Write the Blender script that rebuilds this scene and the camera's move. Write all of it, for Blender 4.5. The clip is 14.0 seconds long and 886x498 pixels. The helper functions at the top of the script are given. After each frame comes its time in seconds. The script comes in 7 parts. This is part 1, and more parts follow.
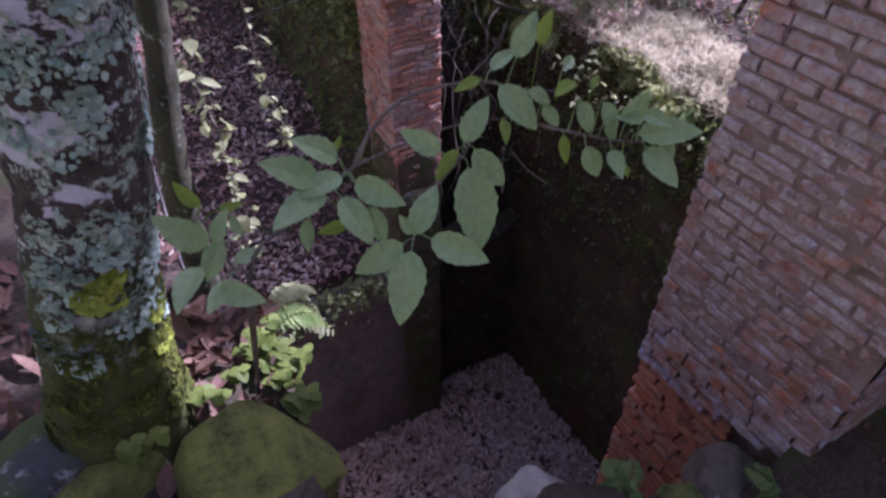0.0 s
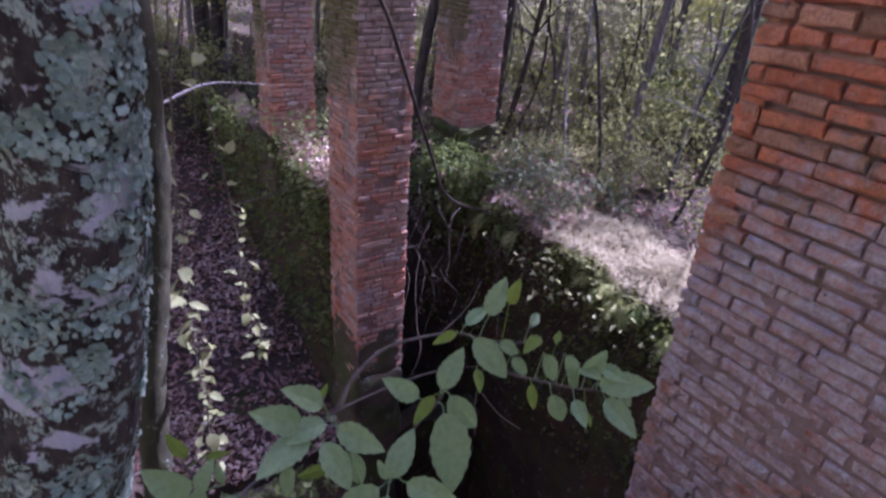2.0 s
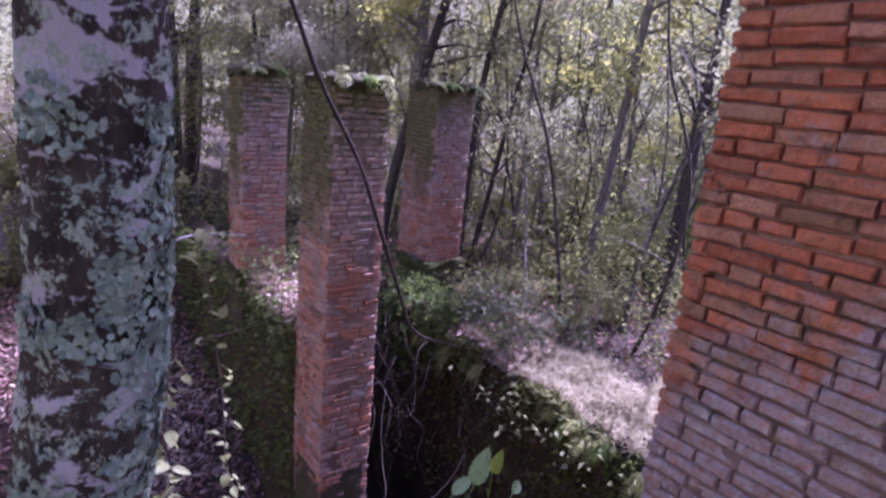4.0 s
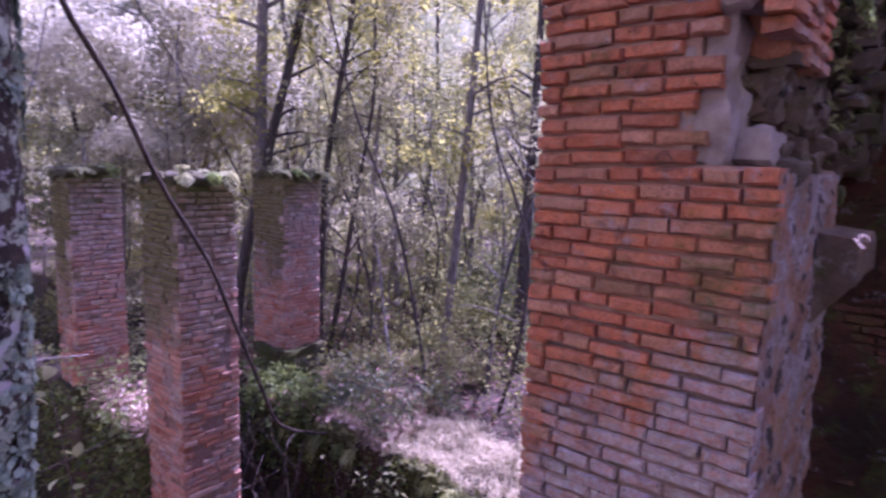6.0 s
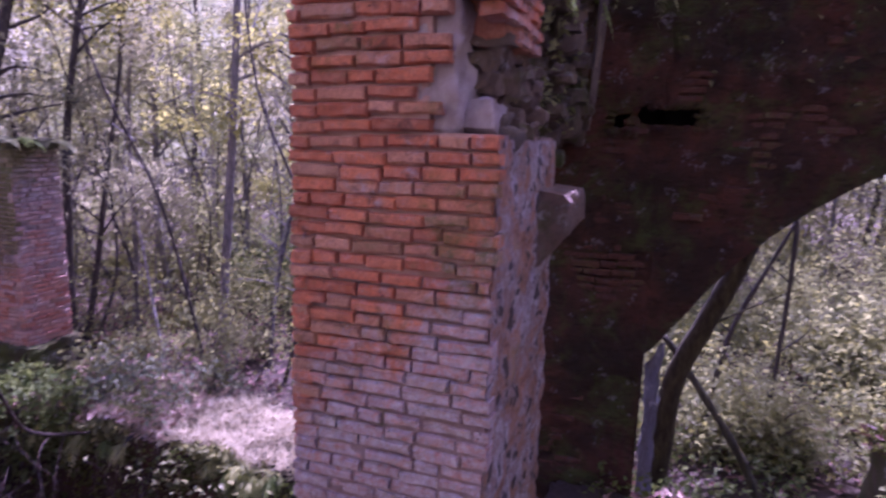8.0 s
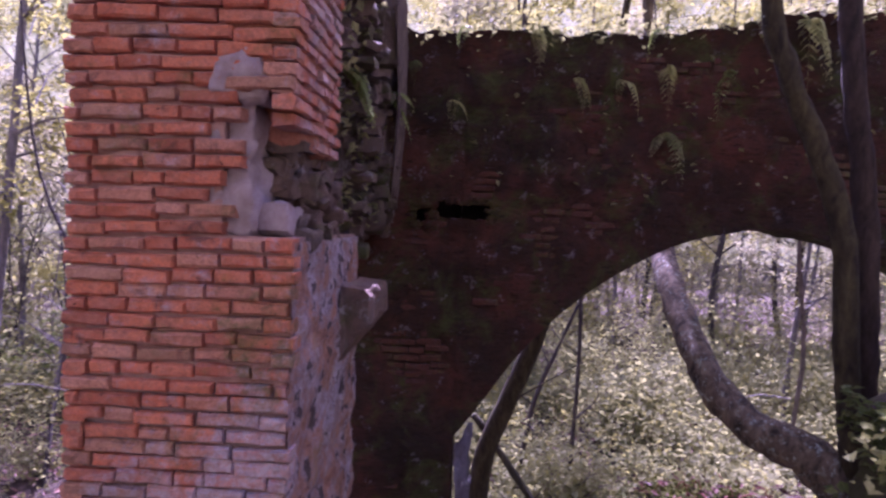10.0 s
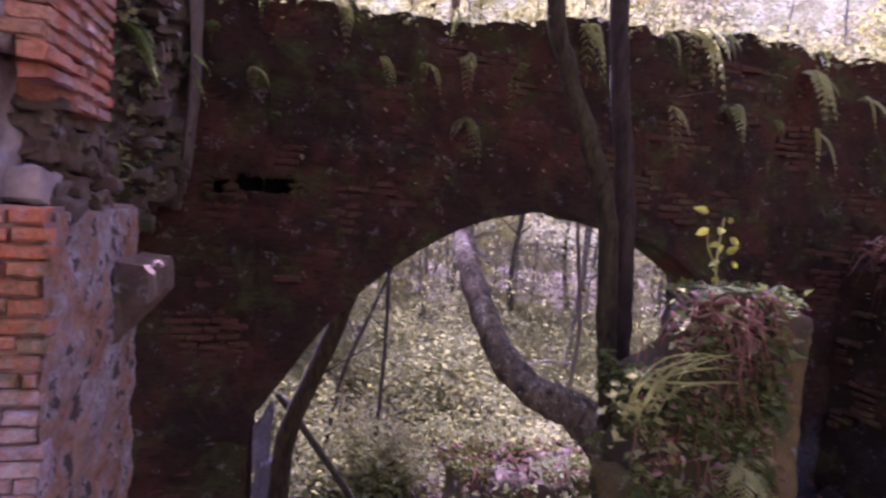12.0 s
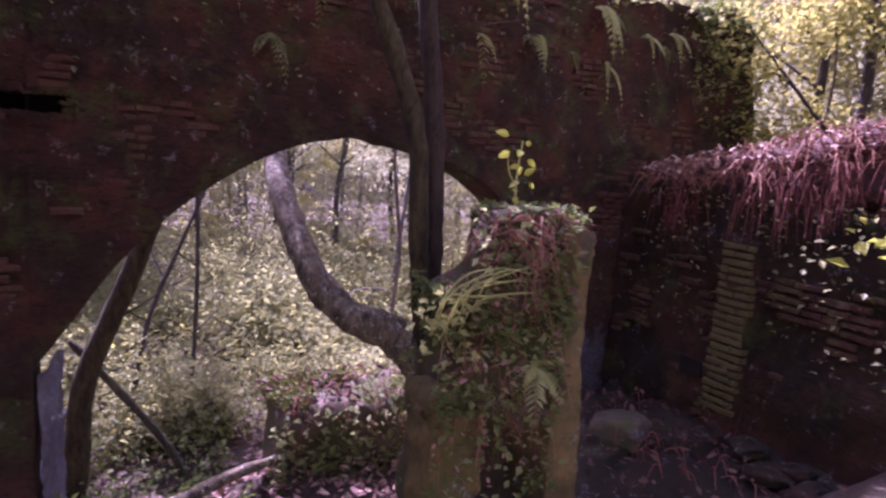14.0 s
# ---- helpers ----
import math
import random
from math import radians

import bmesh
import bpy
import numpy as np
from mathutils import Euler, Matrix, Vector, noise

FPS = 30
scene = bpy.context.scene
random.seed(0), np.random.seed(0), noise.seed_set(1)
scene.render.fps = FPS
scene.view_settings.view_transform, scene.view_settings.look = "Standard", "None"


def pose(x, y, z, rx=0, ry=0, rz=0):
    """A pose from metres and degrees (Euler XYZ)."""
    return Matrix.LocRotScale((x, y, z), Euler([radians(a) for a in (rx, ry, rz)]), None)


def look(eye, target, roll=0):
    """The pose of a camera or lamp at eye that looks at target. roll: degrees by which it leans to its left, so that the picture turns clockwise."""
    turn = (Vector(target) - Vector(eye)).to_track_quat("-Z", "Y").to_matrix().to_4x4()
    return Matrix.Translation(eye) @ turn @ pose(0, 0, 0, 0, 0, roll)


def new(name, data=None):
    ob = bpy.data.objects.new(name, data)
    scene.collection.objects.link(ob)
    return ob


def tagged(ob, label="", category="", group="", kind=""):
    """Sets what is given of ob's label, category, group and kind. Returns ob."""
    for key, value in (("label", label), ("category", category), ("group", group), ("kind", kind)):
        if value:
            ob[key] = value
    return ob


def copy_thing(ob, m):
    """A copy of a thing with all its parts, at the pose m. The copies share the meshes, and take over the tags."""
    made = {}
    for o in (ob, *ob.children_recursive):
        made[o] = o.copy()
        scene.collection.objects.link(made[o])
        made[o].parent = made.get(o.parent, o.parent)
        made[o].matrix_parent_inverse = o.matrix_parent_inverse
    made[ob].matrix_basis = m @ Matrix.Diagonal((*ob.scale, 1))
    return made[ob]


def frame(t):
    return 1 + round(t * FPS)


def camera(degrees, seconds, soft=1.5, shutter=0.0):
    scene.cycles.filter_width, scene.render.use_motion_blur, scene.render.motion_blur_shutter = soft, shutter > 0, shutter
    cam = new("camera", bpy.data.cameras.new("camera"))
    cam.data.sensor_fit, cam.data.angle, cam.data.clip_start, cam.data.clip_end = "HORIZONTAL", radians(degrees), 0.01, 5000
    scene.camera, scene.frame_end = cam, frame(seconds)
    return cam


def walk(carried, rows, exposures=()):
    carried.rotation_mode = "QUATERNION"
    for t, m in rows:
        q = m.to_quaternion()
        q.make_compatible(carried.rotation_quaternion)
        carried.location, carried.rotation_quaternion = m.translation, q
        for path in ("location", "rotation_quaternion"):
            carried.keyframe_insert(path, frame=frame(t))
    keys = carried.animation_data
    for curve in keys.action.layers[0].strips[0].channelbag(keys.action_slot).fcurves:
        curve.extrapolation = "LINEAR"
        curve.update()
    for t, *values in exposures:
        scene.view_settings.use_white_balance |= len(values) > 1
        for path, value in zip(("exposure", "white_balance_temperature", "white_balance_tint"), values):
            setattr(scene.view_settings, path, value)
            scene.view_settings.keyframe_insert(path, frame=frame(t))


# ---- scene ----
cam = camera(71.7, 14.0, soft=2.5, shutter=0.5)
METRES, EYE, TILT, LEAN, TURN = 1.35, 1.6, -43.2, 0.0, -30.0
ROWS = [
    (0.0, 0.0, 0.0, 0.0, 0.0, 0.0, -0.0),
    (0.5, -0.0102, -0.0251, 0.0261, -0.3, 3.59, -0.44),
    (1.0, -0.0231, -0.0545, 0.0614, -1.46, 7.9, -0.9),
    (1.5, -0.0331, -0.082, 0.0936, -2.5, 12.14, -1.04),
    (2.0, -0.0466, -0.1195, 0.1274, -4.21, 15.97, -1.19),
    (2.5, -0.0644, -0.1603, 0.1496, -4.68, 19.26, -1.4),
    (3.0, -0.0799, -0.1942, 0.1627, -5.59, 21.74, -1.36),
    (5.5, -0.1536, -0.4044, 0.1918, -12.67, 33.68, 8.01),
    (6.0, -0.1502, -0.4368, 0.1792, -16.05, 33.12, 12.23),
    (6.5, -0.1472, -0.4566, 0.1577, -19.77, 31.6, 15.75),
    (7.0, -0.1401, -0.4743, 0.1393, -22.79, 29.2, 18.01),
    (7.5, -0.1281, -0.4993, 0.1122, -27.01, 26.56, 21.35),
    (8.0, -0.1195, -0.5264, 0.0974, -32.7, 24.84, 24.82),
    (8.5, -0.1121, -0.5582, 0.0957, -37.13, 25.24, 27.66),
    (9.0, -0.1124, -0.5986, 0.0967, -41.41, 25.73, 30.0),
    (11.5, -0.0867, -0.7089, 0.0479, -62.72, 15.28, 35.91),
    (12.0, -0.0749, -0.7243, 0.0304, -69.11, 10.39, 37.15),
    (12.5, -0.0653, -0.7395, 0.0112, -75.28, 5.29, 38.28),
    (13.0, -0.0558, -0.7443, -0.0114, -80.22, 0.7, 38.99),
    (13.5, -0.0416, -0.7471, -0.041, -84.95, -4.83, 39.3),
    (14.0, -0.0294, -0.7601, -0.0664, -89.22, -8.29, 39.07),
]
EXPO = [(0.0, 1.4, 4980, 40), (3.0, 1.4, 4850, 48), (5.5, 1.55, 4900, 66), (8.5, 1.62, 5000, 78), (11.5, 1.78, 5220, 74), (14.0, 1.88, 5300, 74)]
walk(cam, [(t, pose(0, 0, EYE, 0, 0, TURN) @ pose(0, 0, 0, TILT, LEAN, 0) @ pose(METRES * x, METRES * y, METRES * z, 90 + pitch, roll, yaw)) for t, x, y, z, yaw, pitch, roll in ROWS], EXPO)

# ---- light ----
SUN_AZ, SUN_EL = 89.0, 51.0          # degrees from +y towards +x, and up
world = bpy.data.worlds.new("sky")
scene.world = world
world.use_nodes = True
wn = world.node_tree.nodes
sky = wn.new("ShaderNodeTexSky")
sky.sky_type, sky.sun_disc = "NISHITA", False
sky.sun_elevation, sky.sun_rotation = radians(SUN_EL), radians(SUN_AZ)
sky.air_density, sky.dust_density = 1.0, 3.0
wn["Background"].inputs["Strength"].default_value = 0.15
world.node_tree.links.new(sky.outputs[0], wn["Background"].inputs["Color"])
sun = new("sun", bpy.data.lights.new("sun", "SUN"))
sun.data.energy, sun.data.angle, sun.data.color = 5.0, radians(0.6), (1.0, 0.95, 0.88)
sd = Vector((math.sin(radians(SUN_AZ)) * math.cos(radians(SUN_EL)), math.cos(radians(SUN_AZ)) * math.cos(radians(SUN_EL)), math.sin(radians(SUN_EL))))
sun.matrix_world = look(sd * 50, (0, 0, 0))


# ---- materials ----
class Mat:
    """A small builder of node materials."""

    def __init__(self, name, rough=0.85):
        self.m = bpy.data.materials.new(name)
        self.m.use_nodes = True
        self.t = self.m.node_tree
        self.b = self.t.nodes["Principled BSDF"]
        self.b.inputs["Roughness"].default_value = rough
        self.b.inputs["Specular IOR Level"].default_value = 0.3
        self.tc = self.t.nodes.new("ShaderNodeTexCoord")
        self.geo = self.t.nodes.new("ShaderNodeNewGeometry")

    def link(self, a, b):
        self.t.links.new(a, b)

    def noise(self, scale, detail=4.0, rough=0.6, distort=0.0, stretch=None, world_space=True):
        n = self.t.nodes.new("ShaderNodeTexNoise")
        n.inputs["Scale"].default_value = scale
        n.inputs["Detail"].default_value = detail
        n.inputs["Roughness"].default_value = rough
        n.inputs["Distortion"].default_value = distort
        src = self.geo.outputs["Position"] if world_space else self.tc.outputs["Object"]
        if stretch:
            mp = self.t.nodes.new("ShaderNodeMapping")
            mp.inputs["Scale"].default_value = stretch
            self.link(src, mp.inputs["Vector"])
            src = mp.outputs["Vector"]
        self.link(src, n.inputs["Vector"])
        return n.outputs["Fac"]

    def ramp(self, fac, stops, smooth=False):
        n = self.t.nodes.new("ShaderNodeValToRGB")
        e = n.color_ramp.elements
        while len(e) < len(stops):
            e.new(0.5)
        for i, (p, c) in enumerate(stops):
            e[i].position = p
            e[i].color = (*c, 1) if isinstance(c, tuple) else (c, c, c, 1)
        if smooth:
            n.color_ramp.interpolation = "EASE"
        self.link(fac, n.inputs["Fac"])
        return n.outputs["Color"]

    def mix(self, fac, a, b, mode="MIX"):
        n = self.t.nodes.new("ShaderNodeMix")
        n.data_type, n.blend_type = "RGBA", mode
        for sock, v in ((n.inputs[0], fac), (n.inputs[6], a), (n.inputs[7], b)):
            if isinstance(v, (int, float)):
                sock.default_value = v
            elif isinstance(v, tuple):
                sock.default_value = (*v, 1)
            else:
                self.link(v, sock)
        return n.outputs[2]

    def maths(self, op, a, b=0.0):
        n = self.t.nodes.new("ShaderNodeMath")
        n.operation = op
        n.use_clamp = op in ("MULTIPLY_ADD",)
        for sock, v in ((n.inputs[0], a), (n.inputs[1], b)):
            if isinstance(v, (int, float)):
                sock.default_value = v
            else:
                self.link(v, sock)
        return n.outputs[0]

    def random(self, island=False):
        if island:
            return self.geo.outputs["Random Per Island"]
        n = self.t.nodes.new("ShaderNodeObjectInfo")
        return n.outputs["Random"]

    def axis(self, which):
        n = self.t.nodes.new("ShaderNodeSeparateXYZ")
        self.link(self.geo.outputs["Position"], n.inputs[0])
        return n.outputs[which]

    def bump(self, height, strength=0.5, dist=0.01):
        n = self.t.nodes.new("ShaderNodeBump")
        n.inputs["Strength"].default_value = strength
        n.inputs["Distance"].default_value = dist
        self.link(height, n.inputs["Height"])
        self.link(n.outputs["Normal"], self.b.inputs["Normal"])
        return self

    def colour(self, c):
        if isinstance(c, tuple):
            self.b.inputs["Base Color"].default_value = (*c, 1)
        else:
            self.link(c, self.b.inputs["Base Color"])
        return self

    def thin(self, colour, amount=0.4):
        """Lets light through, for leaves."""
        tr = self.t.nodes.new("ShaderNodeBsdfTranslucent")
        ms = self.t.nodes.new("ShaderNodeMixShader")
        ms.inputs[0].default_value = amount
        if isinstance(colour, tuple):
            tr.inputs["Color"].default_value = (*colour, 1)
        else:
            self.link(colour, tr.inputs["Color"])
        self.link(self.b.outputs[0], ms.inputs[1])
        self.link(tr.outputs[0], ms.inputs[2])
        self.link(ms.outputs[0], self.t.nodes["Material Output"].inputs["Surface"])
        return self


def brick_material(name, bloom, moss, dark, island=False, tone=1.0, low=0.0):
    """Fired brick: each one its own red, with lime bloom, moss and soot in patches of their own.
    low: how much more bloom there is near the foot of the great pier's broken corner."""
    m = Mat(name, 0.9)
    r = m.random(island)
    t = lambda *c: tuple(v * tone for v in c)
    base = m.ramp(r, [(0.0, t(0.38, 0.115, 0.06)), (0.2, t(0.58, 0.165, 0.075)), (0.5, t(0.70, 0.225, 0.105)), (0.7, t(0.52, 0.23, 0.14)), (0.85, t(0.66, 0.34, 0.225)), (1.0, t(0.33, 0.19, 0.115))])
    base = m.mix(m.ramp(m.noise(11, 5, 0.7, 0.8), [(0.42, 0.0), (0.66, 0.55)]), base, t(0.55, 0.27, 0.19))
    base = m.mix(m.ramp(m.noise(19, 4, 0.7, 0.5), [(0.5, 0.0), (0.7, 0.6)]), base, t(0.24, 0.085, 0.05))
    grain = m.noise(55, 5, 0.7)
    c = m.mix(m.ramp(grain, [(0.35, 0.0), (0.75, 0.5)]), base, (0.20, 0.08, 0.055))
    if low:
        dust = m.maths("MULTIPLY", m.ramp(m.maths("MULTIPLY", m.maths("ADD", m.axis(2), 1.0), 0.333), [(0.36, 0.8), (0.68, 0.0)]), m.ramp(m.noise(8, 6, 0.75), [(0.3, 0.35), (0.62, 1.0)]))
        c = m.mix(dust, c, m.ramp(r, [(0.0, (0.085, 0.048, 0.043)), (0.4, (0.16, 0.086, 0.07)), (0.7, (0.225, 0.105, 0.072)), (1.0, (0.14, 0.10, 0.105))]))
    stain = m.noise(9, 6, 0.7, 0.6)
    c = m.mix(m.ramp(stain, [(0.55, 0.0), (0.68, dark)]), c, (0.075, 0.05, 0.045))
    lime = m.noise(2.3, 7, 0.72, 0.3)
    if low:
        wide = m.maths("ADD", m.maths("MULTIPLY", m.axis(1), 0.44), m.maths("MULTIPLY", m.axis(2), 0.5))
        wide = m.maths("ADD", wide, m.maths("MULTIPLY", m.noise(3.5, 5, 0.7), 0.3))
        boost = m.maths("MULTIPLY", m.ramp(m.maths("MULTIPLY", wide, 0.8), [(0.70, 0.58 * low), (1.0, 0.0)]), m.ramp(m.maths("MULTIPLY", m.maths("ADD", m.axis(2), 1.0), 0.333), [(0.25, 0.34), (0.62, 1.0)]))
        lime = m.maths("ADD", lime, boost)
    if low:
        lime = m.maths("ADD", lime, m.maths("MULTIPLY", m.maths("SUBTRACT", m.noise(10, 6, 0.75, 0.5), 0.5), 0.9))
    fine = m.noise(28, 4, 0.7)
    mask = m.maths("MULTIPLY", m.ramp(lime, [(0.58 - bloom, 0.0), (0.78 - bloom, 1.0)]), m.ramp(fine, [(0.28, 0.2), (0.6, 0.95)] if low else [(0.28, 0.2), (0.6, 0.9)]))
    c = m.mix(mask, c, m.ramp(m.noise(17, 5, 0.7), [(0.3, (0.30, 0.22, 0.24)), (0.55, (0.45, 0.40, 0.46)), (0.7, (0.55, 0.50, 0.57))]) if low else (0.40, 0.35, 0.37))
    pits = m.noise(24, 3, 0.6)
    c = m.mix(m.ramp(pits, [(0.70, 0.0), (0.73, 0.85)]), c, (0.03, 0.022, 0.02))
    green = m.noise(4.1, 6, 0.75, 0.4)
    if low:
        band = m.maths("ADD", m.maths("ABSOLUTE", m.maths("SUBTRACT", m.axis(2), 1.78)), m.maths("MULTIPLY", m.axis(1), 0.55))
        green = m.maths("ADD", green, m.ramp(band, [(0.25, 0.17), (0.75, 0.0)]))
    mask2 = m.maths("MULTIPLY", m.ramp(green, [(0.62 - moss, 0.0), (0.76 - moss, 0.9)]), m.ramp(fine, [(0.3, 1.0), (0.7, 0.3)]))
    c = m.mix(mask2, c, (0.085, 0.105, 0.025))
    c = m.mix(m.ramp(m.noise(95, 4, 0.75), [(0.45, 0.0), (0.7, 0.45)]), c, (0.10, 0.06, 0.05))
    m.colour(c)
    m.bump(m.mix(0.5, m.noise(70, 4, 0.7), m.noise(14, 4, 0.6)), 0.9, 0.008)
    return m.m


def mortar_material(name, colour=(0.30, 0.25, 0.24), dark=(0.09, 0.07, 0.06), moss=0.1):
    m = Mat(name, 0.95)
    c = m.mix(m.ramp(m.noise(7, 6, 0.7), [(0.3, 0.0), (0.7, 1.0)]), colour, dark)
    c = m.mix(m.ramp(m.noise(2.6, 6, 0.7, 0.5), [(0.58 - moss, 0.0), (0.74 - moss, 0.9)]), c, (0.07, 0.075, 0.02))
    m.colour(c).bump(m.noise(45, 6, 0.75), 0.9, 0.01)
    return m.m


def wall_material(name, a, b, moss, spots=0.0, red=0.0, lime=None, courses=False):
    """Old rendered masonry: two tones in patches, moss, and pale crusts of lichen."""
    m = Mat(name, 0.95)
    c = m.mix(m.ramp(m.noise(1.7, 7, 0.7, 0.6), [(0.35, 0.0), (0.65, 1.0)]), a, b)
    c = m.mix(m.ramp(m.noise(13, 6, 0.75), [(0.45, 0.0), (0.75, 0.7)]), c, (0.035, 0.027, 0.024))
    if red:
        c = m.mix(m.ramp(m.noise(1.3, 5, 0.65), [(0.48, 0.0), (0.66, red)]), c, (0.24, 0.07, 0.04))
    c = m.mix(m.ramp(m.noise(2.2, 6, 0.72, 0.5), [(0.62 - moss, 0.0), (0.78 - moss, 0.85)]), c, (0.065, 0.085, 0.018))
    if spots:
        c = m.mix(m.maths("MULTIPLY", m.ramp(m.noise(6.5, 3, 0.6), [(0.60, 0.0), (0.66, 1.0)]), m.ramp(m.noise(30, 3, 0.6), [(0.45, 0.0), (0.6, spots)])), c, (0.42, 0.40, 0.42))
    if lime:
        dy, dz = (m.maths("ABSOLUTE", m.maths("MULTIPLY", m.maths("SUBTRACT", m.axis(i + 1), lime[i]), 1 / lime[i + 2])) for i in (0, 1))
        reach = m.maths("ADD", m.maths("MAXIMUM", dy, dz), m.maths("MULTIPLY", m.noise(4.5, 6, 0.75), 1.2))
        c = m.mix(m.maths("MULTIPLY", m.ramp(reach, [(0.75, 0.9), (1.0, 0.0)]), m.ramp(m.noise(24, 4, 0.7), [(0.35, 0.3), (0.6, 1.0)])), c, (0.16, 0.155, 0.20))
    m.colour(c)
    fine = m.noise(22, 6, 0.75, 0.6, (0.5, 0.5, 1.6)) if courses else m.noise(38, 6, 0.75)
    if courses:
        # hollows of the relief painted near-black as shade, ridges painted lighter
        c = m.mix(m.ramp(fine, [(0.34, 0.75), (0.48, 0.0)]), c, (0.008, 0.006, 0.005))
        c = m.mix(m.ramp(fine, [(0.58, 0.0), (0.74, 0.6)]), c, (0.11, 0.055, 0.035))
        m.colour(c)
    m.bump(m.mix(0.4, fine, m.noise(6, 6, 0.7)), 1.0 if courses else 0.9, 0.06 if courses else 0.03)
    return m.m


def bark_material(name, base, deep, lichen=0.0, moss=0.0, white=0.0):
    m = Mat(name, 0.92)
    c = m.mix(m.ramp(m.noise(16, 6, 0.7, 0.4, (1, 1, 0.35)), [(0.35, 0.0), (0.68, 1.0)]), deep, base)
    if white:
        c = m.mix(m.ramp(m.noise(5.5, 5, 0.6, 0.3, (1, 1, 1.5)), [(0.56, 0.0), (0.585, white)]), c, (0.54, 0.49, 0.56))
    if lichen:
        crisp = m.maths("ADD", m.maths("MULTIPLY", m.noise(13, 9, 0.80, 0.25), 0.62), m.maths("MULTIPLY", m.noise(38, 6, 0.75, 0.6), 0.38))
        tint = m.ramp(m.noise(4.0, 3, 0.6), [(0.35, (0.36, 0.45, 0.40)), (0.55, (0.54, 0.58, 0.48)), (0.7, (0.42, 0.50, 0.47))])
        tint = m.mix(m.ramp(m.noise(95, 4, 0.7), [(0.3, 0.55), (0.65, 0.0)]), tint, (0.09, 0.11, 0.09))
        c = m.mix(m.ramp(crisp, [(0.535 - lichen, 0.0), (0.56 - lichen, 1.0)]), c, tint)
    if moss:
        low = m.ramp(m.maths("ADD", m.maths("MULTIPLY", m.axis(2), 0.8), m.noise(6, 6, 0.7)), [(0.70, 1.0), (1.02, 0.0)])
        c = m.mix(low, c, m.mix(m.noise(40, 4, 0.7), (0.028, 0.032, 0.009), (0.08, 0.086, 0.02)))
    m.colour(c).bump(m.mix(0.5, m.noise(30, 6, 0.75, 0.4, (1, 1, 0.5)), m.noise(9, 6, 0.75)), 1.0, 0.02)
    return m.m


def leaf_material(name, a, b, glow, through_amount=0.4, island=True, rough=0.5, spots=False):
    m = Mat(name, rough)
    m.b.inputs["Specular IOR Level"].default_value = 0.12 if rough >= 0.5 else 0.3
    c = m.ramp(m.random(island), [(0.0, a), (1.0, b)])
    c = m.mix(m.ramp(m.noise(60, 3, 0.6), [(0.35, 0.35), (0.6, 0.0)]), c, tuple(0.55 * v for v in a))
    if spots:
        c = m.mix(m.ramp(m.noise(130, 2, 0.5), [(0.72, 0.0), (0.74, 0.9)]), c, (0.02, 0.02, 0.01))
    m.colour(c)
    m.thin(m.mix(0.5, c, glow), through_amount)
    m.bump(m.noise(120, 2, 0.5), 0.3, 0.003)
    return m.m


def litter_material(name, tones, moss=0.0, scale=26.0):
    """Soil under fallen leaves: crumbs and flakes in several browns."""
    m = Mat(name, 0.9)
    c = m.ramp(m.noise(scale, 7, 0.78, 1.2), [(0.25 + 0.5 * i / (len(tones) - 1), t) for i, t in enumerate(tones)])
    c = m.mix(m.ramp(m.noise(3, 5, 0.7), [(0.4, 0.0), (0.7, 0.6)]), c, (0.05, 0.035, 0.03))
    if moss:
        c = m.mix(m.ramp(m.noise(1.2, 6, 0.7), [(0.6 - moss, 0.0), (0.72 - moss, 0.9)]), c, (0.06, 0.075, 0.02))
    m.colour(c)
    m.bump(m.noise(scale * 1.6, 6, 0.75, 0.8), 1.0, 0.03)
    return m.m


def crust_material(name, side=0.0):
    """Pillar crust: olive moss from the top down, grey-white lichen in blotches, bared red below."""
    m = Mat(name, 1.0)
    c = m.ramp(m.noise(7, 7, 0.75, 0.5), [(0.32, (0.17, 0.10, 0.075)), (0.46, (0.27, 0.20, 0.185)), (0.58, (0.36, 0.31, 0.31)), (0.72, (0.20, 0.14, 0.11))])
    c = m.mix(m.ramp(m.noise(22, 5, 0.7), [(0.45, 0.0), (0.7, 0.7)]), c, (0.09, 0.065, 0.055))
    low = m.maths("ADD", m.maths("MULTIPLY", m.axis(2), 0.25), m.maths("MULTIPLY", m.noise(3.0, 6, 0.75, 0.4), 0.7))
    c = m.mix(m.ramp(low, [(0.22, 0.6), (0.42, side)]), c, m.ramp(m.noise(12, 4, 0.7), [(0.35, (0.24, 0.10, 0.075)), (0.65, (0.33, 0.19, 0.165))]))
    c = m.mix(m.ramp(low, [(0.62 - 0.12 * side, 0.0), (0.80 - 0.12 * side, 0.92)]), c, m.mix(m.noise(30, 4, 0.7), (0.045, 0.052, 0.012), (0.12, 0.14, 0.03)))
    m.colour(c).bump(m.mix(0.4, m.noise(45, 6, 0.75), m.noise(11, 6, 0.7)), 1.0, 0.03)
    return m.m


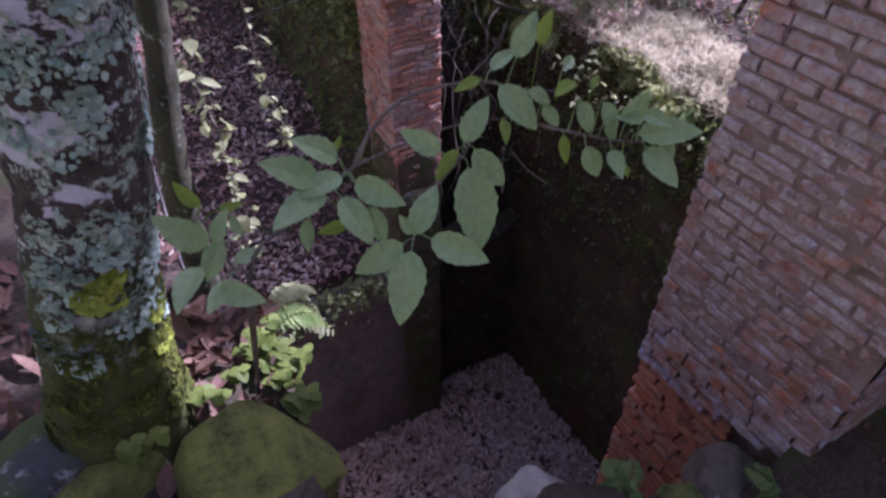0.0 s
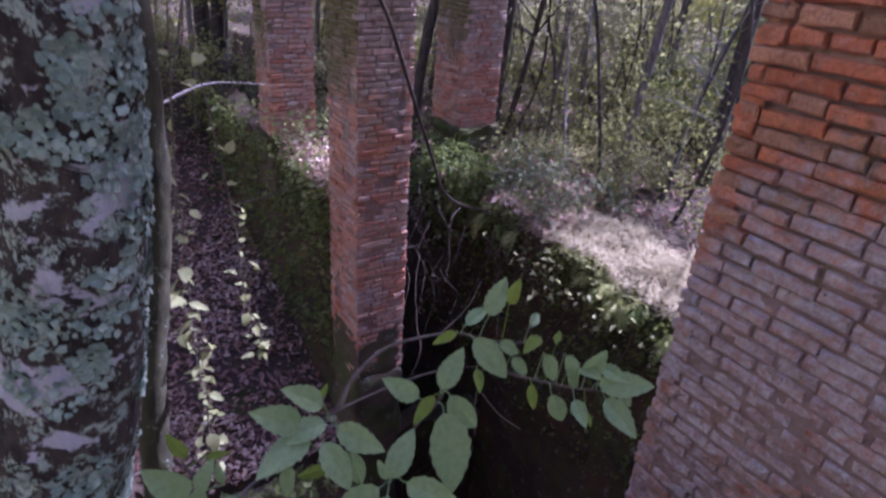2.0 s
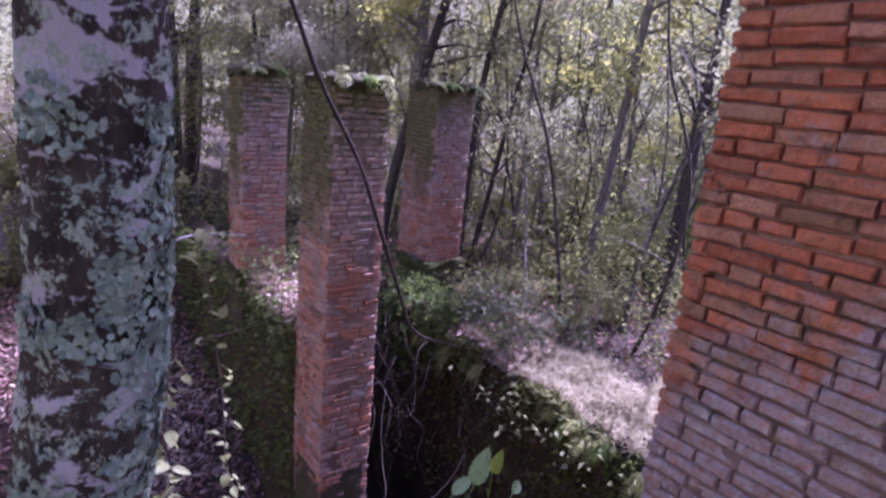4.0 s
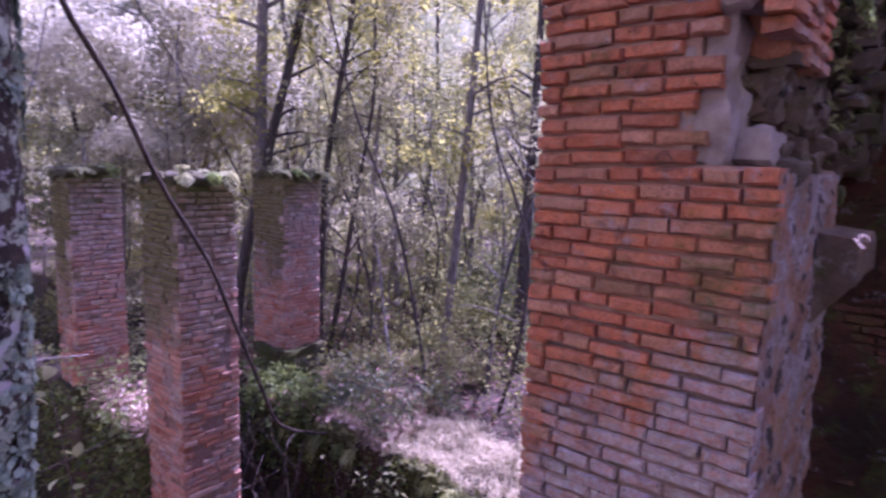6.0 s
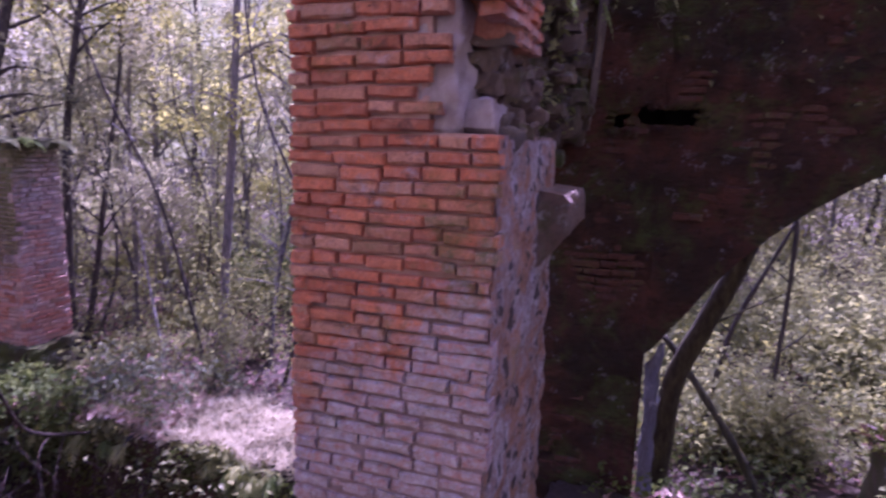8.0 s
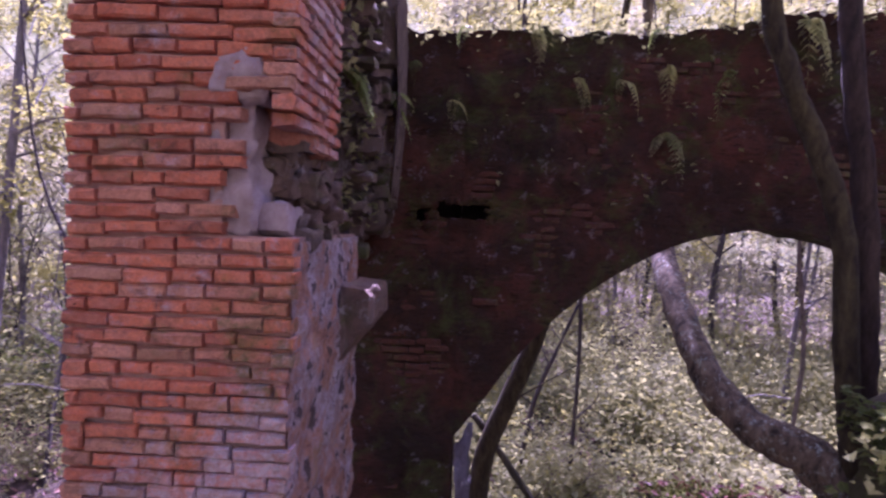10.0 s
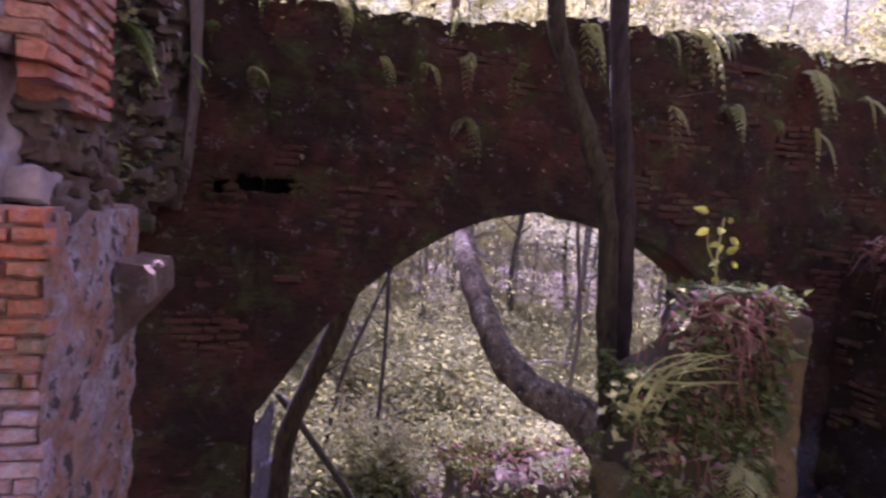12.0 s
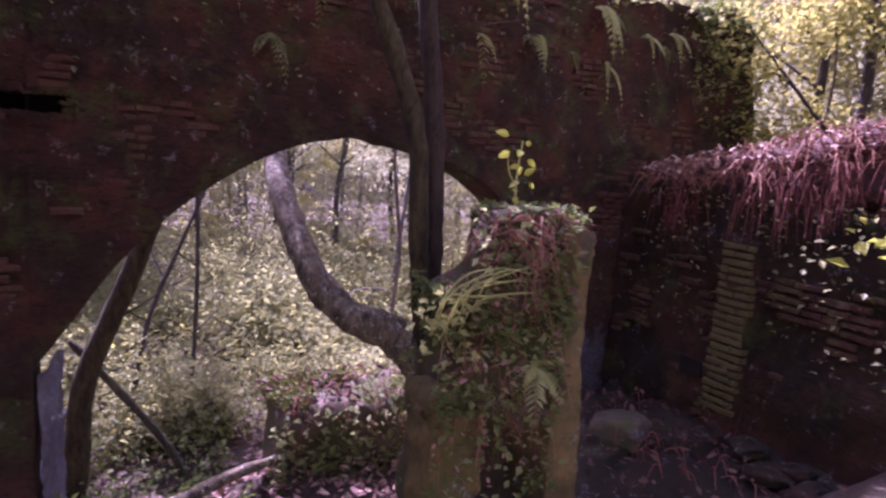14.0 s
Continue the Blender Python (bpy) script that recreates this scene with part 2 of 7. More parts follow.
M_BRICK = brick_material("pier_brick", 0.0, 0.05, 0.7, low=1.0)
M_BRICK_MOSSY = brick_material("mossy_brick", 0.06, 0.42, 0.9, tone=0.5)
# brick toned far down, the shade of the room put into its colour
M_BRICK_SHADED = brick_material("shade_toned_brick", -0.08, 0.12, 1.0, island=True, tone=0.085)
M_MORTAR = mortar_material("lime_mortar", (0.33, 0.22, 0.20), (0.17, 0.10, 0.085), -0.03)
def plaster_material(name):
    """Weathered lime render: lavender bloom, bared orange patches, dark pits."""
    m = Mat(name, 0.95)
    c = m.ramp(m.noise(4.5, 8, 0.78, 0.3), [(0.34, (0.18, 0.085, 0.055)), (0.43, (0.34, 0.18, 0.12)), (0.50, (0.29, 0.22, 0.22)), (0.58, (0.42, 0.37, 0.42)), (0.72, (0.17, 0.12, 0.10))])
    c = m.mix(m.ramp(m.noise(21, 6, 0.75), [(0.45, 0.0), (0.7, 0.8)]), c, (0.15, 0.09, 0.075))
    c = m.mix(m.ramp(m.noise(9, 4, 0.6), [(0.57, 0.0), (0.62, 0.9)]), c, (0.045, 0.033, 0.03))
    c = m.mix(m.ramp(m.noise(2.5, 5, 0.7), [(0.58, 0.0), (0.70, 0.75)]), c, (0.22, 0.15, 0.06))
    m.colour(c).bump(m.mix(0.5, m.noise(50, 6, 0.75), m.noise(9, 5, 0.7)), 0.7, 0.02)
    return m.m


M_PLASTER = plaster_material("lime_render")
M_BED = mortar_material("pale_mortar_bed", (0.50, 0.43, 0.46), (0.28, 0.20, 0.19), -0.05)
M_RUBBLE = wall_material("rubble_stone", (0.19, 0.145, 0.115), (0.10, 0.078, 0.062), 0.14, 0.6, 0.15)
# reddish masonry with the wall's deep shade put into its colours
M_ARCH = wall_material("shade_toned_arch_masonry", (0.066, 0.027, 0.017), (0.027, 0.017, 0.012), 0.12, 0.3, 0.30, (-6.1, -0.3, 0.8, 1.3), True)
M_MOSSWALL = wall_material("mossy_masonry", (0.13, 0.095, 0.065), (0.07, 0.056, 0.04), 0.17, 0.5)
# a darker, redder copy of the mossy masonry for three pit walls
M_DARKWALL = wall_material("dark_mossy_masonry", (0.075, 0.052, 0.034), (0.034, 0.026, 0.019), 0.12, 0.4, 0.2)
# side wall and mound: shade under the trees is put into both colours
M_SIDE = wall_material("shade_toned_masonry", (0.040, 0.021, 0.011), (0.014, 0.010, 0.006), 0.08, 0.3, 0.22, None, True)
M_EARTH = wall_material("shade_toned_earth", (0.036, 0.024, 0.013), (0.02, 0.015, 0.009), 0.05, 0.25)
M_PITWALL = wall_material("damp_masonry", (0.30, 0.235, 0.215), (0.18, 0.145, 0.135), 0.06, 0.3, 0.2)
M_STONE = wall_material("carved_stone", (0.17, 0.135, 0.12), (0.21, 0.125, 0.085), 0.06, 0.6)
M_OCHRE = wall_material("ochre_render", (0.24, 0.155, 0.065), (0.12, 0.10, 0.04), 0.14, 0.4)
M_CRUST = crust_material("lichen_crust")
M_HUMUS = wall_material("red_humus", (0.13, 0.06, 0.06), (0.08, 0.05, 0.045), 0.0, 0.4)
# bluish paleness is the daylight on the reveal, put into the colour
M_DAYLIT_LIME = wall_material("daylit_lime", (0.20, 0.195, 0.25), (0.085, 0.072, 0.08), 0.07, 0.8)
M_MOSS = Mat("moss", 1.0)
M_MOSS.colour(M_MOSS.mix(M_MOSS.ramp(M_MOSS.noise(9, 6, 0.7), [(0.3, 0.0), (0.7, 1.0)]), M_MOSS.mix(M_MOSS.ramp(M_MOSS.noise(35, 5, 0.75), [(0.40, 0.0), (0.6, 1.0)]), (0.05, 0.048, 0.018), (0.15, 0.16, 0.035)), (0.29, 0.30, 0.07))).bump(M_MOSS.noise(75, 5, 0.8), 1.0, 0.03)
M_MOSS = M_MOSS.m
M_SLATE = wall_material("grey_stone", (0.085, 0.082, 0.086), (0.05, 0.048, 0.05), 0.24, 0.6)
M_PALESTONE = wall_material("pale_stone", (0.40, 0.35, 0.31), (0.26, 0.22, 0.19), 0.02, 0.5)
M_MOSS_DARK = wall_material("brown_moss", (0.075, 0.065, 0.025), (0.05, 0.045, 0.02), 0.10, 0.3)
M_LITTER = litter_material("leaf_litter", [(0.03, 0.021, 0.015), (0.07, 0.043, 0.03), (0.12, 0.083, 0.065), (0.05, 0.031, 0.022), (0.085, 0.05, 0.034), (0.15, 0.11, 0.09)], 0.06)
M_DRY = leaf_material("dry_straw", (0.36, 0.30, 0.185), (0.58, 0.50, 0.345), (0.5, 0.43, 0.3), 0.3, True, 0.7)
M_TRUNK = bark_material("lichen_bark", (0.095, 0.068, 0.058), (0.026, 0.020, 0.019), 0.02, 1.0, 1.0)
M_TRUNK2 = bark_material("mossy_bark", (0.11, 0.10, 0.06), (0.04, 0.036, 0.025), -0.04, 0.0)
M_BARK = bark_material("forest_bark", (0.26, 0.23, 0.225), (0.11, 0.095, 0.095), -0.07)
M_BARK_DARK = bark_material("dark_bark", (0.11, 0.09, 0.082), (0.035, 0.028, 0.028), -0.06)
M_BARK_PALE = bark_material("sunlit_bark", (0.24, 0.185, 0.12), (0.028, 0.022, 0.015), -0.015)
M_BARK_BLACK = bark_material("wet_bark", (0.075, 0.050, 0.038), (0.018, 0.013, 0.011), -0.085)
M_BARK_MOSSY = bark_material("mossy_dark_bark", (0.085, 0.072, 0.03), (0.018, 0.012, 0.010), -0.09)
M_TWIG = bark_material("twig_bark", (0.19, 0.15, 0.13), (0.10, 0.075, 0.065))
M_LEAF = leaf_material("shrub_leaf", (0.20, 0.29, 0.14), (0.33, 0.42, 0.21), (0.30, 0.44, 0.14), 0.35, True, 0.42, True)
M_LEAF_YOUNG = leaf_material("young_leaf", (0.15, 0.24, 0.05), (0.24, 0.30, 0.06), (0.35, 0.45, 0.06), 0.45)
M_LEAF_PALE = leaf_material("pale_leaf", (0.30, 0.31, 0.15), (0.48, 0.47, 0.28), (0.55, 0.54, 0.22), 0.45)
M_CLOVER = leaf_material("clover_leaf", (0.085, 0.11, 0.022), (0.16, 0.185, 0.045), (0.22, 0.26, 0.05), 0.3)
M_FERN = leaf_material("fern_leaf", (0.14, 0.20, 0.06), (0.26, 0.30, 0.11), (0.35, 0.42, 0.10), 0.45)
M_FERN_PALE = leaf_material("pale_fern", (0.38, 0.40, 0.15), (0.56, 0.56, 0.26), (0.6, 0.6, 0.2), 0.5)
M_CROWN = leaf_material("tree_leaf", (0.14, 0.14, 0.08), (0.36, 0.345, 0.22), (0.58, 0.54, 0.30), 0.52)
M_CROWN_Y = leaf_material("sunny_leaf", (0.21, 0.21, 0.06), (0.38, 0.365, 0.12), (0.60, 0.56, 0.15), 0.54, True, 0.65)
# leaf colour raised so these crowns look sunlit even where sun is blocked
M_CROWN_PALE = leaf_material("sun_bright_leaf", (0.46, 0.44, 0.33), (0.70, 0.66, 0.52), (0.7, 0.66, 0.5), 0.45, True, 0.65)
M_UNDER = leaf_material("undergrowth_leaf", (0.12, 0.13, 0.055), (0.33, 0.33, 0.165), (0.48, 0.47, 0.17), 0.5, True, 0.65)
M_IVY = leaf_material("ivy_leaf", (0.07, 0.10, 0.03), (0.22, 0.25, 0.09), (0.3, 0.36, 0.08), 0.35)
M_THICKET = leaf_material("thicket_leaf", (0.12, 0.14, 0.085), (0.30, 0.31, 0.20), (0.3, 0.32, 0.2), 0.25, True, 0.6)
M_VINE = leaf_material("vine_leaf", (0.16, 0.21, 0.07), (0.40, 0.41, 0.22), (0.5, 0.52, 0.2), 0.5)
# faded leaves, their colour raised further in place of sunlight
M_PITLEAF = leaf_material("sun_bright_faded_leaf", (0.34, 0.20, 0.155), (0.82, 0.65, 0.55), (0.4, 0.3, 0.25), 0.15, True, 0.7)
# a darker version of the dead leaf for brink, bank, mound and sill
M_NEARLEAF = leaf_material("dark_brown_leaf", (0.06, 0.03, 0.024), (0.20, 0.11, 0.085), (0.2, 0.08, 0.05), 0.15, True, 0.6)
M_YELLOW = leaf_material("yellow_leaf", (0.24, 0.28, 0.04), (0.38, 0.38, 0.06), (0.5, 0.5, 0.06), 0.45)
M_DEADLEAF = leaf_material("dead_leaf", (0.17, 0.085, 0.07), (0.50, 0.32, 0.28), (0.28, 0.12, 0.08), 0.15, True, 0.7)
M_ROOT = leaf_material("red_root", (0.15, 0.05, 0.032), (0.40, 0.22, 0.15), (0.3, 0.12, 0.07), 0.1, True, 0.7)
M_ROOT_DARK = leaf_material("dark_root", (0.09, 0.028, 0.024), (0.30, 0.12, 0.095), (0.2, 0.08, 0.06), 0.1, True, 0.7)
M_DIST = Mat("glowing_far_woods", 1.0)
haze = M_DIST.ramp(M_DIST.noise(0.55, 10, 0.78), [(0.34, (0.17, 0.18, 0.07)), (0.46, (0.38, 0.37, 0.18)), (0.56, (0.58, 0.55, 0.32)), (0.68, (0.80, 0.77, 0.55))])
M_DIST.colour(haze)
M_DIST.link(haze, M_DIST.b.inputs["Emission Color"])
# emission paints bright haze into the distant woods
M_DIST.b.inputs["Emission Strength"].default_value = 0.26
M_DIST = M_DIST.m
# near-black that stands in for deep shade inside wall holes
M_VOID = Mat("hole_shade_black", 1.0).colour((0.012, 0.01, 0.01)).m


# ---- mesh helpers ----
def nz(v, s, seed=0.0):
    return noise.fractal(Vector(v) * s + Vector((seed, seed * 1.7, -seed)), 1.0, 2.0, 4)


def finish(name, verts, faces, mat, parent=None, label="", smooth=False, loc=None):
    me = bpy.data.meshes.new(name)
    me.from_pydata([tuple(v) for v in verts], [], faces)
    me.materials.append(mat)
    if smooth:
        me.polygons.foreach_set("use_smooth", [True] * len(me.polygons))
    ob = new(name, me)
    if parent is not None:
        ob.parent = parent
    if loc:
        ob.location = loc
    if label:
        tagged(ob, label)
    return ob


def part(name, bm, mat, parent, label="", smooth=False):
    me = bpy.data.meshes.new(name)
    bm.to_mesh(me)
    bm.free()
    me.materials.append(mat)
    if smooth:
        me.polygons.foreach_set("use_smooth", [True] * len(me.polygons))
    ob = new(name, me)
    if parent is not None:
        ob.parent = parent
    if label:
        tagged(ob, label)
    return ob


def root(name, loc, label, category, group="", kind=""):
    ob = new(name)
    ob.location = loc
    return tagged(ob, label, category, group, kind)


class Soup:
    """Vertices and faces gathered for one mesh."""

    def __init__(self):
        self.v, self.f = [], []

    def add(self, verts, faces):
        n = len(self.v)
        self.v += [tuple(p) for p in verts]
        self.f += [tuple(i + n for i in f) for f in faces]

    def make(self, name, mat, parent=None, label="", smooth=False, loc=None):
        return finish(name, self.v, self.f, mat, parent, label, smooth, loc)


def sheet(s, origin, u, v, nu, nv, push, flip=False):
    """A grid patch; push(point) gives the moved point."""
    o, u, v = Vector(origin), Vector(u), Vector(v)
    pts = [push(o + u * (i / nu) + v * (j / nv)) for j in range(nv + 1) for i in range(nu + 1)]
    fs = []
    for j in range(nv):
        for i in range(nu):
            a = j * (nu + 1) + i
            q = (a, a + 1, a + nu + 2, a + nu + 1)
            fs.append(q[::-1] if flip else q)
    s.add(pts, fs)


def rough_box(lo, hi, step=0.15, amp=0.03, scale=2.5, seed=0.0, taper=None, s=None, rad=None):
    """A block of old masonry or stone with an uneven, worn surface."""
    s = s or Soup()
    lo, hi = Vector(lo), Vector(hi)
    mid, half = (lo + hi) / 2, (hi - lo) / 2
    rad = rad or min(0.35 * min(half), 0.12)

    def push(p):
        q = Vector(p)
        d = Vector([max(0.0, abs(q[i] - mid[i]) - (half[i] - rad)) * (1 if q[i] > mid[i] else -1) for i in range(3)])
        if d.length > rad:
            q = q - d + d.normalized() * rad
        n = Vector((nz(q, scale, seed), nz(q, scale, seed + 7.3), nz(q, scale, seed + 13.1)))
        n2 = Vector((nz(q, scale * 4, seed), nz(q, scale * 4, seed + 3.3), nz(q, scale * 4, seed + 5.1)))
        q = q + n * amp + n2 * amp * 0.4
        return taper(q) if taper else q

    d = hi - lo
    n = [max(1, int(math.ceil(d[i] / step))) for i in range(3)]
    X, Y, Z = Vector((d.x, 0, 0)), Vector((0, d.y, 0)), Vector((0, 0, d.z))
    sheet(s, lo, X, Z, n[0], n[2], push)
    sheet(s, lo + Y, X, Z, n[0], n[2], push, True)
    sheet(s, lo, Y, Z, n[1], n[2], push, True)
    sheet(s, lo + X, Y, Z, n[1], n[2], push)
    sheet(s, lo, X, Y, n[0], n[1], push, True)
    sheet(s, lo + Z, X, Y, n[0], n[1], push)
    return s


def tube(s, pts, radii, sides=8, rough=0.0, seed=0.0, cap=True):
    """A tapered, slightly uneven stem along pts."""
    pts = [Vector(p) for p in pts]
    ring = []
    side = None
    for i, p in enumerate(pts):
        d = (pts[min(i + 1, len(pts) - 1)] - pts[max(i - 1, 0)]).normalized()
        if side is None:
            side = d.orthogonal().normalized()
        side = (side - d * side.dot(d)).normalized()
        up = d.cross(side)
        row = []
        for k in range(sides):
            a = 2 * math.pi * k / sides
            n = side * math.cos(a) + up * math.sin(a)
            q = p + n * radii[i]
            if rough:
                q = q + n * rough * (nz(q, 7.0, seed) + 0.6 * nz(q, 22.0, seed))
            row.append(q)
        ring.append(row)
    vs = [q for row in ring for q in row]
    fs = []
    for i in range(len(pts) - 1):
        for k in range(sides):
            a, b = i * sides + k, i * sides + (k + 1) % sides
            fs.append((a, b, b + sides, a + sides))
    if cap:
        fs.append(tuple(range((len(pts) - 1) * sides, len(pts) * sides)))
        fs.append(tuple(range(sides))[::-1])
    s.add(vs, fs)


def curve_points(ctrl, n):
    """Smooth points through the control points, with any number of values each."""
    c = [np.array(p, float) for p in ctrl]
    c = [2 * c[0] - c[1]] + c + [2 * c[-1] - c[-2]]
    out = []
    m = len(c) - 3
    for i in range(n + 1):
        t = i / n * m
        k = min(int(t), m - 1)
        t -= k
        p0, p1, p2, p3 = c[k:k + 4]
        out.append(0.5 * ((2 * p1) + (p2 - p0) * t + (2 * p0 - 5 * p1 + 4 * p2 - p3) * t * t + (3 * p1 - p0 - 3 * p2 + p3) * t ** 3))
    return out


def stem(s, ctrl, n=14, sides=8, rough=0.0, seed=0.0):
    """ctrl: x, y, z, radius."""
    pts = curve_points(ctrl, n)
    tube(s, [p[:3] for p in pts], [max(0.0008, p[3]) for p in pts], sides, rough, seed)


def leaf_shape(length, width, fold=0.25, droop=0.2, teeth=0.0, n=6):
    """A pointed leaf along +y, folded along its midrib."""
    vs, fs = [], []
    for i in range(n + 1):
        t = i / n
        w = width * 0.5 * (math.sin(math.pi * t ** 0.75) ** 0.8 if 0 < t < 1 else 0.0) * (1 + (teeth if i % 2 else -teeth))
        z = -droop * length * t * t
        vs += [(-w, t * length, z + fold * w), (0, t * length, z), (w, t * length, z + fold * w)]
    for i in range(n):
        a = 3 * i
        fs += [(a, a + 1, a + 4, a + 3), (a + 1, a + 2, a + 5, a + 4)]
    return vs, fs


# a small leaf far off: two faces folded along the midrib
BLADE = ([(-0.32, 0.42, 0.12), (0, 0, 0), (0.32, 0.42, 0.12), (0, 1, -0.06)], [(1, 3, 0), (1, 2, 3)])


def put(s, shape, m):
    s.add([m @ Vector(v) for v in shape[0]], shape[1])


def aim(p, d, roll=0.0, size=1.0, up=(0, 0, 1)):
    """A pose at p whose +y runs along d, with its face towards up."""
    d = Vector(d).normalized()
    side = d.cross(Vector(up))
    if side.length < 1e-4:
        side = Vector((1, 0, 0))
    side.normalize()
    n = side.cross(d)
    return Matrix.Translation(p) @ Matrix((side, d, n)).transposed().to_4x4() @ pose(0, 0, 0, 0, roll, 0) @ Matrix.Scale(size, 4)


# ---- ground ----
FLOOR, ROOM, OUT = -8.9, -0.95, -1.75


def smooth(a, b, x):
    t = min(1.0, max(0.0, (x - a) / (b - a)))
    return t * t * (3 - 2 * t)


def brink(x, y):
    """How far a place lies beyond the near brink of the pit (negative: on firm ground)."""
    wob = 0.05 * nz((x, y, 0), 3.0, 2.0)
    a = x - (0.13 + 0.06 * smooth(0.8, 1.5, y) - 0.5 * max(0.0, y - 1.75))
    b = y - (0.60 - 0.15 * smooth(1.3, 1.95, x))
    return min(a, b) + wob


def ground_z(x, y):
    bumps = 0.05 * nz((x, y, 0), 0.9, 3.0) + 0.02 * nz((x, y, 0), 4.0, 8.0)
    hill = 0.35 * nz((x, y, 0), 0.12, 5.0)
    far = math.hypot(x, y)
    out = OUT + hill + 0.012 * max(0.0, far - 16)
    near = -0.02 - 0.22 * smooth(0.5, 1.3, y) - 1.3 * smooth(0.35, 1.9, x) * smooth(-3.0, -0.6, y)
    room = ROOM + 0.2 * nz((x, y, 0), 0.8, 2.0)
    ter = min(-4.6 + 0.32 * max(0.0, y - 6.0) - 0.02 * x, -1.2)
    if x > 5.7:
        z = out
    elif y > 5.95 and x < 2.9:
        z = ter
    elif y > 5.95 or (x > 2.0 and y > 0.45):
        z = FLOOR
    else:
        z = near + (room - near) * smooth(1.7, 2.3, x)
        z = z + (out - z) * smooth(4.9, 5.9, x)
        z = z + (FLOOR - z) * smooth(0.0, 0.3, brink(x, y)) ** 0.7
    if x < -4 or y > 16 or y < -9:
        w = max(smooth(-4, -9, x) if x < -4 else 0, smooth(16, 24, y), smooth(-9, -14, y) if y < -9 else 0)
        z = z + (out - z) * w
    return z + bumps


def graded(lo, hi, fine_lo, fine_hi, step):
    c = list(np.arange(fine_lo, fine_hi + 1e-6, step))
    a, d = fine_lo, step
    while a > lo:
        d *= 1.22
        a -= d
        c.insert(0, a)
    a, d = fine_hi, step
    while a < hi:
        d *= 1.22
        a += d
        c.append(a)
    return c


gx, gy = graded(-260, 260, -2.5, 7.5, 0.13), graded(-260, 260, -6.5, 12, 0.15)
gx = sorted(set(round(v, 3) for v in gx if not -0.9 < v < 2.3) | set(np.round(np.arange(-0.9, 2.3, 0.05), 3)))
gy = sorted(set(round(v, 3) for v in gy if not 0.2 < v < 2.5) | set(np.round(np.arange(0.2, 2.5, 0.05), 3)))
gv = [(x, y, ground_z(x, y)) for y in gy for x in gx]
gf = [(j * len(gx) + i, j * len(gx) + i + 1, (j + 1) * len(gx) + i + 1, (j + 1) * len(gx) + i) for j in range(len(gy) - 1) for i in range(len(gx) - 1)]
ground = tagged(finish("ground", gv, gf, M_LITTER, smooth=True), "woodland ground of brown leaf litter and moss", "ground", kind="structure")

# far woods all round, with a glow of their own
bv, bf = [], []
for k in range(96):
    a = 2 * math.pi * k / 96
    for j, z in enumerate((-6, 18, 46 + 4 * math.sin(5 * a) + 3 * math.sin(11 * a))):
        bv.append((75 * math.cos(a), 75 * math.sin(a), z))
for k in range(96):
    a, b = 3 * k, 3 * ((k + 1) % 96)
    bf += [(a, a + 1, b + 1, b), (a + 1, a + 2, b + 2, b + 1)]
tagged(finish("backdrop", bv, bf, M_DIST), "distant woods behind the trees, given a glow for haze", "backdrop", kind="structure")


# ---- bricks ----
BRICKS = {}


def brick_mesh(mat, kind):
    """One of fourteen worn bricks, 1 m long in x so that each is scaled to its length; face towards -y."""
    key = (mat.name, kind)
    if key not in BRICKS:
        r = random.Random(kind * 7 + 1)
        h, d, e = 0.0300, 0.05, 0.013
        j = lambda a: r.uniform(-a, a)
        vs = [(x, d, z) for x in (-0.5, 0.5) for z in (-h, h)]
        cols = (-0.5, -0.17, 0.17, 0.5)
        for x in cols:
            for z in (-h, h):
                vs.append((x + j(0.014), -d + e + j(0.005), z + j(0.005)))
        for x in cols:
            for z in (-h, h):
                vs.append((x * 0.95 + j(0.025), -d + j(0.006), z * 0.70 + j(0.005)))
        fs = [(0, 4, 5, 1), (2, 3, 11, 10), (0, 2, 10, 8, 6, 4), (1, 5, 7, 9, 11, 3), (4, 12, 13, 5), (10, 11, 19, 18)]
        for c in (0, 2, 4):
            fs += [(4 + c, 6 + c, 14 + c, 12 + c), (5 + c, 13 + c, 15 + c, 7 + c), (12 + c, 14 + c, 15 + c, 13 + c)]
        me = bpy.data.meshes.new("brick")
        me.from_pydata(vs, [], fs)
        me.materials.append(mat)
        BRICKS[key] = me
    return BRICKS[key]


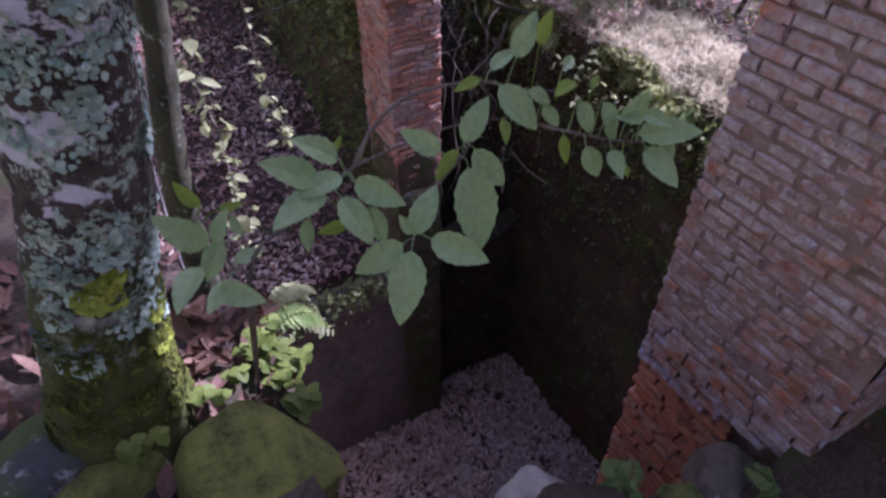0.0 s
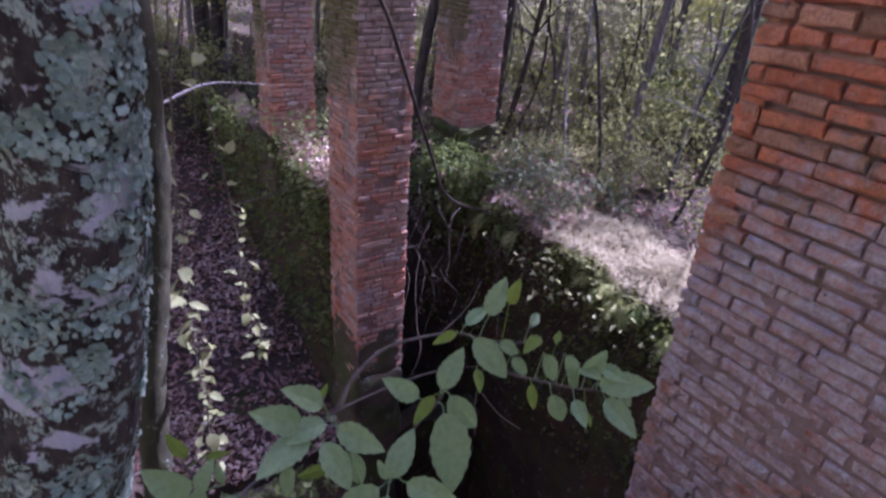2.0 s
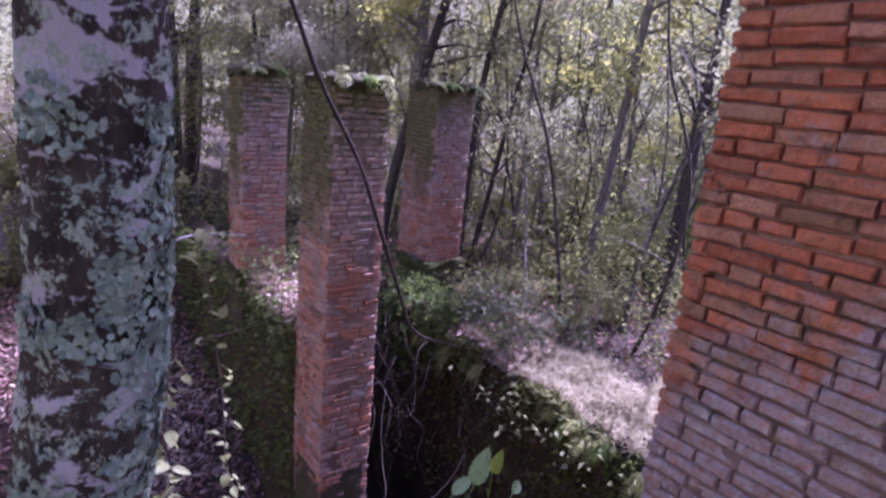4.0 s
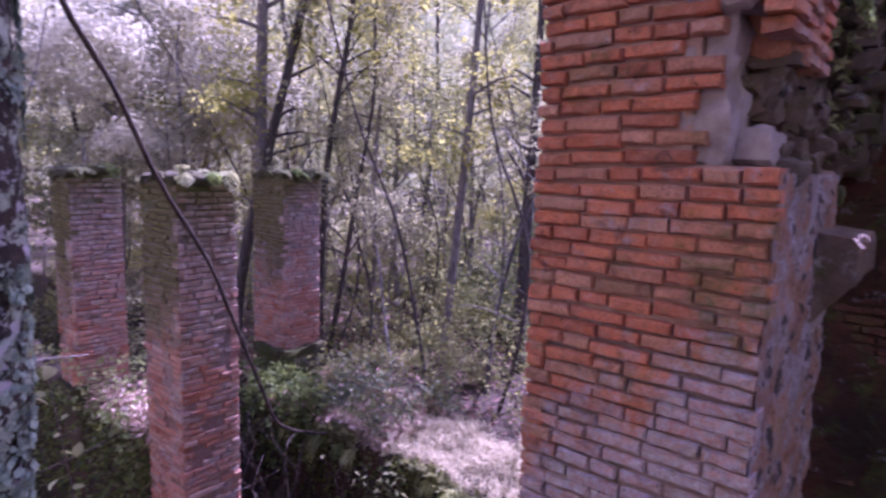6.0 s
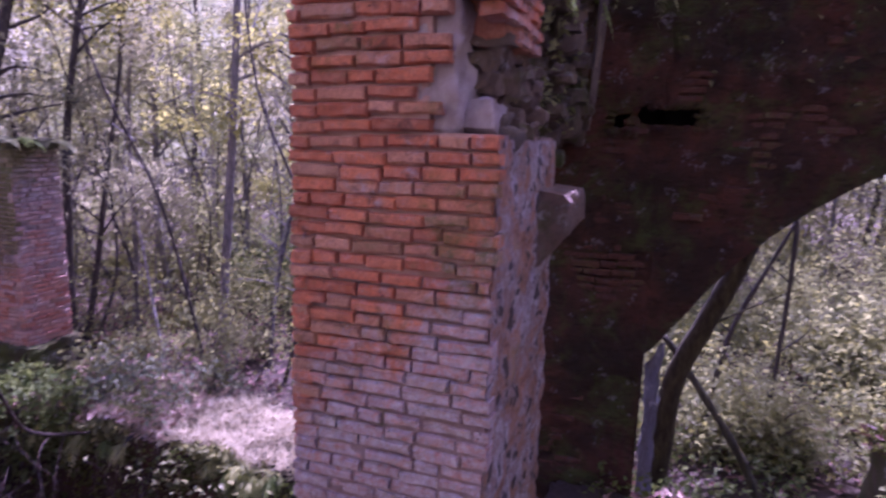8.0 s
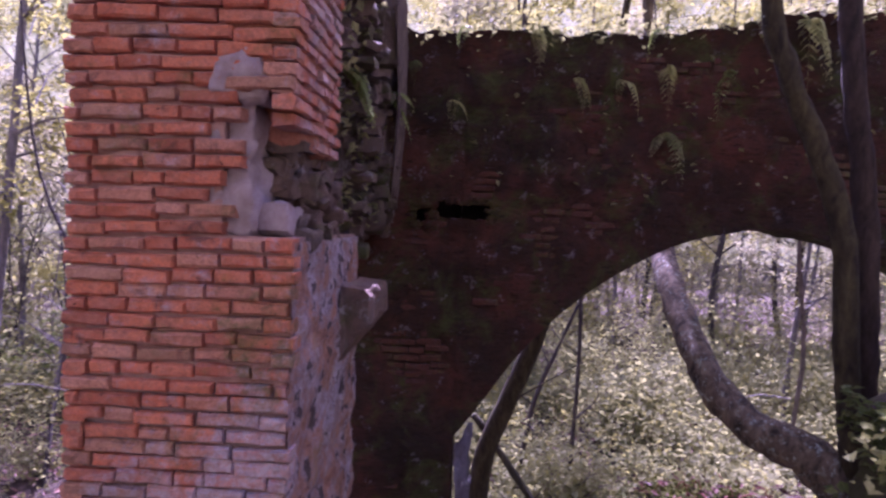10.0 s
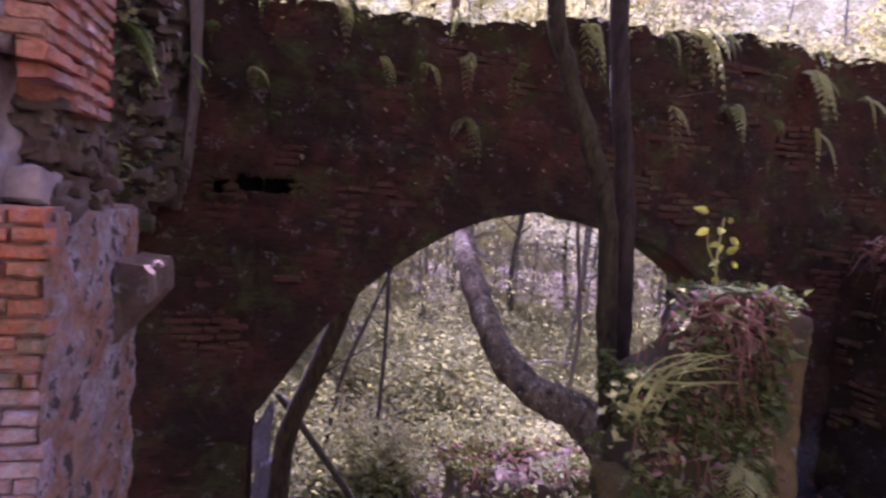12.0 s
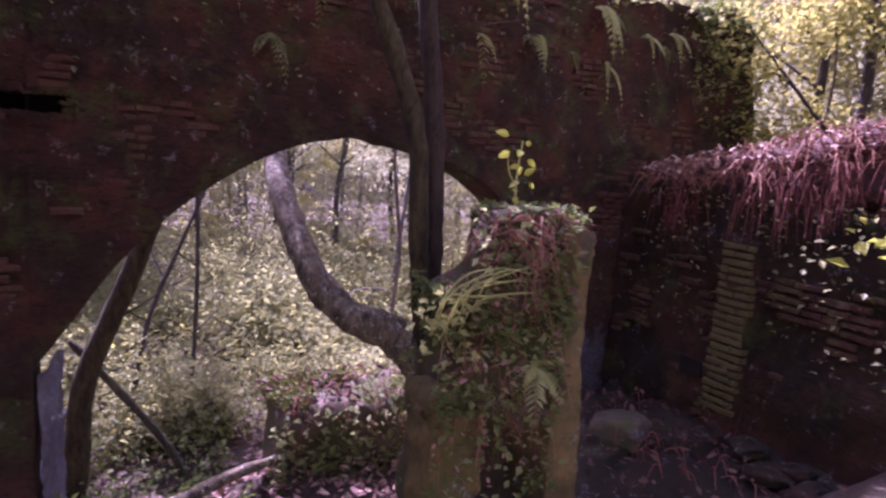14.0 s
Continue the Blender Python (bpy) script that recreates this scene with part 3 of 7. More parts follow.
def brick_face(thing, base, corner, along, out, width, z0, z1, pick, course=0.069, length=0.25, limit=300, seed=1, soup=None, proud=0.007, sag=0.0):
    """Courses of bricks on a face. pick(u, z) gives a material, or None for a missing brick.
    The first `limit` are parts, the rest are gathered in soup."""
    r = random.Random(seed)
    base, corner, along, out = Vector(base), Vector(corner), Vector(along), Vector(out)
    back = -out
    n_made = 0
    rows = int((z1 - z0) / course)
    order = list(range(rows))
    for c in order[::-1]:
        z = z0 + (c + 0.5) * course
        u = -0.02 - (0.5 * length if c % 2 else 0.0) + r.uniform(-0.03, 0.03)
        while u < width:
            ln = length * r.choice((1.0, 0.9, 1.12, 0.8, 1.05, 0.55, 0.68))
            a, b = max(u, r.uniform(-0.018, 0.012)), min(u + ln, width + r.uniform(-0.012, 0.018))
            u += ln
            if width - b < 0.07:
                b, u = width + r.uniform(-0.022, 0.014), width + 1
            if b - a < 0.05:
                continue
            mid = (a + b) / 2
            mat = pick(mid, z)
            if mat is None:
                continue
            droop = sag * nz((mid, z, 0), 0.9, seed)
            p = corner + along * mid + Vector((0, 0, z + r.uniform(-0.003, 0.003) + droop)) + out * (proud - 0.05 + r.uniform(-0.008, 0.006))
            m = Matrix((along, back, Vector((0, 0, 1)))).transposed().to_4x4()
            m = Matrix.Translation(p - base) @ m @ pose(0, 0, 0, r.uniform(-3, 3), r.uniform(-1.1, 1.1), r.uniform(-2.5, 2.5)) @ Matrix.Diagonal((b - a - r.uniform(0.004, 0.02), 1, r.uniform(0.80, 1.0), 1))
            me = brick_mesh(mat, r.randrange(14))
            if n_made < limit:
                ob = new("brick", me)
                ob.parent = thing
                ob.matrix_basis = m
                n_made += 1
            elif soup is not None:
                soup.add([m @ v.co for v in me.vertices], [tuple(f.vertices) for f in me.polygons])


# ---- the great pier ----
M_SMEAR = mortar_material("smeared_mortar", (0.32, 0.235, 0.235), (0.18, 0.105, 0.09), 0.0)
M_BRICK_MASS = brick_material("brick_mass", -0.02, -0.02, 0.8, tone=0.8)
M_BRICK_REST = brick_material("pier_brick_rest", 0.0, 0.0, 0.6, island=True, low=1.0)
PX, PY0, PY1, PX1 = 2.15, 0.37, 1.375, 3.55
pier_at = Vector((2.85, 0.86, FLOOR))
s = Soup()
rough_box(Vector((PX + 0.045, PY0 + 0.012, -1.25)) - pier_at, Vector((PX1, PY1 - 0.035, 2.2)) - pier_at, 0.12, 0.006, 3.0, 1.0, s=s, rad=0.01)
pier = tagged(s.make("brick_pier", M_MORTAR, smooth=True, loc=pier_at), "tall ruined pier of orange-red brick with a broken corner", "pier")
# carried up unseen to 6.5 m so the pier blocks sun from the trunk
s = Soup()
rough_box(Vector((PX + 0.045, 0.68, 2.15)) - pier_at, Vector((3.1, PY1 - 0.035, 6.5)) - pier_at, 0.12, 0.006, 3.0, 1.0, s=s, rad=0.01)
s.make("upper_core", M_MORTAR, pier, "grey lime mortar core", True)
s = Soup()
rough_box(Vector((PX + 0.02, PY0 + 0.02, 2.80)) - pier_at, Vector((3.0, 0.75, 6.45)) - pier_at, 0.1, 0.012, 3.0, 2.0, s=s)
rough_box(Vector((PX + 0.2, PY0 + 0.02, 2.58)) - pier_at, Vector((3.0, 0.8, 2.95)) - pier_at, 0.06, 0.035, 4.0, 2.5, s=s)
s.make("corner_mass", M_BRICK_MASS, pier, "broken red brick mass over the missing corner", True)
s = Soup()
rr = random.Random(14)
for k in range(340):
    if k > 259:
        c = Vector((rr.uniform(3.6, 5.0), rr.uniform(0.32, 0.50), rr.uniform(2.2, 4.1)))
    elif k < 130:
        c = Vector((rr.uniform(PX + 0.3, 3.1), rr.uniform(0.42, 0.62), rr.uniform(2.15, 2.62)))
    else:
        c = Vector((rr.uniform(2.95, 4.9), rr.uniform(0.50, 0.66), rr.uniform(1.95, 4.2)))
    w = Vector((rr.uniform(0.03, 0.10), rr.uniform(0.03, 0.09), rr.uniform(0.02, 0.06)))
    rough_box(c - w - pier_at, c + w - pier_at, 0.05, 0.04, 8.0, k * 1.3, s=s)
rough_box(Vector((PX + 0.40, 0.52, 2.1)) - pier_at, Vector((3.2, 0.95, 2.7)) - pier_at, 0.08, 0.06, 6.0, 4.0, s=s)
rough_box(Vector((3.0, 0.60, 1.9)) - pier_at, Vector((5.04, 1.3, 4.25)) - pier_at, 0.1, 0.08, 3.5, 5.0, s=s)
s.make("rubble_core", M_RUBBLE, pier, "dark exposed rubble", True)
s = Soup()
rough_box(Vector((PX + 0.12, PY0 + 0.06, -1.9)) - pier_at, Vector((PX1 - 0.1, PY1 - 0.02, -1.2)) - pier_at, 0.12, 0.07, 3.0, 6.0, s=s)
rough_box(Vector((PX + 0.10, PY0 + 0.1, FLOOR - 0.3)) - pier_at, Vector((PX1 - 0.1, PY1 + 0.06, -1.6)) - pier_at, 0.25, 0.04, 2.0, 6.5, s=s)
s.make("footing", M_PITWALL, pier, "damp dark masonry footing", True)
# the rendered side
s = Soup()
sheet(s, Vector((PX - 0.004, PY0, -1.2)) - pier_at, (PX1 - PX + 0.0, 0, 0), (0, 0, 3.38), 44, 104, lambda q: q + Vector((0, -0.004 + smooth(-0.69, -0.5, q.x) * (-0.006 + 0.025 * nz(q, 3, 2) + 0.02 * nz(q, 9, 4)) + 0.010 * nz(q, 25, 5), 0)))
s.make("render_coat", M_PLASTER, pier, "pale pinkish lime render, pitted", True)
# mortar smeared over the joints of the face
s = Soup()
sheet(s, Vector((PX - 0.002, PY1 - 0.012, -0.95)) - pier_at, (0, PY0 - PY1 + 0.016, 0), (0, 0, 2.5), 60, 150, lambda q: q + Vector((0.004 + 0.030 * smooth(0.45, 1.35, q.z + FLOOR + 0.35 * nz(q, 2.0, 6) + 0.5 * (q.y + 0.3)) + 0.008 * nz(q, 5, 2) + 0.010 * nz(q, 19, 4), 0, 0)))
s.make("smeared_mortar", M_SMEAR, pier, "lime mortar smeared over the joints", True)
s = Soup()
sheet(s, Vector((PX + 0.034, PY1 - 0.012, 1.55)) - pier_at, (0, PY0 - PY1 + 0.016, 0), (0, 0, 0.65), 46, 30, lambda q: q + Vector((0.010 * nz(q, 5, 2) + 0.012 * nz(q, 19, 4), 0, 0)))
sheet(s, Vector((PX + 0.034, PY1 - 0.012, 2.2)) - pier_at, (0, 0.70 - PY1, 0), (0, 0, 2.1), 30, 84, lambda q: q + Vector((0.010 * nz(q, 5, 2) + 0.012 * nz(q, 19, 4), 0, 0)))
s.make("pink_mortar", mortar_material("pink_mortar", (0.55, 0.37, 0.34), (0.32, 0.17, 0.13), 0.0), pier, "pinkish mortar in the joints", True)
# the mortar bed of the missing corner
s = Soup()
rough_box(Vector((PX + 0.05, 0.57, 2.2)) - pier_at, Vector((PX + 0.4, 0.76, 3.0)) - pier_at, 0.03, 0.035, 9.0, 8.0, s=s)
rough_box(Vector((PX + 0.0, 0.50, 2.78)) - pier_at, Vector((PX + 0.2, 0.74, 3.0)) - pier_at, 0.025, 0.04, 9.0, 18.0, s=s)
s.make("mortar_bed", M_BED, pier, "pale bed of broken mortar", True)
s = Soup()
rough_box(Vector((PX + 0.12, 0.42, 2.2)) - pier_at, Vector((PX + 0.34, 0.58, 2.34)) - pier_at, 0.04, 0.03, 8.0, 9.0, s=s)
s.make("loose_stone", M_BED, pier, "pale loose stone in the gap", True)


def pier_pick(u, z):
    y = PY1 - u
    if z > 2.2:
        edge = 0.66 + 0.05 * nz((0, 0, z), 5, 3)
        if z < 2.80 + 0.1 * nz((y, 0, 0), 6, 1) - 0.25 * max(0.0, y - 0.5) and y < edge:
            return None
        return M_BRICK
    if z < -0.66 - 0.36 * smooth(0.5, 1.1, y) + 0.16 * nz((y, z, 0), 4, 2):
        return M_BRICK_MOSSY if z > -1.15 - 0.35 * smooth(0.4, 1.1, y) + 0.08 * nz((y, z, 0), 5, 3) else None
    return M_BRICK


bricks, flank = Soup(), Soup()
brick_face(pier, pier_at, (PX, PY1, 0), (0, -1, 0), (-1, 0, 0), PY1 - PY0 + 0.014, -1.4, 4.3, pier_pick, limit=300, seed=5, soup=bricks, sag=0.03)
brick_face(pier, pier_at, (PX, PY0 + 0.01, 0), (1, 0, 0), (0, -1, 0), 0.83, 2.60, 6.4, lambda u, z: M_BRICK if z > 2.80 - 0.9 * min(u, 0.2) + 0.05 * nz((u, z, 0), 6, 2) else None, limit=0, seed=6, soup=flank)
tagged(flank.make("flank_brickwork", brick_material("bloomed_brick", 0.14, 0.08, 0.7, island=True), pier, "bloomed red brick courses"), kind="stuff")
# courses of the unseen height that was added for its shadow
brick_face(pier, pier_at, (PX, PY1, 0), (0, -1, 0), (-1, 0, 0), PY1 - PY0, 4.29, 6.45, lambda u, z: M_BRICK, limit=0, seed=9, soup=bricks)
lower = Soup()
brick_face(pier, pier_at, (PX, PY1, 0), (0, -1, 0), (-1, 0, 0), 0.66, -4.6, -1.25, lambda u, z: M_BRICK, limit=0, seed=7, soup=lower, proud=-0.03)
tagged(lower.make("lower_brickwork", brick_material("sheltered_brick", -0.10, -0.03, 0.6, island=True, tone=0.8), pier, "deep red brick courses"), kind="stuff")
brick_face(pier, pier_at, (PX1, PY1, 0), (-1, 0, 0), (0, 1, 0), PX1 - PX, -1.2, 2.2, lambda u, z: M_BRICK, limit=0, seed=8, soup=bricks)
tagged(bricks.make("brickwork", M_BRICK_REST, pier, "red brick courses"), kind="stuff")
# carved corbel
s = Soup()
prof = [(0.0, 0.33), (0.165, 0.31), (0.185, 0.27), (0.18, 0.12), (0.14, 0.06), (0.07, -0.02), (0.0, -0.11)]
cv = []
for x in np.linspace(0, 0.62, 13):
    for o, h in prof:
        q = Vector((x, -o, h))
        cv.append(q + Vector((0.035 * nz(q, 6, 1), 0.035 * nz(q, 6, 2), 0.035 * nz(q, 6, 3))))
k = len(prof)
cf = [(i * k + j, i * k + j + 1, (i + 1) * k + j + 1, (i + 1) * k + j) for i in range(12) for j in range(k - 1)] + [tuple(range(k))[::-1], tuple(range(12 * k, 13 * k))]
s.add(cv, cf)
cor = s.make("corbel", M_STONE, pier, "carved stone corbel", loc=Vector((3.06, 0.37, 1.57)) - pier_at)
for p in cor.data.polygons:
    p.use_smooth = False

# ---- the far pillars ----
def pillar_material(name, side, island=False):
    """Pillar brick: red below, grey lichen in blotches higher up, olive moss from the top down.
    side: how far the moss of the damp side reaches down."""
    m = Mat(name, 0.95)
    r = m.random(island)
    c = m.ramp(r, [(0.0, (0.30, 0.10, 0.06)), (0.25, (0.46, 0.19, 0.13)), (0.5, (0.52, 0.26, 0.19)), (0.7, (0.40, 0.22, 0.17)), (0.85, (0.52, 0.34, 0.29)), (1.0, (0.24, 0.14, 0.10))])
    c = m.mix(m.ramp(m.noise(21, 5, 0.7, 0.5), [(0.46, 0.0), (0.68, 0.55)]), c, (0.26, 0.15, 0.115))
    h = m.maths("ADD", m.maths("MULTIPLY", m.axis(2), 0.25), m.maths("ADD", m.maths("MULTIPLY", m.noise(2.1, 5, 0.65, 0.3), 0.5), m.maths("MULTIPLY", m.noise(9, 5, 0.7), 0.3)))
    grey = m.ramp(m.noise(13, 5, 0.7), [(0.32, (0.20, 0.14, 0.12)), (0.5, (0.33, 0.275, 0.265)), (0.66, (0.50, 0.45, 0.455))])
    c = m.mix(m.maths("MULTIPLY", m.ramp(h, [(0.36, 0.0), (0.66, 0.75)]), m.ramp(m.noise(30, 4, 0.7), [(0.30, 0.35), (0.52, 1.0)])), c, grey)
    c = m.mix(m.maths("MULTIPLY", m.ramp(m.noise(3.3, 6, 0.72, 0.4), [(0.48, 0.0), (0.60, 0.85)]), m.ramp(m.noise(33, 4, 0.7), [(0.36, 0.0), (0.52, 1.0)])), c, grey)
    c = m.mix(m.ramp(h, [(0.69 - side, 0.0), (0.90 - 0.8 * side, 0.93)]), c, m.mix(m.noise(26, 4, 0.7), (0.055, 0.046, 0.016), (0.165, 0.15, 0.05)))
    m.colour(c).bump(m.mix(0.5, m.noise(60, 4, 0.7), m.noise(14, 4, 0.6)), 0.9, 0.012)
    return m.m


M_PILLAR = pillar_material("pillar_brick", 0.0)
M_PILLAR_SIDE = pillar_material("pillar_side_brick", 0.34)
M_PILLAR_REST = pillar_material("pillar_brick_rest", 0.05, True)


def far_pillar(name_label, x0, x1, y0, y1, zb, zt, seed, foot):
    at = Vector(((x0 + x1) / 2, (y0 + y1) / 2, foot))
    s = Soup()
    rough_box(Vector((x0 + 0.017, y0 + 0.017, zb)) - at, Vector((x1 - 0.017, y1, zt)) - at, 0.05, 0.014, 6, seed, s=s, rad=0.01)
    thing = tagged(s.make("brick_pillar", M_CRUST, smooth=True, loc=at), name_label, "pillar", "ruined pillars")
    rest = Soup()
    gone = lambda u, z, k: nz((u, z, seed), 3.0, k) > 0.46 - (0.9 * smooth(-2.3, -3.4, z) if foot < -3 else 0.0)
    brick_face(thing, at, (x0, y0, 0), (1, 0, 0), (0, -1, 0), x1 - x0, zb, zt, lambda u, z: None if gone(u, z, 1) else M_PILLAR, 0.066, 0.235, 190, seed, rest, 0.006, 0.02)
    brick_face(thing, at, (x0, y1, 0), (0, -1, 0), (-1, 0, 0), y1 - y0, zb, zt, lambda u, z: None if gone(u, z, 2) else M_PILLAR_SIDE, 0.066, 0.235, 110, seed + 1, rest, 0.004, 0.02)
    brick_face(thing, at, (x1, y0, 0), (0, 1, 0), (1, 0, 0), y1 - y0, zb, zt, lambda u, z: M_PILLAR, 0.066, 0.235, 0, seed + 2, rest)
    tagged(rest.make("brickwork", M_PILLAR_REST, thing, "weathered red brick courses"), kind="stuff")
    # moss lying over the top courses
    s = Soup()
    rough_box(Vector((x0 - 0.015, y0 - 0.015, zt - 0.06)) - at, Vector((x1 + 0.015, y1 + 0.02, zt + 0.07)) - at, 0.06, 0.06, 5, seed + 3, s=s)
    s.make("moss_cap", M_MOSS_DARK, thing, "cap of brown-green moss", True)
    s = Soup()
    rough_box(Vector((x0 - 0.03, y0 - 0.03, foot - 0.3)) - at, Vector((x1 + 0.03, y1, zb + 0.01)) - at, 0.12, 0.05, 2.5, seed + 4, s=s)
    if foot < -3:
        rough_box(Vector((x0 - 0.004, y0 - 0.004, zb - 0.1)) - at, Vector((x1 + 0.002, y1, zb + 0.75)) - at, 0.08, 0.012, 3.5, seed + 6, s=s)
    s.make("plinth", M_MOSSWALL, thing, "dark mossy masonry shaft", True)
    if foot > -3:
        s = Soup()
        rough_box(Vector((x0 - 0.05, y0 - 0.06, zb - 0.06)) - at, Vector((x1 + 0.05, y1 + 0.03, zb + 0.12)) - at, 0.07, 0.06, 4, seed + 5, s=s)
        s.make("moss_collar", M_MOSS_DARK, thing, "mossy ledge at the foot of the bricks", True)
    return thing


far_pillar("square red-brick pillar with lichen and a moss cap, rising out of the pit", 2.66, 3.32, 5.8, 6.6, -3.4, 1.9, 21, FLOOR)
far_pillar("red-brick pillar with a mossy shaded side, standing on the low wall", 2.58, 3.22, 8.4, 9.0, -1.0, 1.9, 31, -1.5)
far_pillar("lichen-grey brick pillar on the mossy ledge of the wall", 5.5, 6.22, 8.0, 8.85, -1.05, 1.9, 41, -1.9)

# ---- walls of the pit ----
def old_wall(name, lo, hi, mat, label, step=0.16, amp=0.05, seed=0.0, jag=0.12):
    at = Vector(((lo[0] + hi[0]) / 2, (lo[1] + hi[1]) / 2, lo[2]))
    top = hi[2] - lo[2]

    def uneven(q):
        if q.z > top - 0.5:
            q.z += jag * nz((q.x + at.x, q.y + at.y, 0), 1.3, seed) * smooth(top - 0.5, top, q.z)
        return q

    s = rough_box(Vector(lo) - at, Vector(hi) - at, step, amp, 1.6, seed, uneven)
    return tagged(s.make(name, mat, smooth=True, loc=at), label, "wall", kind="structure")


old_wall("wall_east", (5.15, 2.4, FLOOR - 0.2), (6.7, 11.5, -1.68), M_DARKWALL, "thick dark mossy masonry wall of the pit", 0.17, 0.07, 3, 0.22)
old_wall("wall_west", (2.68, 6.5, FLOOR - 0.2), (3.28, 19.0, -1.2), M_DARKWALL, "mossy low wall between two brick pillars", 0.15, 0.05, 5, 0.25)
old_wall("wall_cross", (-2.5, 5.85, FLOOR - 0.2), (2.7, 6.3, -4.9), M_PITWALL, "dark damp retaining wall below the leaf terrace", 0.17, 0.05, 6, 0.2)
old_wall("wall_back", (3.25, 6.25, FLOOR - 0.2), (5.2, 6.7, -5.2), M_DARKWALL, "dark cross wall at the back of the pit", 0.17, 0.06, 9, 0.3)
old_wall("wall_north", (3.2, 12.2, FLOOR - 0.2), (5.3, 12.7, -2.0), M_MOSSWALL, "dark masonry closing the far end of the pit", 0.25, 0.05, 7, 0.2)
old_wall("wall_pier", (3.4, 0.5, FLOOR - 0.2), (5.2, 1.3, -1.2), M_PITWALL, "dark masonry below the pier", 0.2, 0.05, 8, 0.1)

# ---- the arched wall ----
AX, AT = 5.05, 0.62
ARC_Y, ARC_A, ARC_Z = -2.88, 2.62, 0.38
HOLE = (-0.52, -0.03, 2.33, 2.47)
SLOT = (0.03, 0.15)


ARC_LINE = np.array(curve_points([(-5.50, 0.35), (-5.34, 0.80), (-4.95, 1.42), (-4.40, 1.90), (-3.85, 2.16), (-3.30, 2.28), (-2.80, 2.31), (-2.30, 2.22), (-1.80, 1.99), (-1.30, 1.63), (-0.85, 1.18), (-0.50, 0.68), (-0.26, 0.35)], 160))


def arch_z(y, splay=0.0):
    """Underside of the arch at y, or None beside it."""
    d = (y - ARC_Y) * ARC_A / (ARC_A + splay)
    if abs(d) >= ARC_A:
        return None
    return max(ARC_Z, float(np.interp(ARC_Y + d, ARC_LINE[:, 0], ARC_LINE[:, 1])))


def arch_top(y):
    return 4.05 + 0.10 * smooth(-2.0, -3.4, y) - 0.02 * (y + 2) + 0.10 * nz((y, 1, 0), 0.9, 4) + 0.06 * nz((y, 1, 0), 4, 4) - 2.2 * smooth(-8.2, -9.1, y)


at = Vector((AX + AT / 2, -3.2, ROOM - 0.4))
ys = [y for y in np.arange(2.2, -9.2, -0.09) if min(abs(y - h) for h in (*HOLE[:2], *SLOT)) > 0.03]
ys += [*HOLE[:2], *SLOT]
for k in (-1, 1):
    ys += [ARC_Y + k * ARC_A - k * 0.004, ARC_Y + k * ARC_A + k * 0.004]
ys = sorted(set(round(float(y), 4) for y in ys))
zl = [z for z in np.arange(ROOM - 0.5, 4.6, 0.085) if min(abs(z - h) for h in HOLE[2:]) > 0.03] + list(HOLE[2:])
zl = sorted(float(z) for z in zl)
GW, N = len(zl), len(ys) * len(zl)
vs, flat = [], []
for x in (AX, AX + AT):
    for y in ys:
        lo, hi = arch_z(y), arch_top(y)
        for z in zl:
            z2 = min(z, hi) if lo is None else min(max(z, lo), hi)
            q = Vector((x, y, z2))
            near_edge = 1.0 if lo is None else smooth(0, 0.25, z2 - lo)
            d = (0.07 * nz(q, 1.4, 1) + 0.045 * nz(q, 6, 2) + 0.022 * nz(q, 18, 3)) * (0.25 + 0.75 * near_edge)
            jy, jz = (0.05 * nz((y * 3, z2 * 3, x), 2.0, 4), 0.06 * nz((y * 3, z2 * 3, x), 1.3, 9)) if z2 > 2.28 else (0, 0)
            vs.append(Vector((x + d, y + jy, z2 + jz)) - at)
            flat.append(z2)
fs = []
for i in range(len(ys) - 1):
    for j in range(GW - 1):
        a = i * GW + j
        if flat[a] == flat[a + 1] and flat[a + GW] == flat[a + GW + 1]:
            continue
        my, mz = (ys[i] + ys[i + 1]) / 2, (zl[j] + zl[j + 1]) / 2
        if not ((HOLE[0] < my < HOLE[1] and HOLE[2] < mz < HOLE[3]) or (SLOT[0] < my < SLOT[1] and HOLE[2] - 0.05 < mz < HOLE[3] - 0.05)):
            fs.append((a, a + 1, a + GW + 1, a + GW))
        fs.append((N + a, N + a + GW, N + a + GW + 1, N + a + 1))
    a = i * GW
    fs.append((a, a + GW, N + a + GW, N + a))
    a = i * GW + GW - 1
    fs.append((a, N + a, N + a + GW, a + GW))
for i, flip in ((ys.index(round(ARC_Y - ARC_A - 0.004, 4)), False), (ys.index(round(ARC_Y + ARC_A + 0.004, 4)), True), (0, True), (len(ys) - 1, False)):
    for j in range(GW - 1):
        a = i * GW + j
        q = (a, a + 1, N + a + 1, N + a)
        fs.append(q if flip else q[::-1])
arch_wall = tagged(finish("wall_arch", vs, fs, M_ARCH, smooth=True, loc=at), "reddish masonry wall, coloured dark for shade, with a wide arched opening and ferns on top", "wall", kind="structure")
# courses that stand out of the worn face
rest = Soup()


def arch_pick(u, z):
    y = 2.2 - u
    a = arch_z(y, 0.35)
    if (a is not None and z < a + 0.3) or z > arch_top(y) - 0.25:
        return None
    if HOLE[0] - 0.1 < y < 0.25 and HOLE[2] - 0.06 < z < HOLE[3] + 0.06:
        return None
    return M_BRICK_SHADED if nz((y, z, 0), 0.9, 9) + 0.6 * nz((y, z, 0), 7, 2) > 0.02 else None


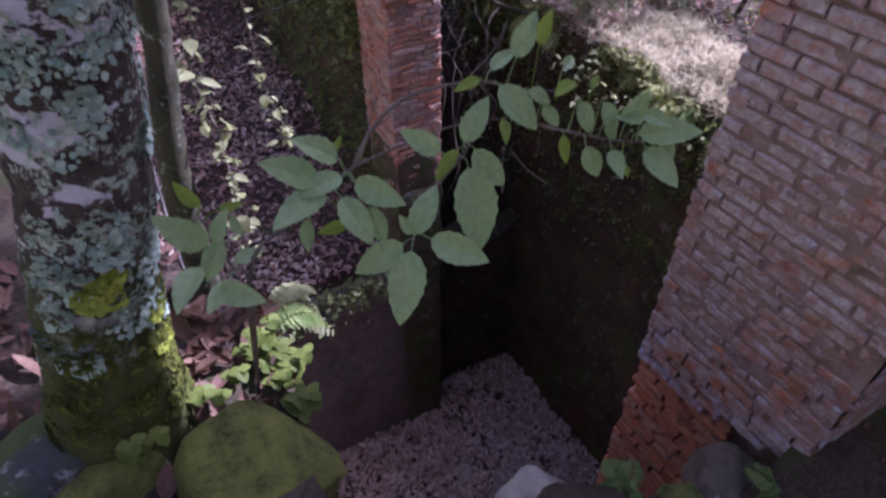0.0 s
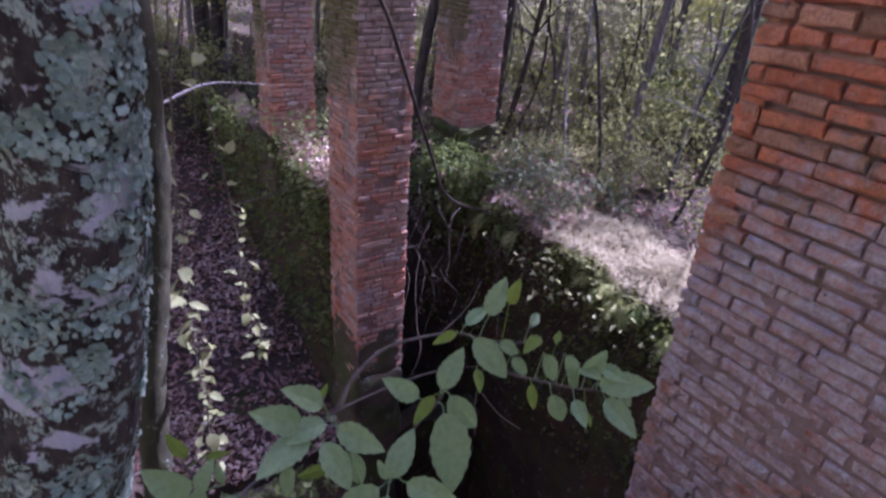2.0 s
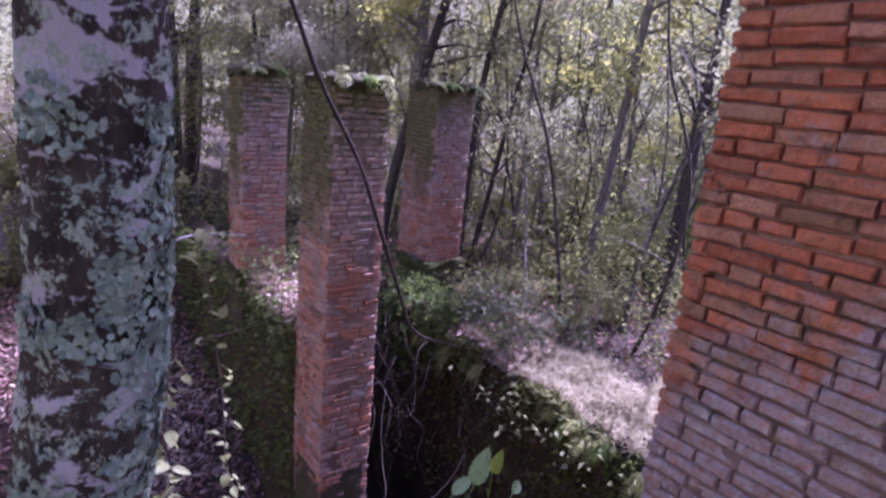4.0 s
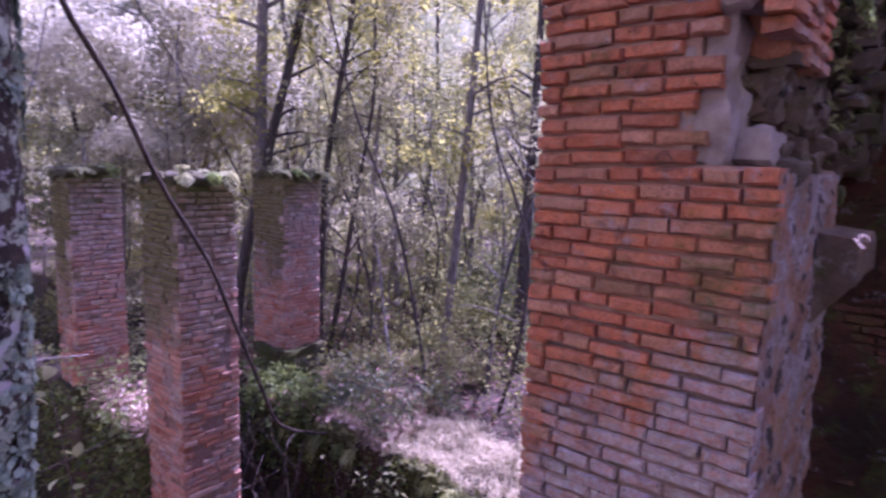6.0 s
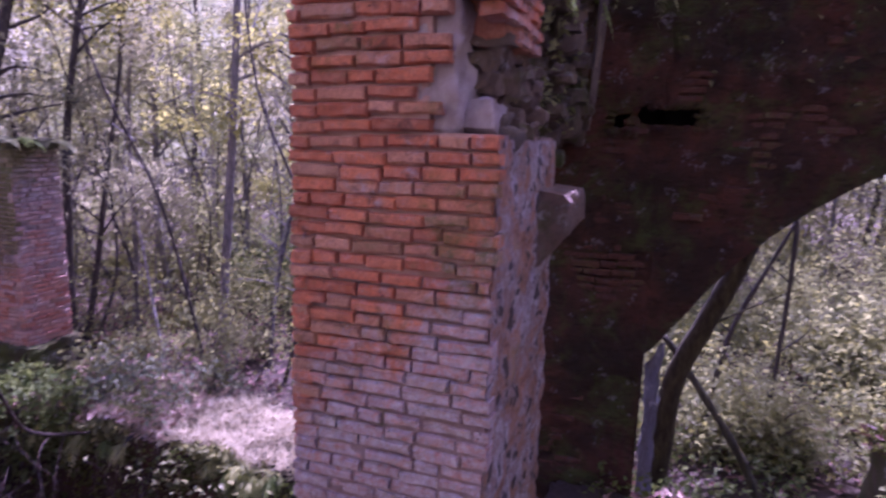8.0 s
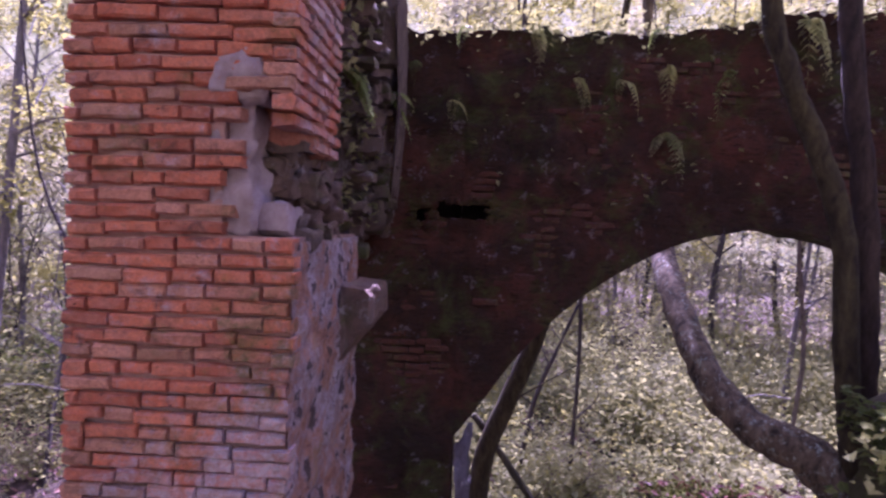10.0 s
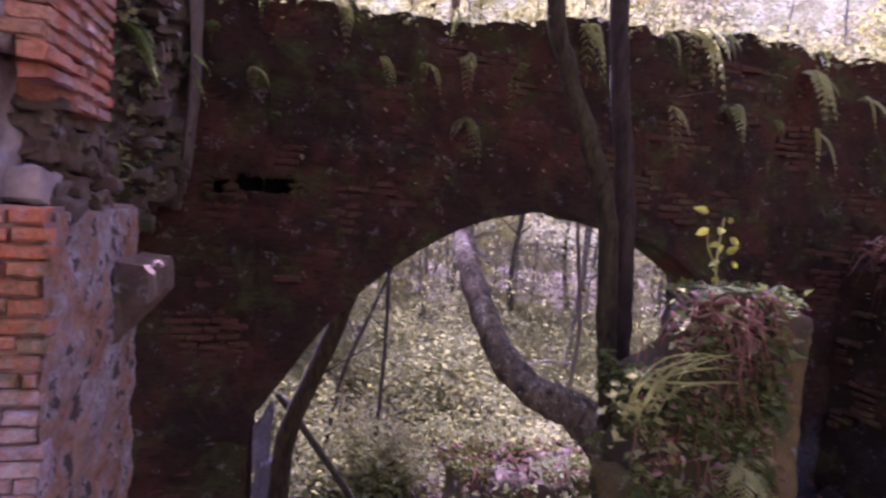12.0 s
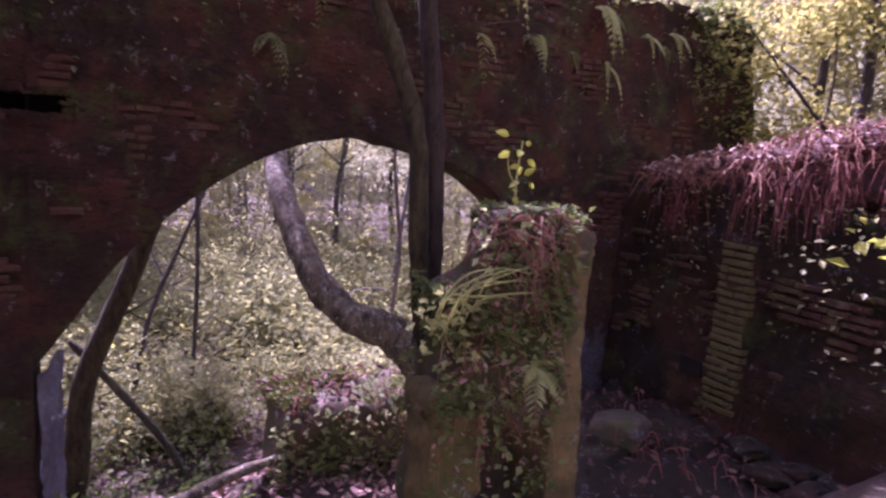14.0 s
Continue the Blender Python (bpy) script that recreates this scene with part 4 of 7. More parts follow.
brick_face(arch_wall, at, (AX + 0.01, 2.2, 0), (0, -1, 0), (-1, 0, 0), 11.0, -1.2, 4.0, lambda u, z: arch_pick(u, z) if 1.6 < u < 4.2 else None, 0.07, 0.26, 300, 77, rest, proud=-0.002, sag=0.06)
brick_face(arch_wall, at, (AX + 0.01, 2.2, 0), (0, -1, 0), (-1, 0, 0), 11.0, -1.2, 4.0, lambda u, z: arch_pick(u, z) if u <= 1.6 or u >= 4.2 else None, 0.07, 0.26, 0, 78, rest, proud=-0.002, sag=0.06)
tagged(rest.make("brickwork", M_BRICK_SHADED, arch_wall, "worn brick courses, coloured dark for shade"), kind="stuff")
# block behind the two openings, coloured as their inner shade
s = Soup()
rough_box(Vector((AX + 0.32, -0.7, 2.15)) - at, Vector((AX + 0.5, 0.3, 2.6)) - at, 0.2, 0.01, 2, 1, s=s)
s.make("beam_socket", M_VOID, arch_wall, "near-black block for the shade inside the beam sockets")
s = Soup()
rr = random.Random(52)
for k in range(34):
    u, low = rr.random(), rr.random() < 0.5
    c = Vector((AX + 0.02, HOLE[0] - 0.02 + u * (SLOT[1] - HOLE[0] + 0.04), (HOLE[2] - 0.02 if low else HOLE[3] + 0.02) - (0.04 if HOLE[1] < HOLE[0] - 0.02 + u * 0.71 else 0.0)))
    if k > 27:
        c = Vector((AX + 0.02, (HOLE[0] - 0.02, HOLE[1] + 0.03, SLOT[1] + 0.02)[k % 3], HOLE[2] + 0.07 * rr.random()))
    w = Vector((rr.uniform(0.03, 0.06), rr.uniform(0.02, 0.07), rr.uniform(0.012, 0.03)))
    rough_box(c - w - at, c + w - at, 0.04, 0.03, 9.0, k * 1.7, s=s)
s.make("socket_edge", M_ARCH, arch_wall, "broken stones round the empty beam sockets", True)
# the splayed left reveal, still rendered; daylight on it painted as pale blue
s = Soup()
sheet(s, Vector((AX + 0.02, -0.275, -1.3)) - at, (AT + 0.02, -0.14, 0), (0, 0, 1.60), 14, 40, lambda q: q + Vector((0.03 * nz(q, 4, 7), -0.012 + 0.03 * nz(q, 6, 1), 0.07 * nz(q, 5, 3))), False)
s.make("reveal_coat", M_DAYLIT_LIME, arch_wall, "lime render on the reveal, coloured pale bluish for daylight", True)
# springer strip of mossy masonry beside the pier
old_wall("wall_strip", (4.55, 0.34, 2.2), (5.0, 0.7, 4.2), M_RUBBLE, "mossy upright strip of masonry with hanging roots", 0.06, 0.10, 12, 0.1)
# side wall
side = old_wall("wall_side", (1.6, -7.6, ROOM - 0.4), (5.1, -6.35, 2.05), M_SIDE, "brick side wall, coloured dark for shade, overgrown with reddish roots", 0.09, 0.09, 14, 0.15)

# ---- plants ----
def frond(s, p, d, length, width, droop=0.5, pairs=14, seed=0):
    """A fern frond: a bent midrib with paired leaflets."""
    r = random.Random(seed)
    d = Vector(d).normalized()
    side = d.cross(Vector((0, 0, 1)))
    side = side.normalized() if side.length > 1e-3 else Vector((1, 0, 0))
    pts = []
    for i in range(pairs + 1):
        t = i / pairs
        pts.append(Vector(p) + d * length * t * (1 - 0.25 * droop * t) + Vector((0, 0, -droop * length * t * t)))
    tube(s, pts, [max(0.0006, 0.0028 * (1 - i / pairs)) * length * 3 for i in range(pairs + 1)], 4)
    for i in range(1, pairs):
        t = i / pairs
        w = width * math.sin(math.pi * (0.12 + 0.86 * t)) ** 0.8
        dd = (pts[i + 1] - pts[i - 1]).normalized()
        for k in (-1, 1):
            tip = (side * k + dd * 0.45 + Vector((0, 0, -0.25 + r.uniform(-0.15, 0.15)))).normalized()
            put(s, leaf_shape(w, w * 0.34, 0.2, 0.2, 0, 3), aim(pts[i], tip, r.uniform(-15, 15)))


def fern(p, n, length, seed, out=(-1, 0, 0), spread=1.0, mat=None, droop=0.6):
    r = random.Random(seed)
    thing = root("fern", p, r.choice(("small green fern growing from the old wall", "pale green fern with drooping fronds on the masonry")), "fern", "wall ferns")
    for i in range(n):
        s = Soup()
        d = Vector(out) + Vector((r.uniform(-1, 1), r.uniform(-1, 1), r.uniform(-0.2, 0.7))) * spread
        ln = length * r.uniform(0.7, 1.15)
        frond(s, (0, 0, 0), d, ln, ln * 0.24, droop * r.uniform(0.7, 1.4), 13, r.randrange(9999))
        s.make("frond", mat or M_FERN, thing)
    return thing


def tree_mesh(seed, height, r0, lean, crown_from, leaves, leaf_size, spread, bark, leaf_mat, label, ctrl=None):
    """A slender forest tree: tapered trunk, limbs and a loose crown."""
    r = random.Random(seed)
    thing = root("tree", (0, 0, 0), label, "tree", "forest trees")
    made = ctrl or []
    ctrl = list(made)
    ox, oy = 0.0, 0.0
    for i in range(0 if made else 6):
        t = i / 5
        ctrl.append((ox + lean[0] * t, oy + lean[1] * t, height * t - 0.3, r0 * (1 - 0.8 * t)))
        ox += r.uniform(-0.22, 0.22)
        oy += r.uniform(-0.22, 0.22)
    ts = Soup()
    stem(ts, ctrl, 16, 7, r0 * 0.15, seed)
    ls = Soup()
    limbs = []
    pts = curve_points(ctrl, 40)
    for i in range(int(5 + height * 1.4)):
        t = crown_from + (1 - crown_from) * r.random()
        b = pts[int(t * 40)]
        a = r.uniform(0, 2 * math.pi)
        ln = spread * r.uniform(0.5, 1.1) * (1.15 - 0.6 * t)
        d = Vector((math.cos(a), math.sin(a), r.uniform(-0.1, 0.8)))
        p0 = Vector(b[:3])
        p1 = p0 + d * ln * 0.5 + Vector((0, 0, 0.1 * ln))
        p2 = p0 + d * ln + Vector((r.uniform(-.3, .3), r.uniform(-.3, .3), r.uniform(-0.25, 0.3) * ln))
        stem(ts, [(*p0, b[3] * 0.45), (*p1, b[3] * 0.28), (*p2, 0.004)], 6, 4)
        limbs.append((p0, p1, p2))
    shape = BLADE
    per = leaves // len(limbs)
    for p0, p1, p2 in limbs:
        clumps = [(p1.lerp(p2, r.uniform(-0.3, 1.1)) + Vector([r.gauss(0, 0.22) for _ in range(3)])) for _ in range(6)]
        for _ in range(per):
            c = r.choice(clumps) + Vector((r.gauss(0, 0.20), r.gauss(0, 0.20), r.gauss(0, 0.13)))
            d = Vector((r.uniform(-1, 1), r.uniform(-1, 1), r.uniform(-0.9, 0.35)))
            put(ls, shape, aim(c, d, r.uniform(-60, 60), leaf_size * r.uniform(0.6, 1.3)))
    ts.make("trunk", bark, thing, smooth=True)
    ls.make("crown", leaf_mat, thing)
    return thing


def shrub_mesh(seed, size, leaves, leaf_size, mat, label):
    r = random.Random(seed)
    thing = root("shrub", (0, 0, 0), label, "shrub", "undergrowth shrubs")
    ts, ls = Soup(), Soup()
    shape = BLADE
    for i in range(9):
        a = r.uniform(0, 6.28)
        d = Vector((math.cos(a) * r.uniform(0.2, 0.9), math.sin(a) * r.uniform(0.2, 0.9), 1))
        ln = size * r.uniform(0.6, 1.1)
        p1, p2 = d * ln * 0.5, d * ln * 0.9 + Vector((d.x, d.y, -0.3)) * ln * 0.25
        stem(ts, [(0, 0, -0.15, 0.012), (*p1, 0.008), (*p2, 0.002)], 6, 4)
        for _ in range(leaves // 9):
            t = r.random() ** 0.7
            c = Vector(curve_points([(0, 0, 0), p1, p2], 8)[int(t * 8)]) + Vector([r.gauss(0, 0.12 * size) for _ in range(3)])
            put(ls, shape, aim(c, (r.uniform(-1, 1), r.uniform(-1, 1), r.uniform(-0.6, 0.5)), r.uniform(-40, 40), leaf_size * r.uniform(0.6, 1.3)))
    ts.make("branchwork", M_TWIG, thing)
    ls.make("foliage", mat, thing)
    return thing


KINDS = [
    tree_mesh(1, 11, 0.08, (0.8, 0.3), 0.28, 6000, 0.105, 2.1, M_BARK, M_CROWN, "slender grey-barked forest tree with a loose green crown"),
    tree_mesh(2, 13, 0.105, (-0.5, 0.6), 0.30, 6000, 0.11, 2.5, M_BARK_DARK, M_CROWN_Y, "dark-barked forest tree with yellow-green leaves"),
    tree_mesh(3, 9, 0.055, (0.3, -0.9), 0.16, 5600, 0.095, 1.8, M_BARK, M_CROWN, "thin young forest tree with small leaves"),
    tree_mesh(4, 12, 0.085, (-1.2, -0.4), 0.22, 6000, 0.10, 2.3, M_BARK_DARK, M_CROWN, "leaning dark forest tree with a thin crown"),
    tree_mesh(5, 7, 0.05, (0.5, 0.7), 0.10, 5200, 0.095, 1.6, M_BARK_PALE, M_CROWN_Y, "sunlit sapling with yellow-green leaves"),
    tree_mesh(6, 10, 0.07, (0.1, 0.2), 0.10, 6800, 0.095, 2.0, M_BARK, M_UNDER, "slender forest tree wrapped in dull green foliage"),
]
r = random.Random(11)
spots = []


def clear(x, y):
    if x < 7.2 and -9.5 < y < 13 and x > -3.2:
        return False
    if x < 6 and y < 3.2 and math.hypot(x, y) < 5:
        return False
    if 6 < x < 17 and -11 < y < 2.5 and r.random() < 0.93:
        return False
    # a glade on the sunny side of the wall
    gx0, gy0 = x - 6.0, y - 5.2
    run = gx0 * math.sin(radians(SUN_AZ)) + gy0 * math.cos(radians(SUN_AZ))
    off = abs(gx0 * math.cos(radians(SUN_AZ)) - gy0 * math.sin(radians(SUN_AZ)))
    return not (0 < run < 10.5 and off < 3.5)


for ring_lo, ring_hi, count, gap in ((7.0, 14, 32, 1.4), (14, 24, 70, 1.7), (24, 42, 85, 2.3)):
    tries = 0
    made = 0
    while made < count and tries < 4000:
        tries += 1
        a = r.uniform(-88, 120)
        if r.random() < 0.2:
            a = r.uniform(0, 360)
        d = r.uniform(ring_lo, ring_hi)
        x, y = 1.5 + d * math.cos(radians(a)), d * math.sin(radians(a))
        if not clear(x, y) or any(math.hypot(x - p, y - q) < gap for p, q in spots):
            continue
        spots.append((x, y))
        made += 1
        k = r.choice(KINDS)
        copy_thing(k, pose(x, y, ground_z(x, y), 0, 0, r.uniform(0, 360)) @ Matrix.Scale(r.uniform(0.75, 1.25), 4))
# unseen trees behind the viewer, added as shading canopy
for i in range(26):
    a, d = r.uniform(150, 300), r.uniform(5.5, 15)
    x, y = d * math.cos(radians(a)), d * math.sin(radians(a))
    if clear(x, y):
        copy_thing(r.choice(KINDS), pose(x, y, ground_z(x, y), 0, 0, r.uniform(0, 360)) @ Matrix.Scale(r.uniform(0.8, 1.2), 4))
for i in range(20):
    x, y = 22.5 + 8.5 * r.random(), -20 + 30 * (i + r.random()) / 20
    copy_thing(KINDS[1 if i % 3 else 4], pose(x, y, ground_z(x, y), 0, 0, r.uniform(0, 360)) @ Matrix.Scale(r.uniform(1.1, 1.5), 4))
# trees beyond the side wall, added to keep sky light off the room
for x, y in ((3.6, -9.2), (1.2, -8.8), (5.4, -10.2), (-0.6, -7.4)):
    copy_thing(KINDS[1], pose(x, y, ground_z(x, y), 0, 0, x * 77) @ Matrix.Scale(0.95, 4))
BUSH = [
    shrub_mesh(1, 0.9, 620, 0.085, M_UNDER, "leafy green undergrowth shrub on the forest floor"),
    shrub_mesh(2, 0.6, 560, 0.07, M_CROWN_Y, "low yellow-green undergrowth shrub"),
    shrub_mesh(3, 1.2, 760, 0.09, M_UNDER, "tall dull-green undergrowth shrub"),
    shrub_mesh(4, 0.7, 560, 0.075, M_LEAF_PALE, "sunlit pale green undergrowth shrub"),
]
for i in range(270):
    for _ in range(50):
        a = r.uniform(-75, 115)
        d = 6.0 + 17 * r.random() ** 1.4
        x, y = 1.5 + d * math.cos(radians(a)), d * math.sin(radians(a))
        if x > 6.9 or (y > 13 and x > -4):
            break
    near_wall = x < 11 and 1 < y < 11
    copy_thing(r.choice(BUSH), pose(x, y, ground_z(x, y), 0, 0, r.uniform(0, 360)) @ Matrix.Scale(r.uniform(0.4, 0.7) if near_wall else r.uniform(0.8, 1.5), 4))

for i in range(34):
    x, y = 8.2 + 8 * r.random() ** 1.3, r.uniform(-10, 1.5)
    copy_thing(BUSH[(0, 2, 1, 2, 0)[i % 5]], pose(x, y, ground_z(x, y), 0, 0, r.uniform(0, 360)) @ Matrix.Scale(r.uniform(0.9, 1.9), 4))


POLES = []
for k in range(4):
    rr = random.Random(90 + k)
    thing = root("thin_sapling", (0, 0, 0), "thin bare grey sapling stem in the thicket", "sapling", "bare saplings")
    s = Soup()
    x = y = 0.0
    ctrl = []
    for i in range(6):
        ctrl.append((x, y, 1.3 * i - 0.2, 0.030 - 0.0045 * i))
        x += rr.uniform(-0.35, 0.35)
        y += rr.uniform(-0.35, 0.35)
    stem(s, ctrl, 16, 5)
    s.make("stem", M_BARK_DARK if k % 2 else M_BARK, thing)
    for i in range(9):
        a, z = rr.uniform(0, 6.28), rr.uniform(1.2, 6.0)
        c = ctrl[int(z / 1.3)]
        ln = rr.uniform(0.4, 1.1)
        s = Soup()
        stem(s, [(c[0], c[1], z, 0.009), (c[0] + math.cos(a) * ln * 0.6, c[1] + math.sin(a) * ln * 0.6, z + 0.4 * ln, 0.006), (c[0] + math.cos(a) * ln, c[1] + math.sin(a) * ln, z + 0.5 * ln, 0.002)], 5, 4)
        s.make("twig", M_BARK, thing)
    POLES.append(thing)
for i in range(130):
    for _ in range(40):
        a, d = r.uniform(-40, 100), r.uniform(7.5, 20)
        x, y = 1.5 + d * math.cos(radians(a)), d * math.sin(radians(a))
        if (x > 7.4 and (y > 1.5 or r.random() < 0.05)) or (y > 13.5 and x > -4):
            break
    copy_thing(POLES[i % 4], pose(x, y, ground_z(x, y), r.uniform(-20, 20), r.uniform(-20, 20), r.uniform(0, 360)) @ Matrix.Scale(r.uniform(0.6, 1.3), 4))
for k, thing in enumerate(POLES):
    thing.matrix_basis = pose(12.5 + k, 9.0 + 2 * k, ground_z(12.5 + k, 9.0 + 2 * k))


def scatter(name, count, place, size, mat, label, category, seed, shape=None, tilt=0.7, parent=None):
    """Many loose leaves in one mesh. place(r) gives a point, or None."""
    r = random.Random(seed)
    s = Soup()
    shape = shape or BLADE
    n = 0
    for _ in range(count * 3):
        p = place(r)
        if p is None:
            continue
        d = Vector((r.uniform(-1, 1), r.uniform(-1, 1), r.uniform(-tilt, tilt)))
        put(s, shape, aim(p, d, r.uniform(-70, 70) * tilt, size * r.uniform(0.55, 1.4)))
        n += 1
        if n >= count:
            break
    return tagged(s.make(name, mat, parent), label, category, kind="stuff")


def brush(lo, hi, top):
    def place(r):
        a, d = r.uniform(-85, 120), r.uniform(lo, hi)
        x, y = 1.5 + d * math.cos(radians(a)), d * math.sin(radians(a))
        if not (x > 6.75 or y > 12.6 or y < -9.2) or x < -6:
            return None
        h = top * (0.5 + 0.9 * nz((x, y, 0), 0.45, 7.0)) * r.random() ** 0.7
        return Vector((x, y, ground_z(x, y) + max(0.02, h))) if h > 0 else None
    return place


scatter("brushwood", 44000, brush(5.2, 15, 1.9), 0.068, M_UNDER, "dense leafy brushwood on the forest floor", "undergrowth", 1)
scatter("sunny_brushwood", 18000, brush(5.2, 20, 2.4), 0.07, M_CROWN_Y, "sunlit yellowish leaves of the undergrowth", "undergrowth", 2)
scatter("tall_brushwood", 40000, brush(10, 24, 5.0), 0.095, M_UNDER, "dull green thicket between the trunks", "undergrowth", 3)
def east_thicket(r):
    x, y = r.uniform(11.5, 22), r.uniform(0.5, 9.5)
    h = (4.6 + 0.3 * (x - 11)) * (0.55 + 0.9 * nz((x, y, 0), 0.35, 27.0)) * r.random() ** 0.7
    p = Vector((x, y, ground_z(x, y) + max(0.02, h)))
    return p if h > 0 and nz(p, 0.9, 41.0) > -0.04 else None


scatter("dark_thicket", 42000, east_thicket, 0.115, M_IVY, "dense dark green thicket east of the wall", "undergrowth", 10)
scatter("grey_thicket", 9000, east_thicket, 0.10, M_THICKET, "grey-green leaves of the dense thicket", "undergrowth", 11)


def sunny_glade(r):
    x, y = 7.4 + 13 * r.random() ** 1.3, r.uniform(-13, 2.5)
    h = (0.8 + 0.28 * (x - 7.4)) * (0.55 + 0.8 * nz((x, y, 0), 0.5, 17.0)) * r.random() ** 0.8
    p = Vector((x, y, ground_z(x, y) + max(0.02, h)))
    return p if h > 0 and nz(p, 1.3, 31.0) > 0.02 else None


scatter("glade_brushwood", 13000, sunny_glade, 0.06, M_CROWN_Y, "yellow-green sunlit undergrowth behind the arch", "undergrowth", 6)
scatter("glade_dull_brushwood", 26000, sunny_glade, 0.075, M_UNDER, "dull green leaves behind the arch", "undergrowth", 8)
scatter("glade_ground_plants", 7000, lambda r: (lambda x, y: Vector((x, y, ground_z(x, y) + 0.45 * r.random() ** 1.5)) if nz((x, y, 0), 1.1, 9) > -0.15 else None)(r.uniform(5.7, 9.5), r.uniform(-6.0, 1.0)), 0.075, M_IVY, "low green plants on the ground behind the arch", "undergrowth", 9)
scatter("glade_pale_brushwood", 2600, sunny_glade, 0.06, M_LEAF_PALE, "pale sunlit leaves behind the arch", "undergrowth", 7)
scatter("far_brushwood", 60000, brush(18, 46, 10), 0.19, M_CROWN, "green thicket far off between the trunks", "undergrowth", 4)
scatter("far_pale_brushwood", 18000, brush(18, 46, 13), 0.17, M_CROWN_Y, "sunlit yellowish foliage far off between the trunks", "undergrowth", 5)
# trees that stand near the ruin
for seed, ctrl, bark, leaf in (
    (61, [(6.4, 10.0, -2.0, 0.14), (6.35, 9.9, 1.0, 0.12), (6.3, 9.7, 5.0, 0.10), (6.5, 9.6, 10.0, 0.04)], M_BARK, M_CROWN_Y),
    (62, [(5.95, 10.3, -2.0, 0.12), (6.1, 10.0, 0.5, 0.10), (6.8, 9.2, 4.9, 0.08), (7.6, 8.6, 10.0, 0.03)], M_BARK_DARK, M_CROWN),
    (63, [(7.3, 9.4, -2.0, 0.08), (7.35, 9.2, 2.0, 0.065), (7.45, 8.6, 5.0, 0.05), (7.6, 8.3, 9.0, 0.02)], M_BARK_DARK, M_CROWN_Y),
    (64, [(8.9, 7.5, -2.0, 0.09), (9.0, 7.3, 0.6, 0.08), (9.0, 6.9, 5.1, 0.06), (9.1, 6.7, 10.0, 0.02)], M_BARK, M_CROWN_Y),
    (65, [(9.4, 6.0, -2.0, 0.13), (9.8, 6.2, 1.0, 0.11), (9.9, 6.2, 3.3, 0.09), (10.4, 6.4, 9.0, 0.03)], M_BARK_DARK, M_CROWN),
    (66, [(3.5, 16.4, -4.2, 0.20), (3.5, 16.3, 0.7, 0.17), (3.45, 16.3, 4.0, 0.14), (3.7, 16.2, 9.0, 0.04)], M_BARK_DARK, M_CROWN),
    (76, [(4.0, 17.2, -4.2, 0.20), (4.1, 17.0, 1.2, 0.16), (4.3, 17.0, 4.0, 0.13), (4.6, 17.0, 9.0, 0.04)], M_BARK_DARK, M_CROWN),
):
    tree_mesh(seed, 9, ctrl[0][3], (0, 0), 0.45, 2600, 0.11, 1.8, bark, leaf, "slender forest tree rising close behind the ruined pillars", ctrl)
# out-of-view tree, added so its crown blocks sun from the trunk
tree_mesh(67, 13, 0.14, (0, 0), 0.74, 12000, 0.14, 2.2, M_BARK, M_CROWN, "unseen tree added behind the arched wall to shade the brink", [(7.7, 2.0, -2.0, 0.14), (7.7, 2.0, 3.0, 0.12), (7.6, 1.9, 9.0, 0.10), (7.5, 1.7, 14.0, 0.04)])
for seed, x, y, top in ((68, 6.2, 16.6, 6.0), (69, 4.2, 17.2, 5.4), (70, 8.6, 15.6, 5.0), (71, 3.0, 20.0, 6.5), (72, 6.9, 14.2, 5.6), (73, 8.4, 13.6, 5.2), (74, 5.4, 14.0, 5.0)):
    tree_mesh(seed, 7, 0.06, (0, 0), 0.34, 9000, 0.10, 2.2, M_BARK, M_CROWN_PALE, "pale young tree behind the ruined pillars, its leaves coloured bright for sun", [(x, y, -1.9, 0.06), (x + 0.2, y, 1.5, 0.05), (x, y - 0.2, top - 1.5, 0.035), (x + 0.2, y, top, 0.012)])
for k in KINDS + BUSH:
    x, y = (14 + KINDS.index(k) * 2.1, 26.0) if k in KINDS else (17 + BUSH.index(k), 22.0)
    k.matrix_basis = pose(x, y, ground_z(x, y))

# ---- the lichen-covered trunk ----
s = Soup()
TR = [(-0.36, 1.48, -0.25, 0.24), (-0.33, 1.47, 0.0, 0.19), (-0.24, 1.47, 0.4, 0.158), (-0.12, 1.47, 0.85, 0.148), (-0.03, 1.47, 1.4, 0.142), (0.0, 1.48, 2.0, 0.138), (0.02, 1.5, 2.8, 0.13), (0.05, 1.6, 5.0, 0.11), (0.2, 1.9, 9.0, 0.06)]
stem(s, TR, 110, 36, 0.012, 3.0)
trunk_tree = root("tree", (-0.36, 1.48, 0), "old tree trunk covered with grey-green lichen, white patches and moss", "tree")
t0 = s.make("trunk", M_TRUNK, trunk_tree, smooth=True)
t0.location = (0.36, -1.48, 0)
# limbs and crown stay out of view; they reach sunward to shade the ground
rr = random.Random(8)
limb, crown = Soup(), Soup()
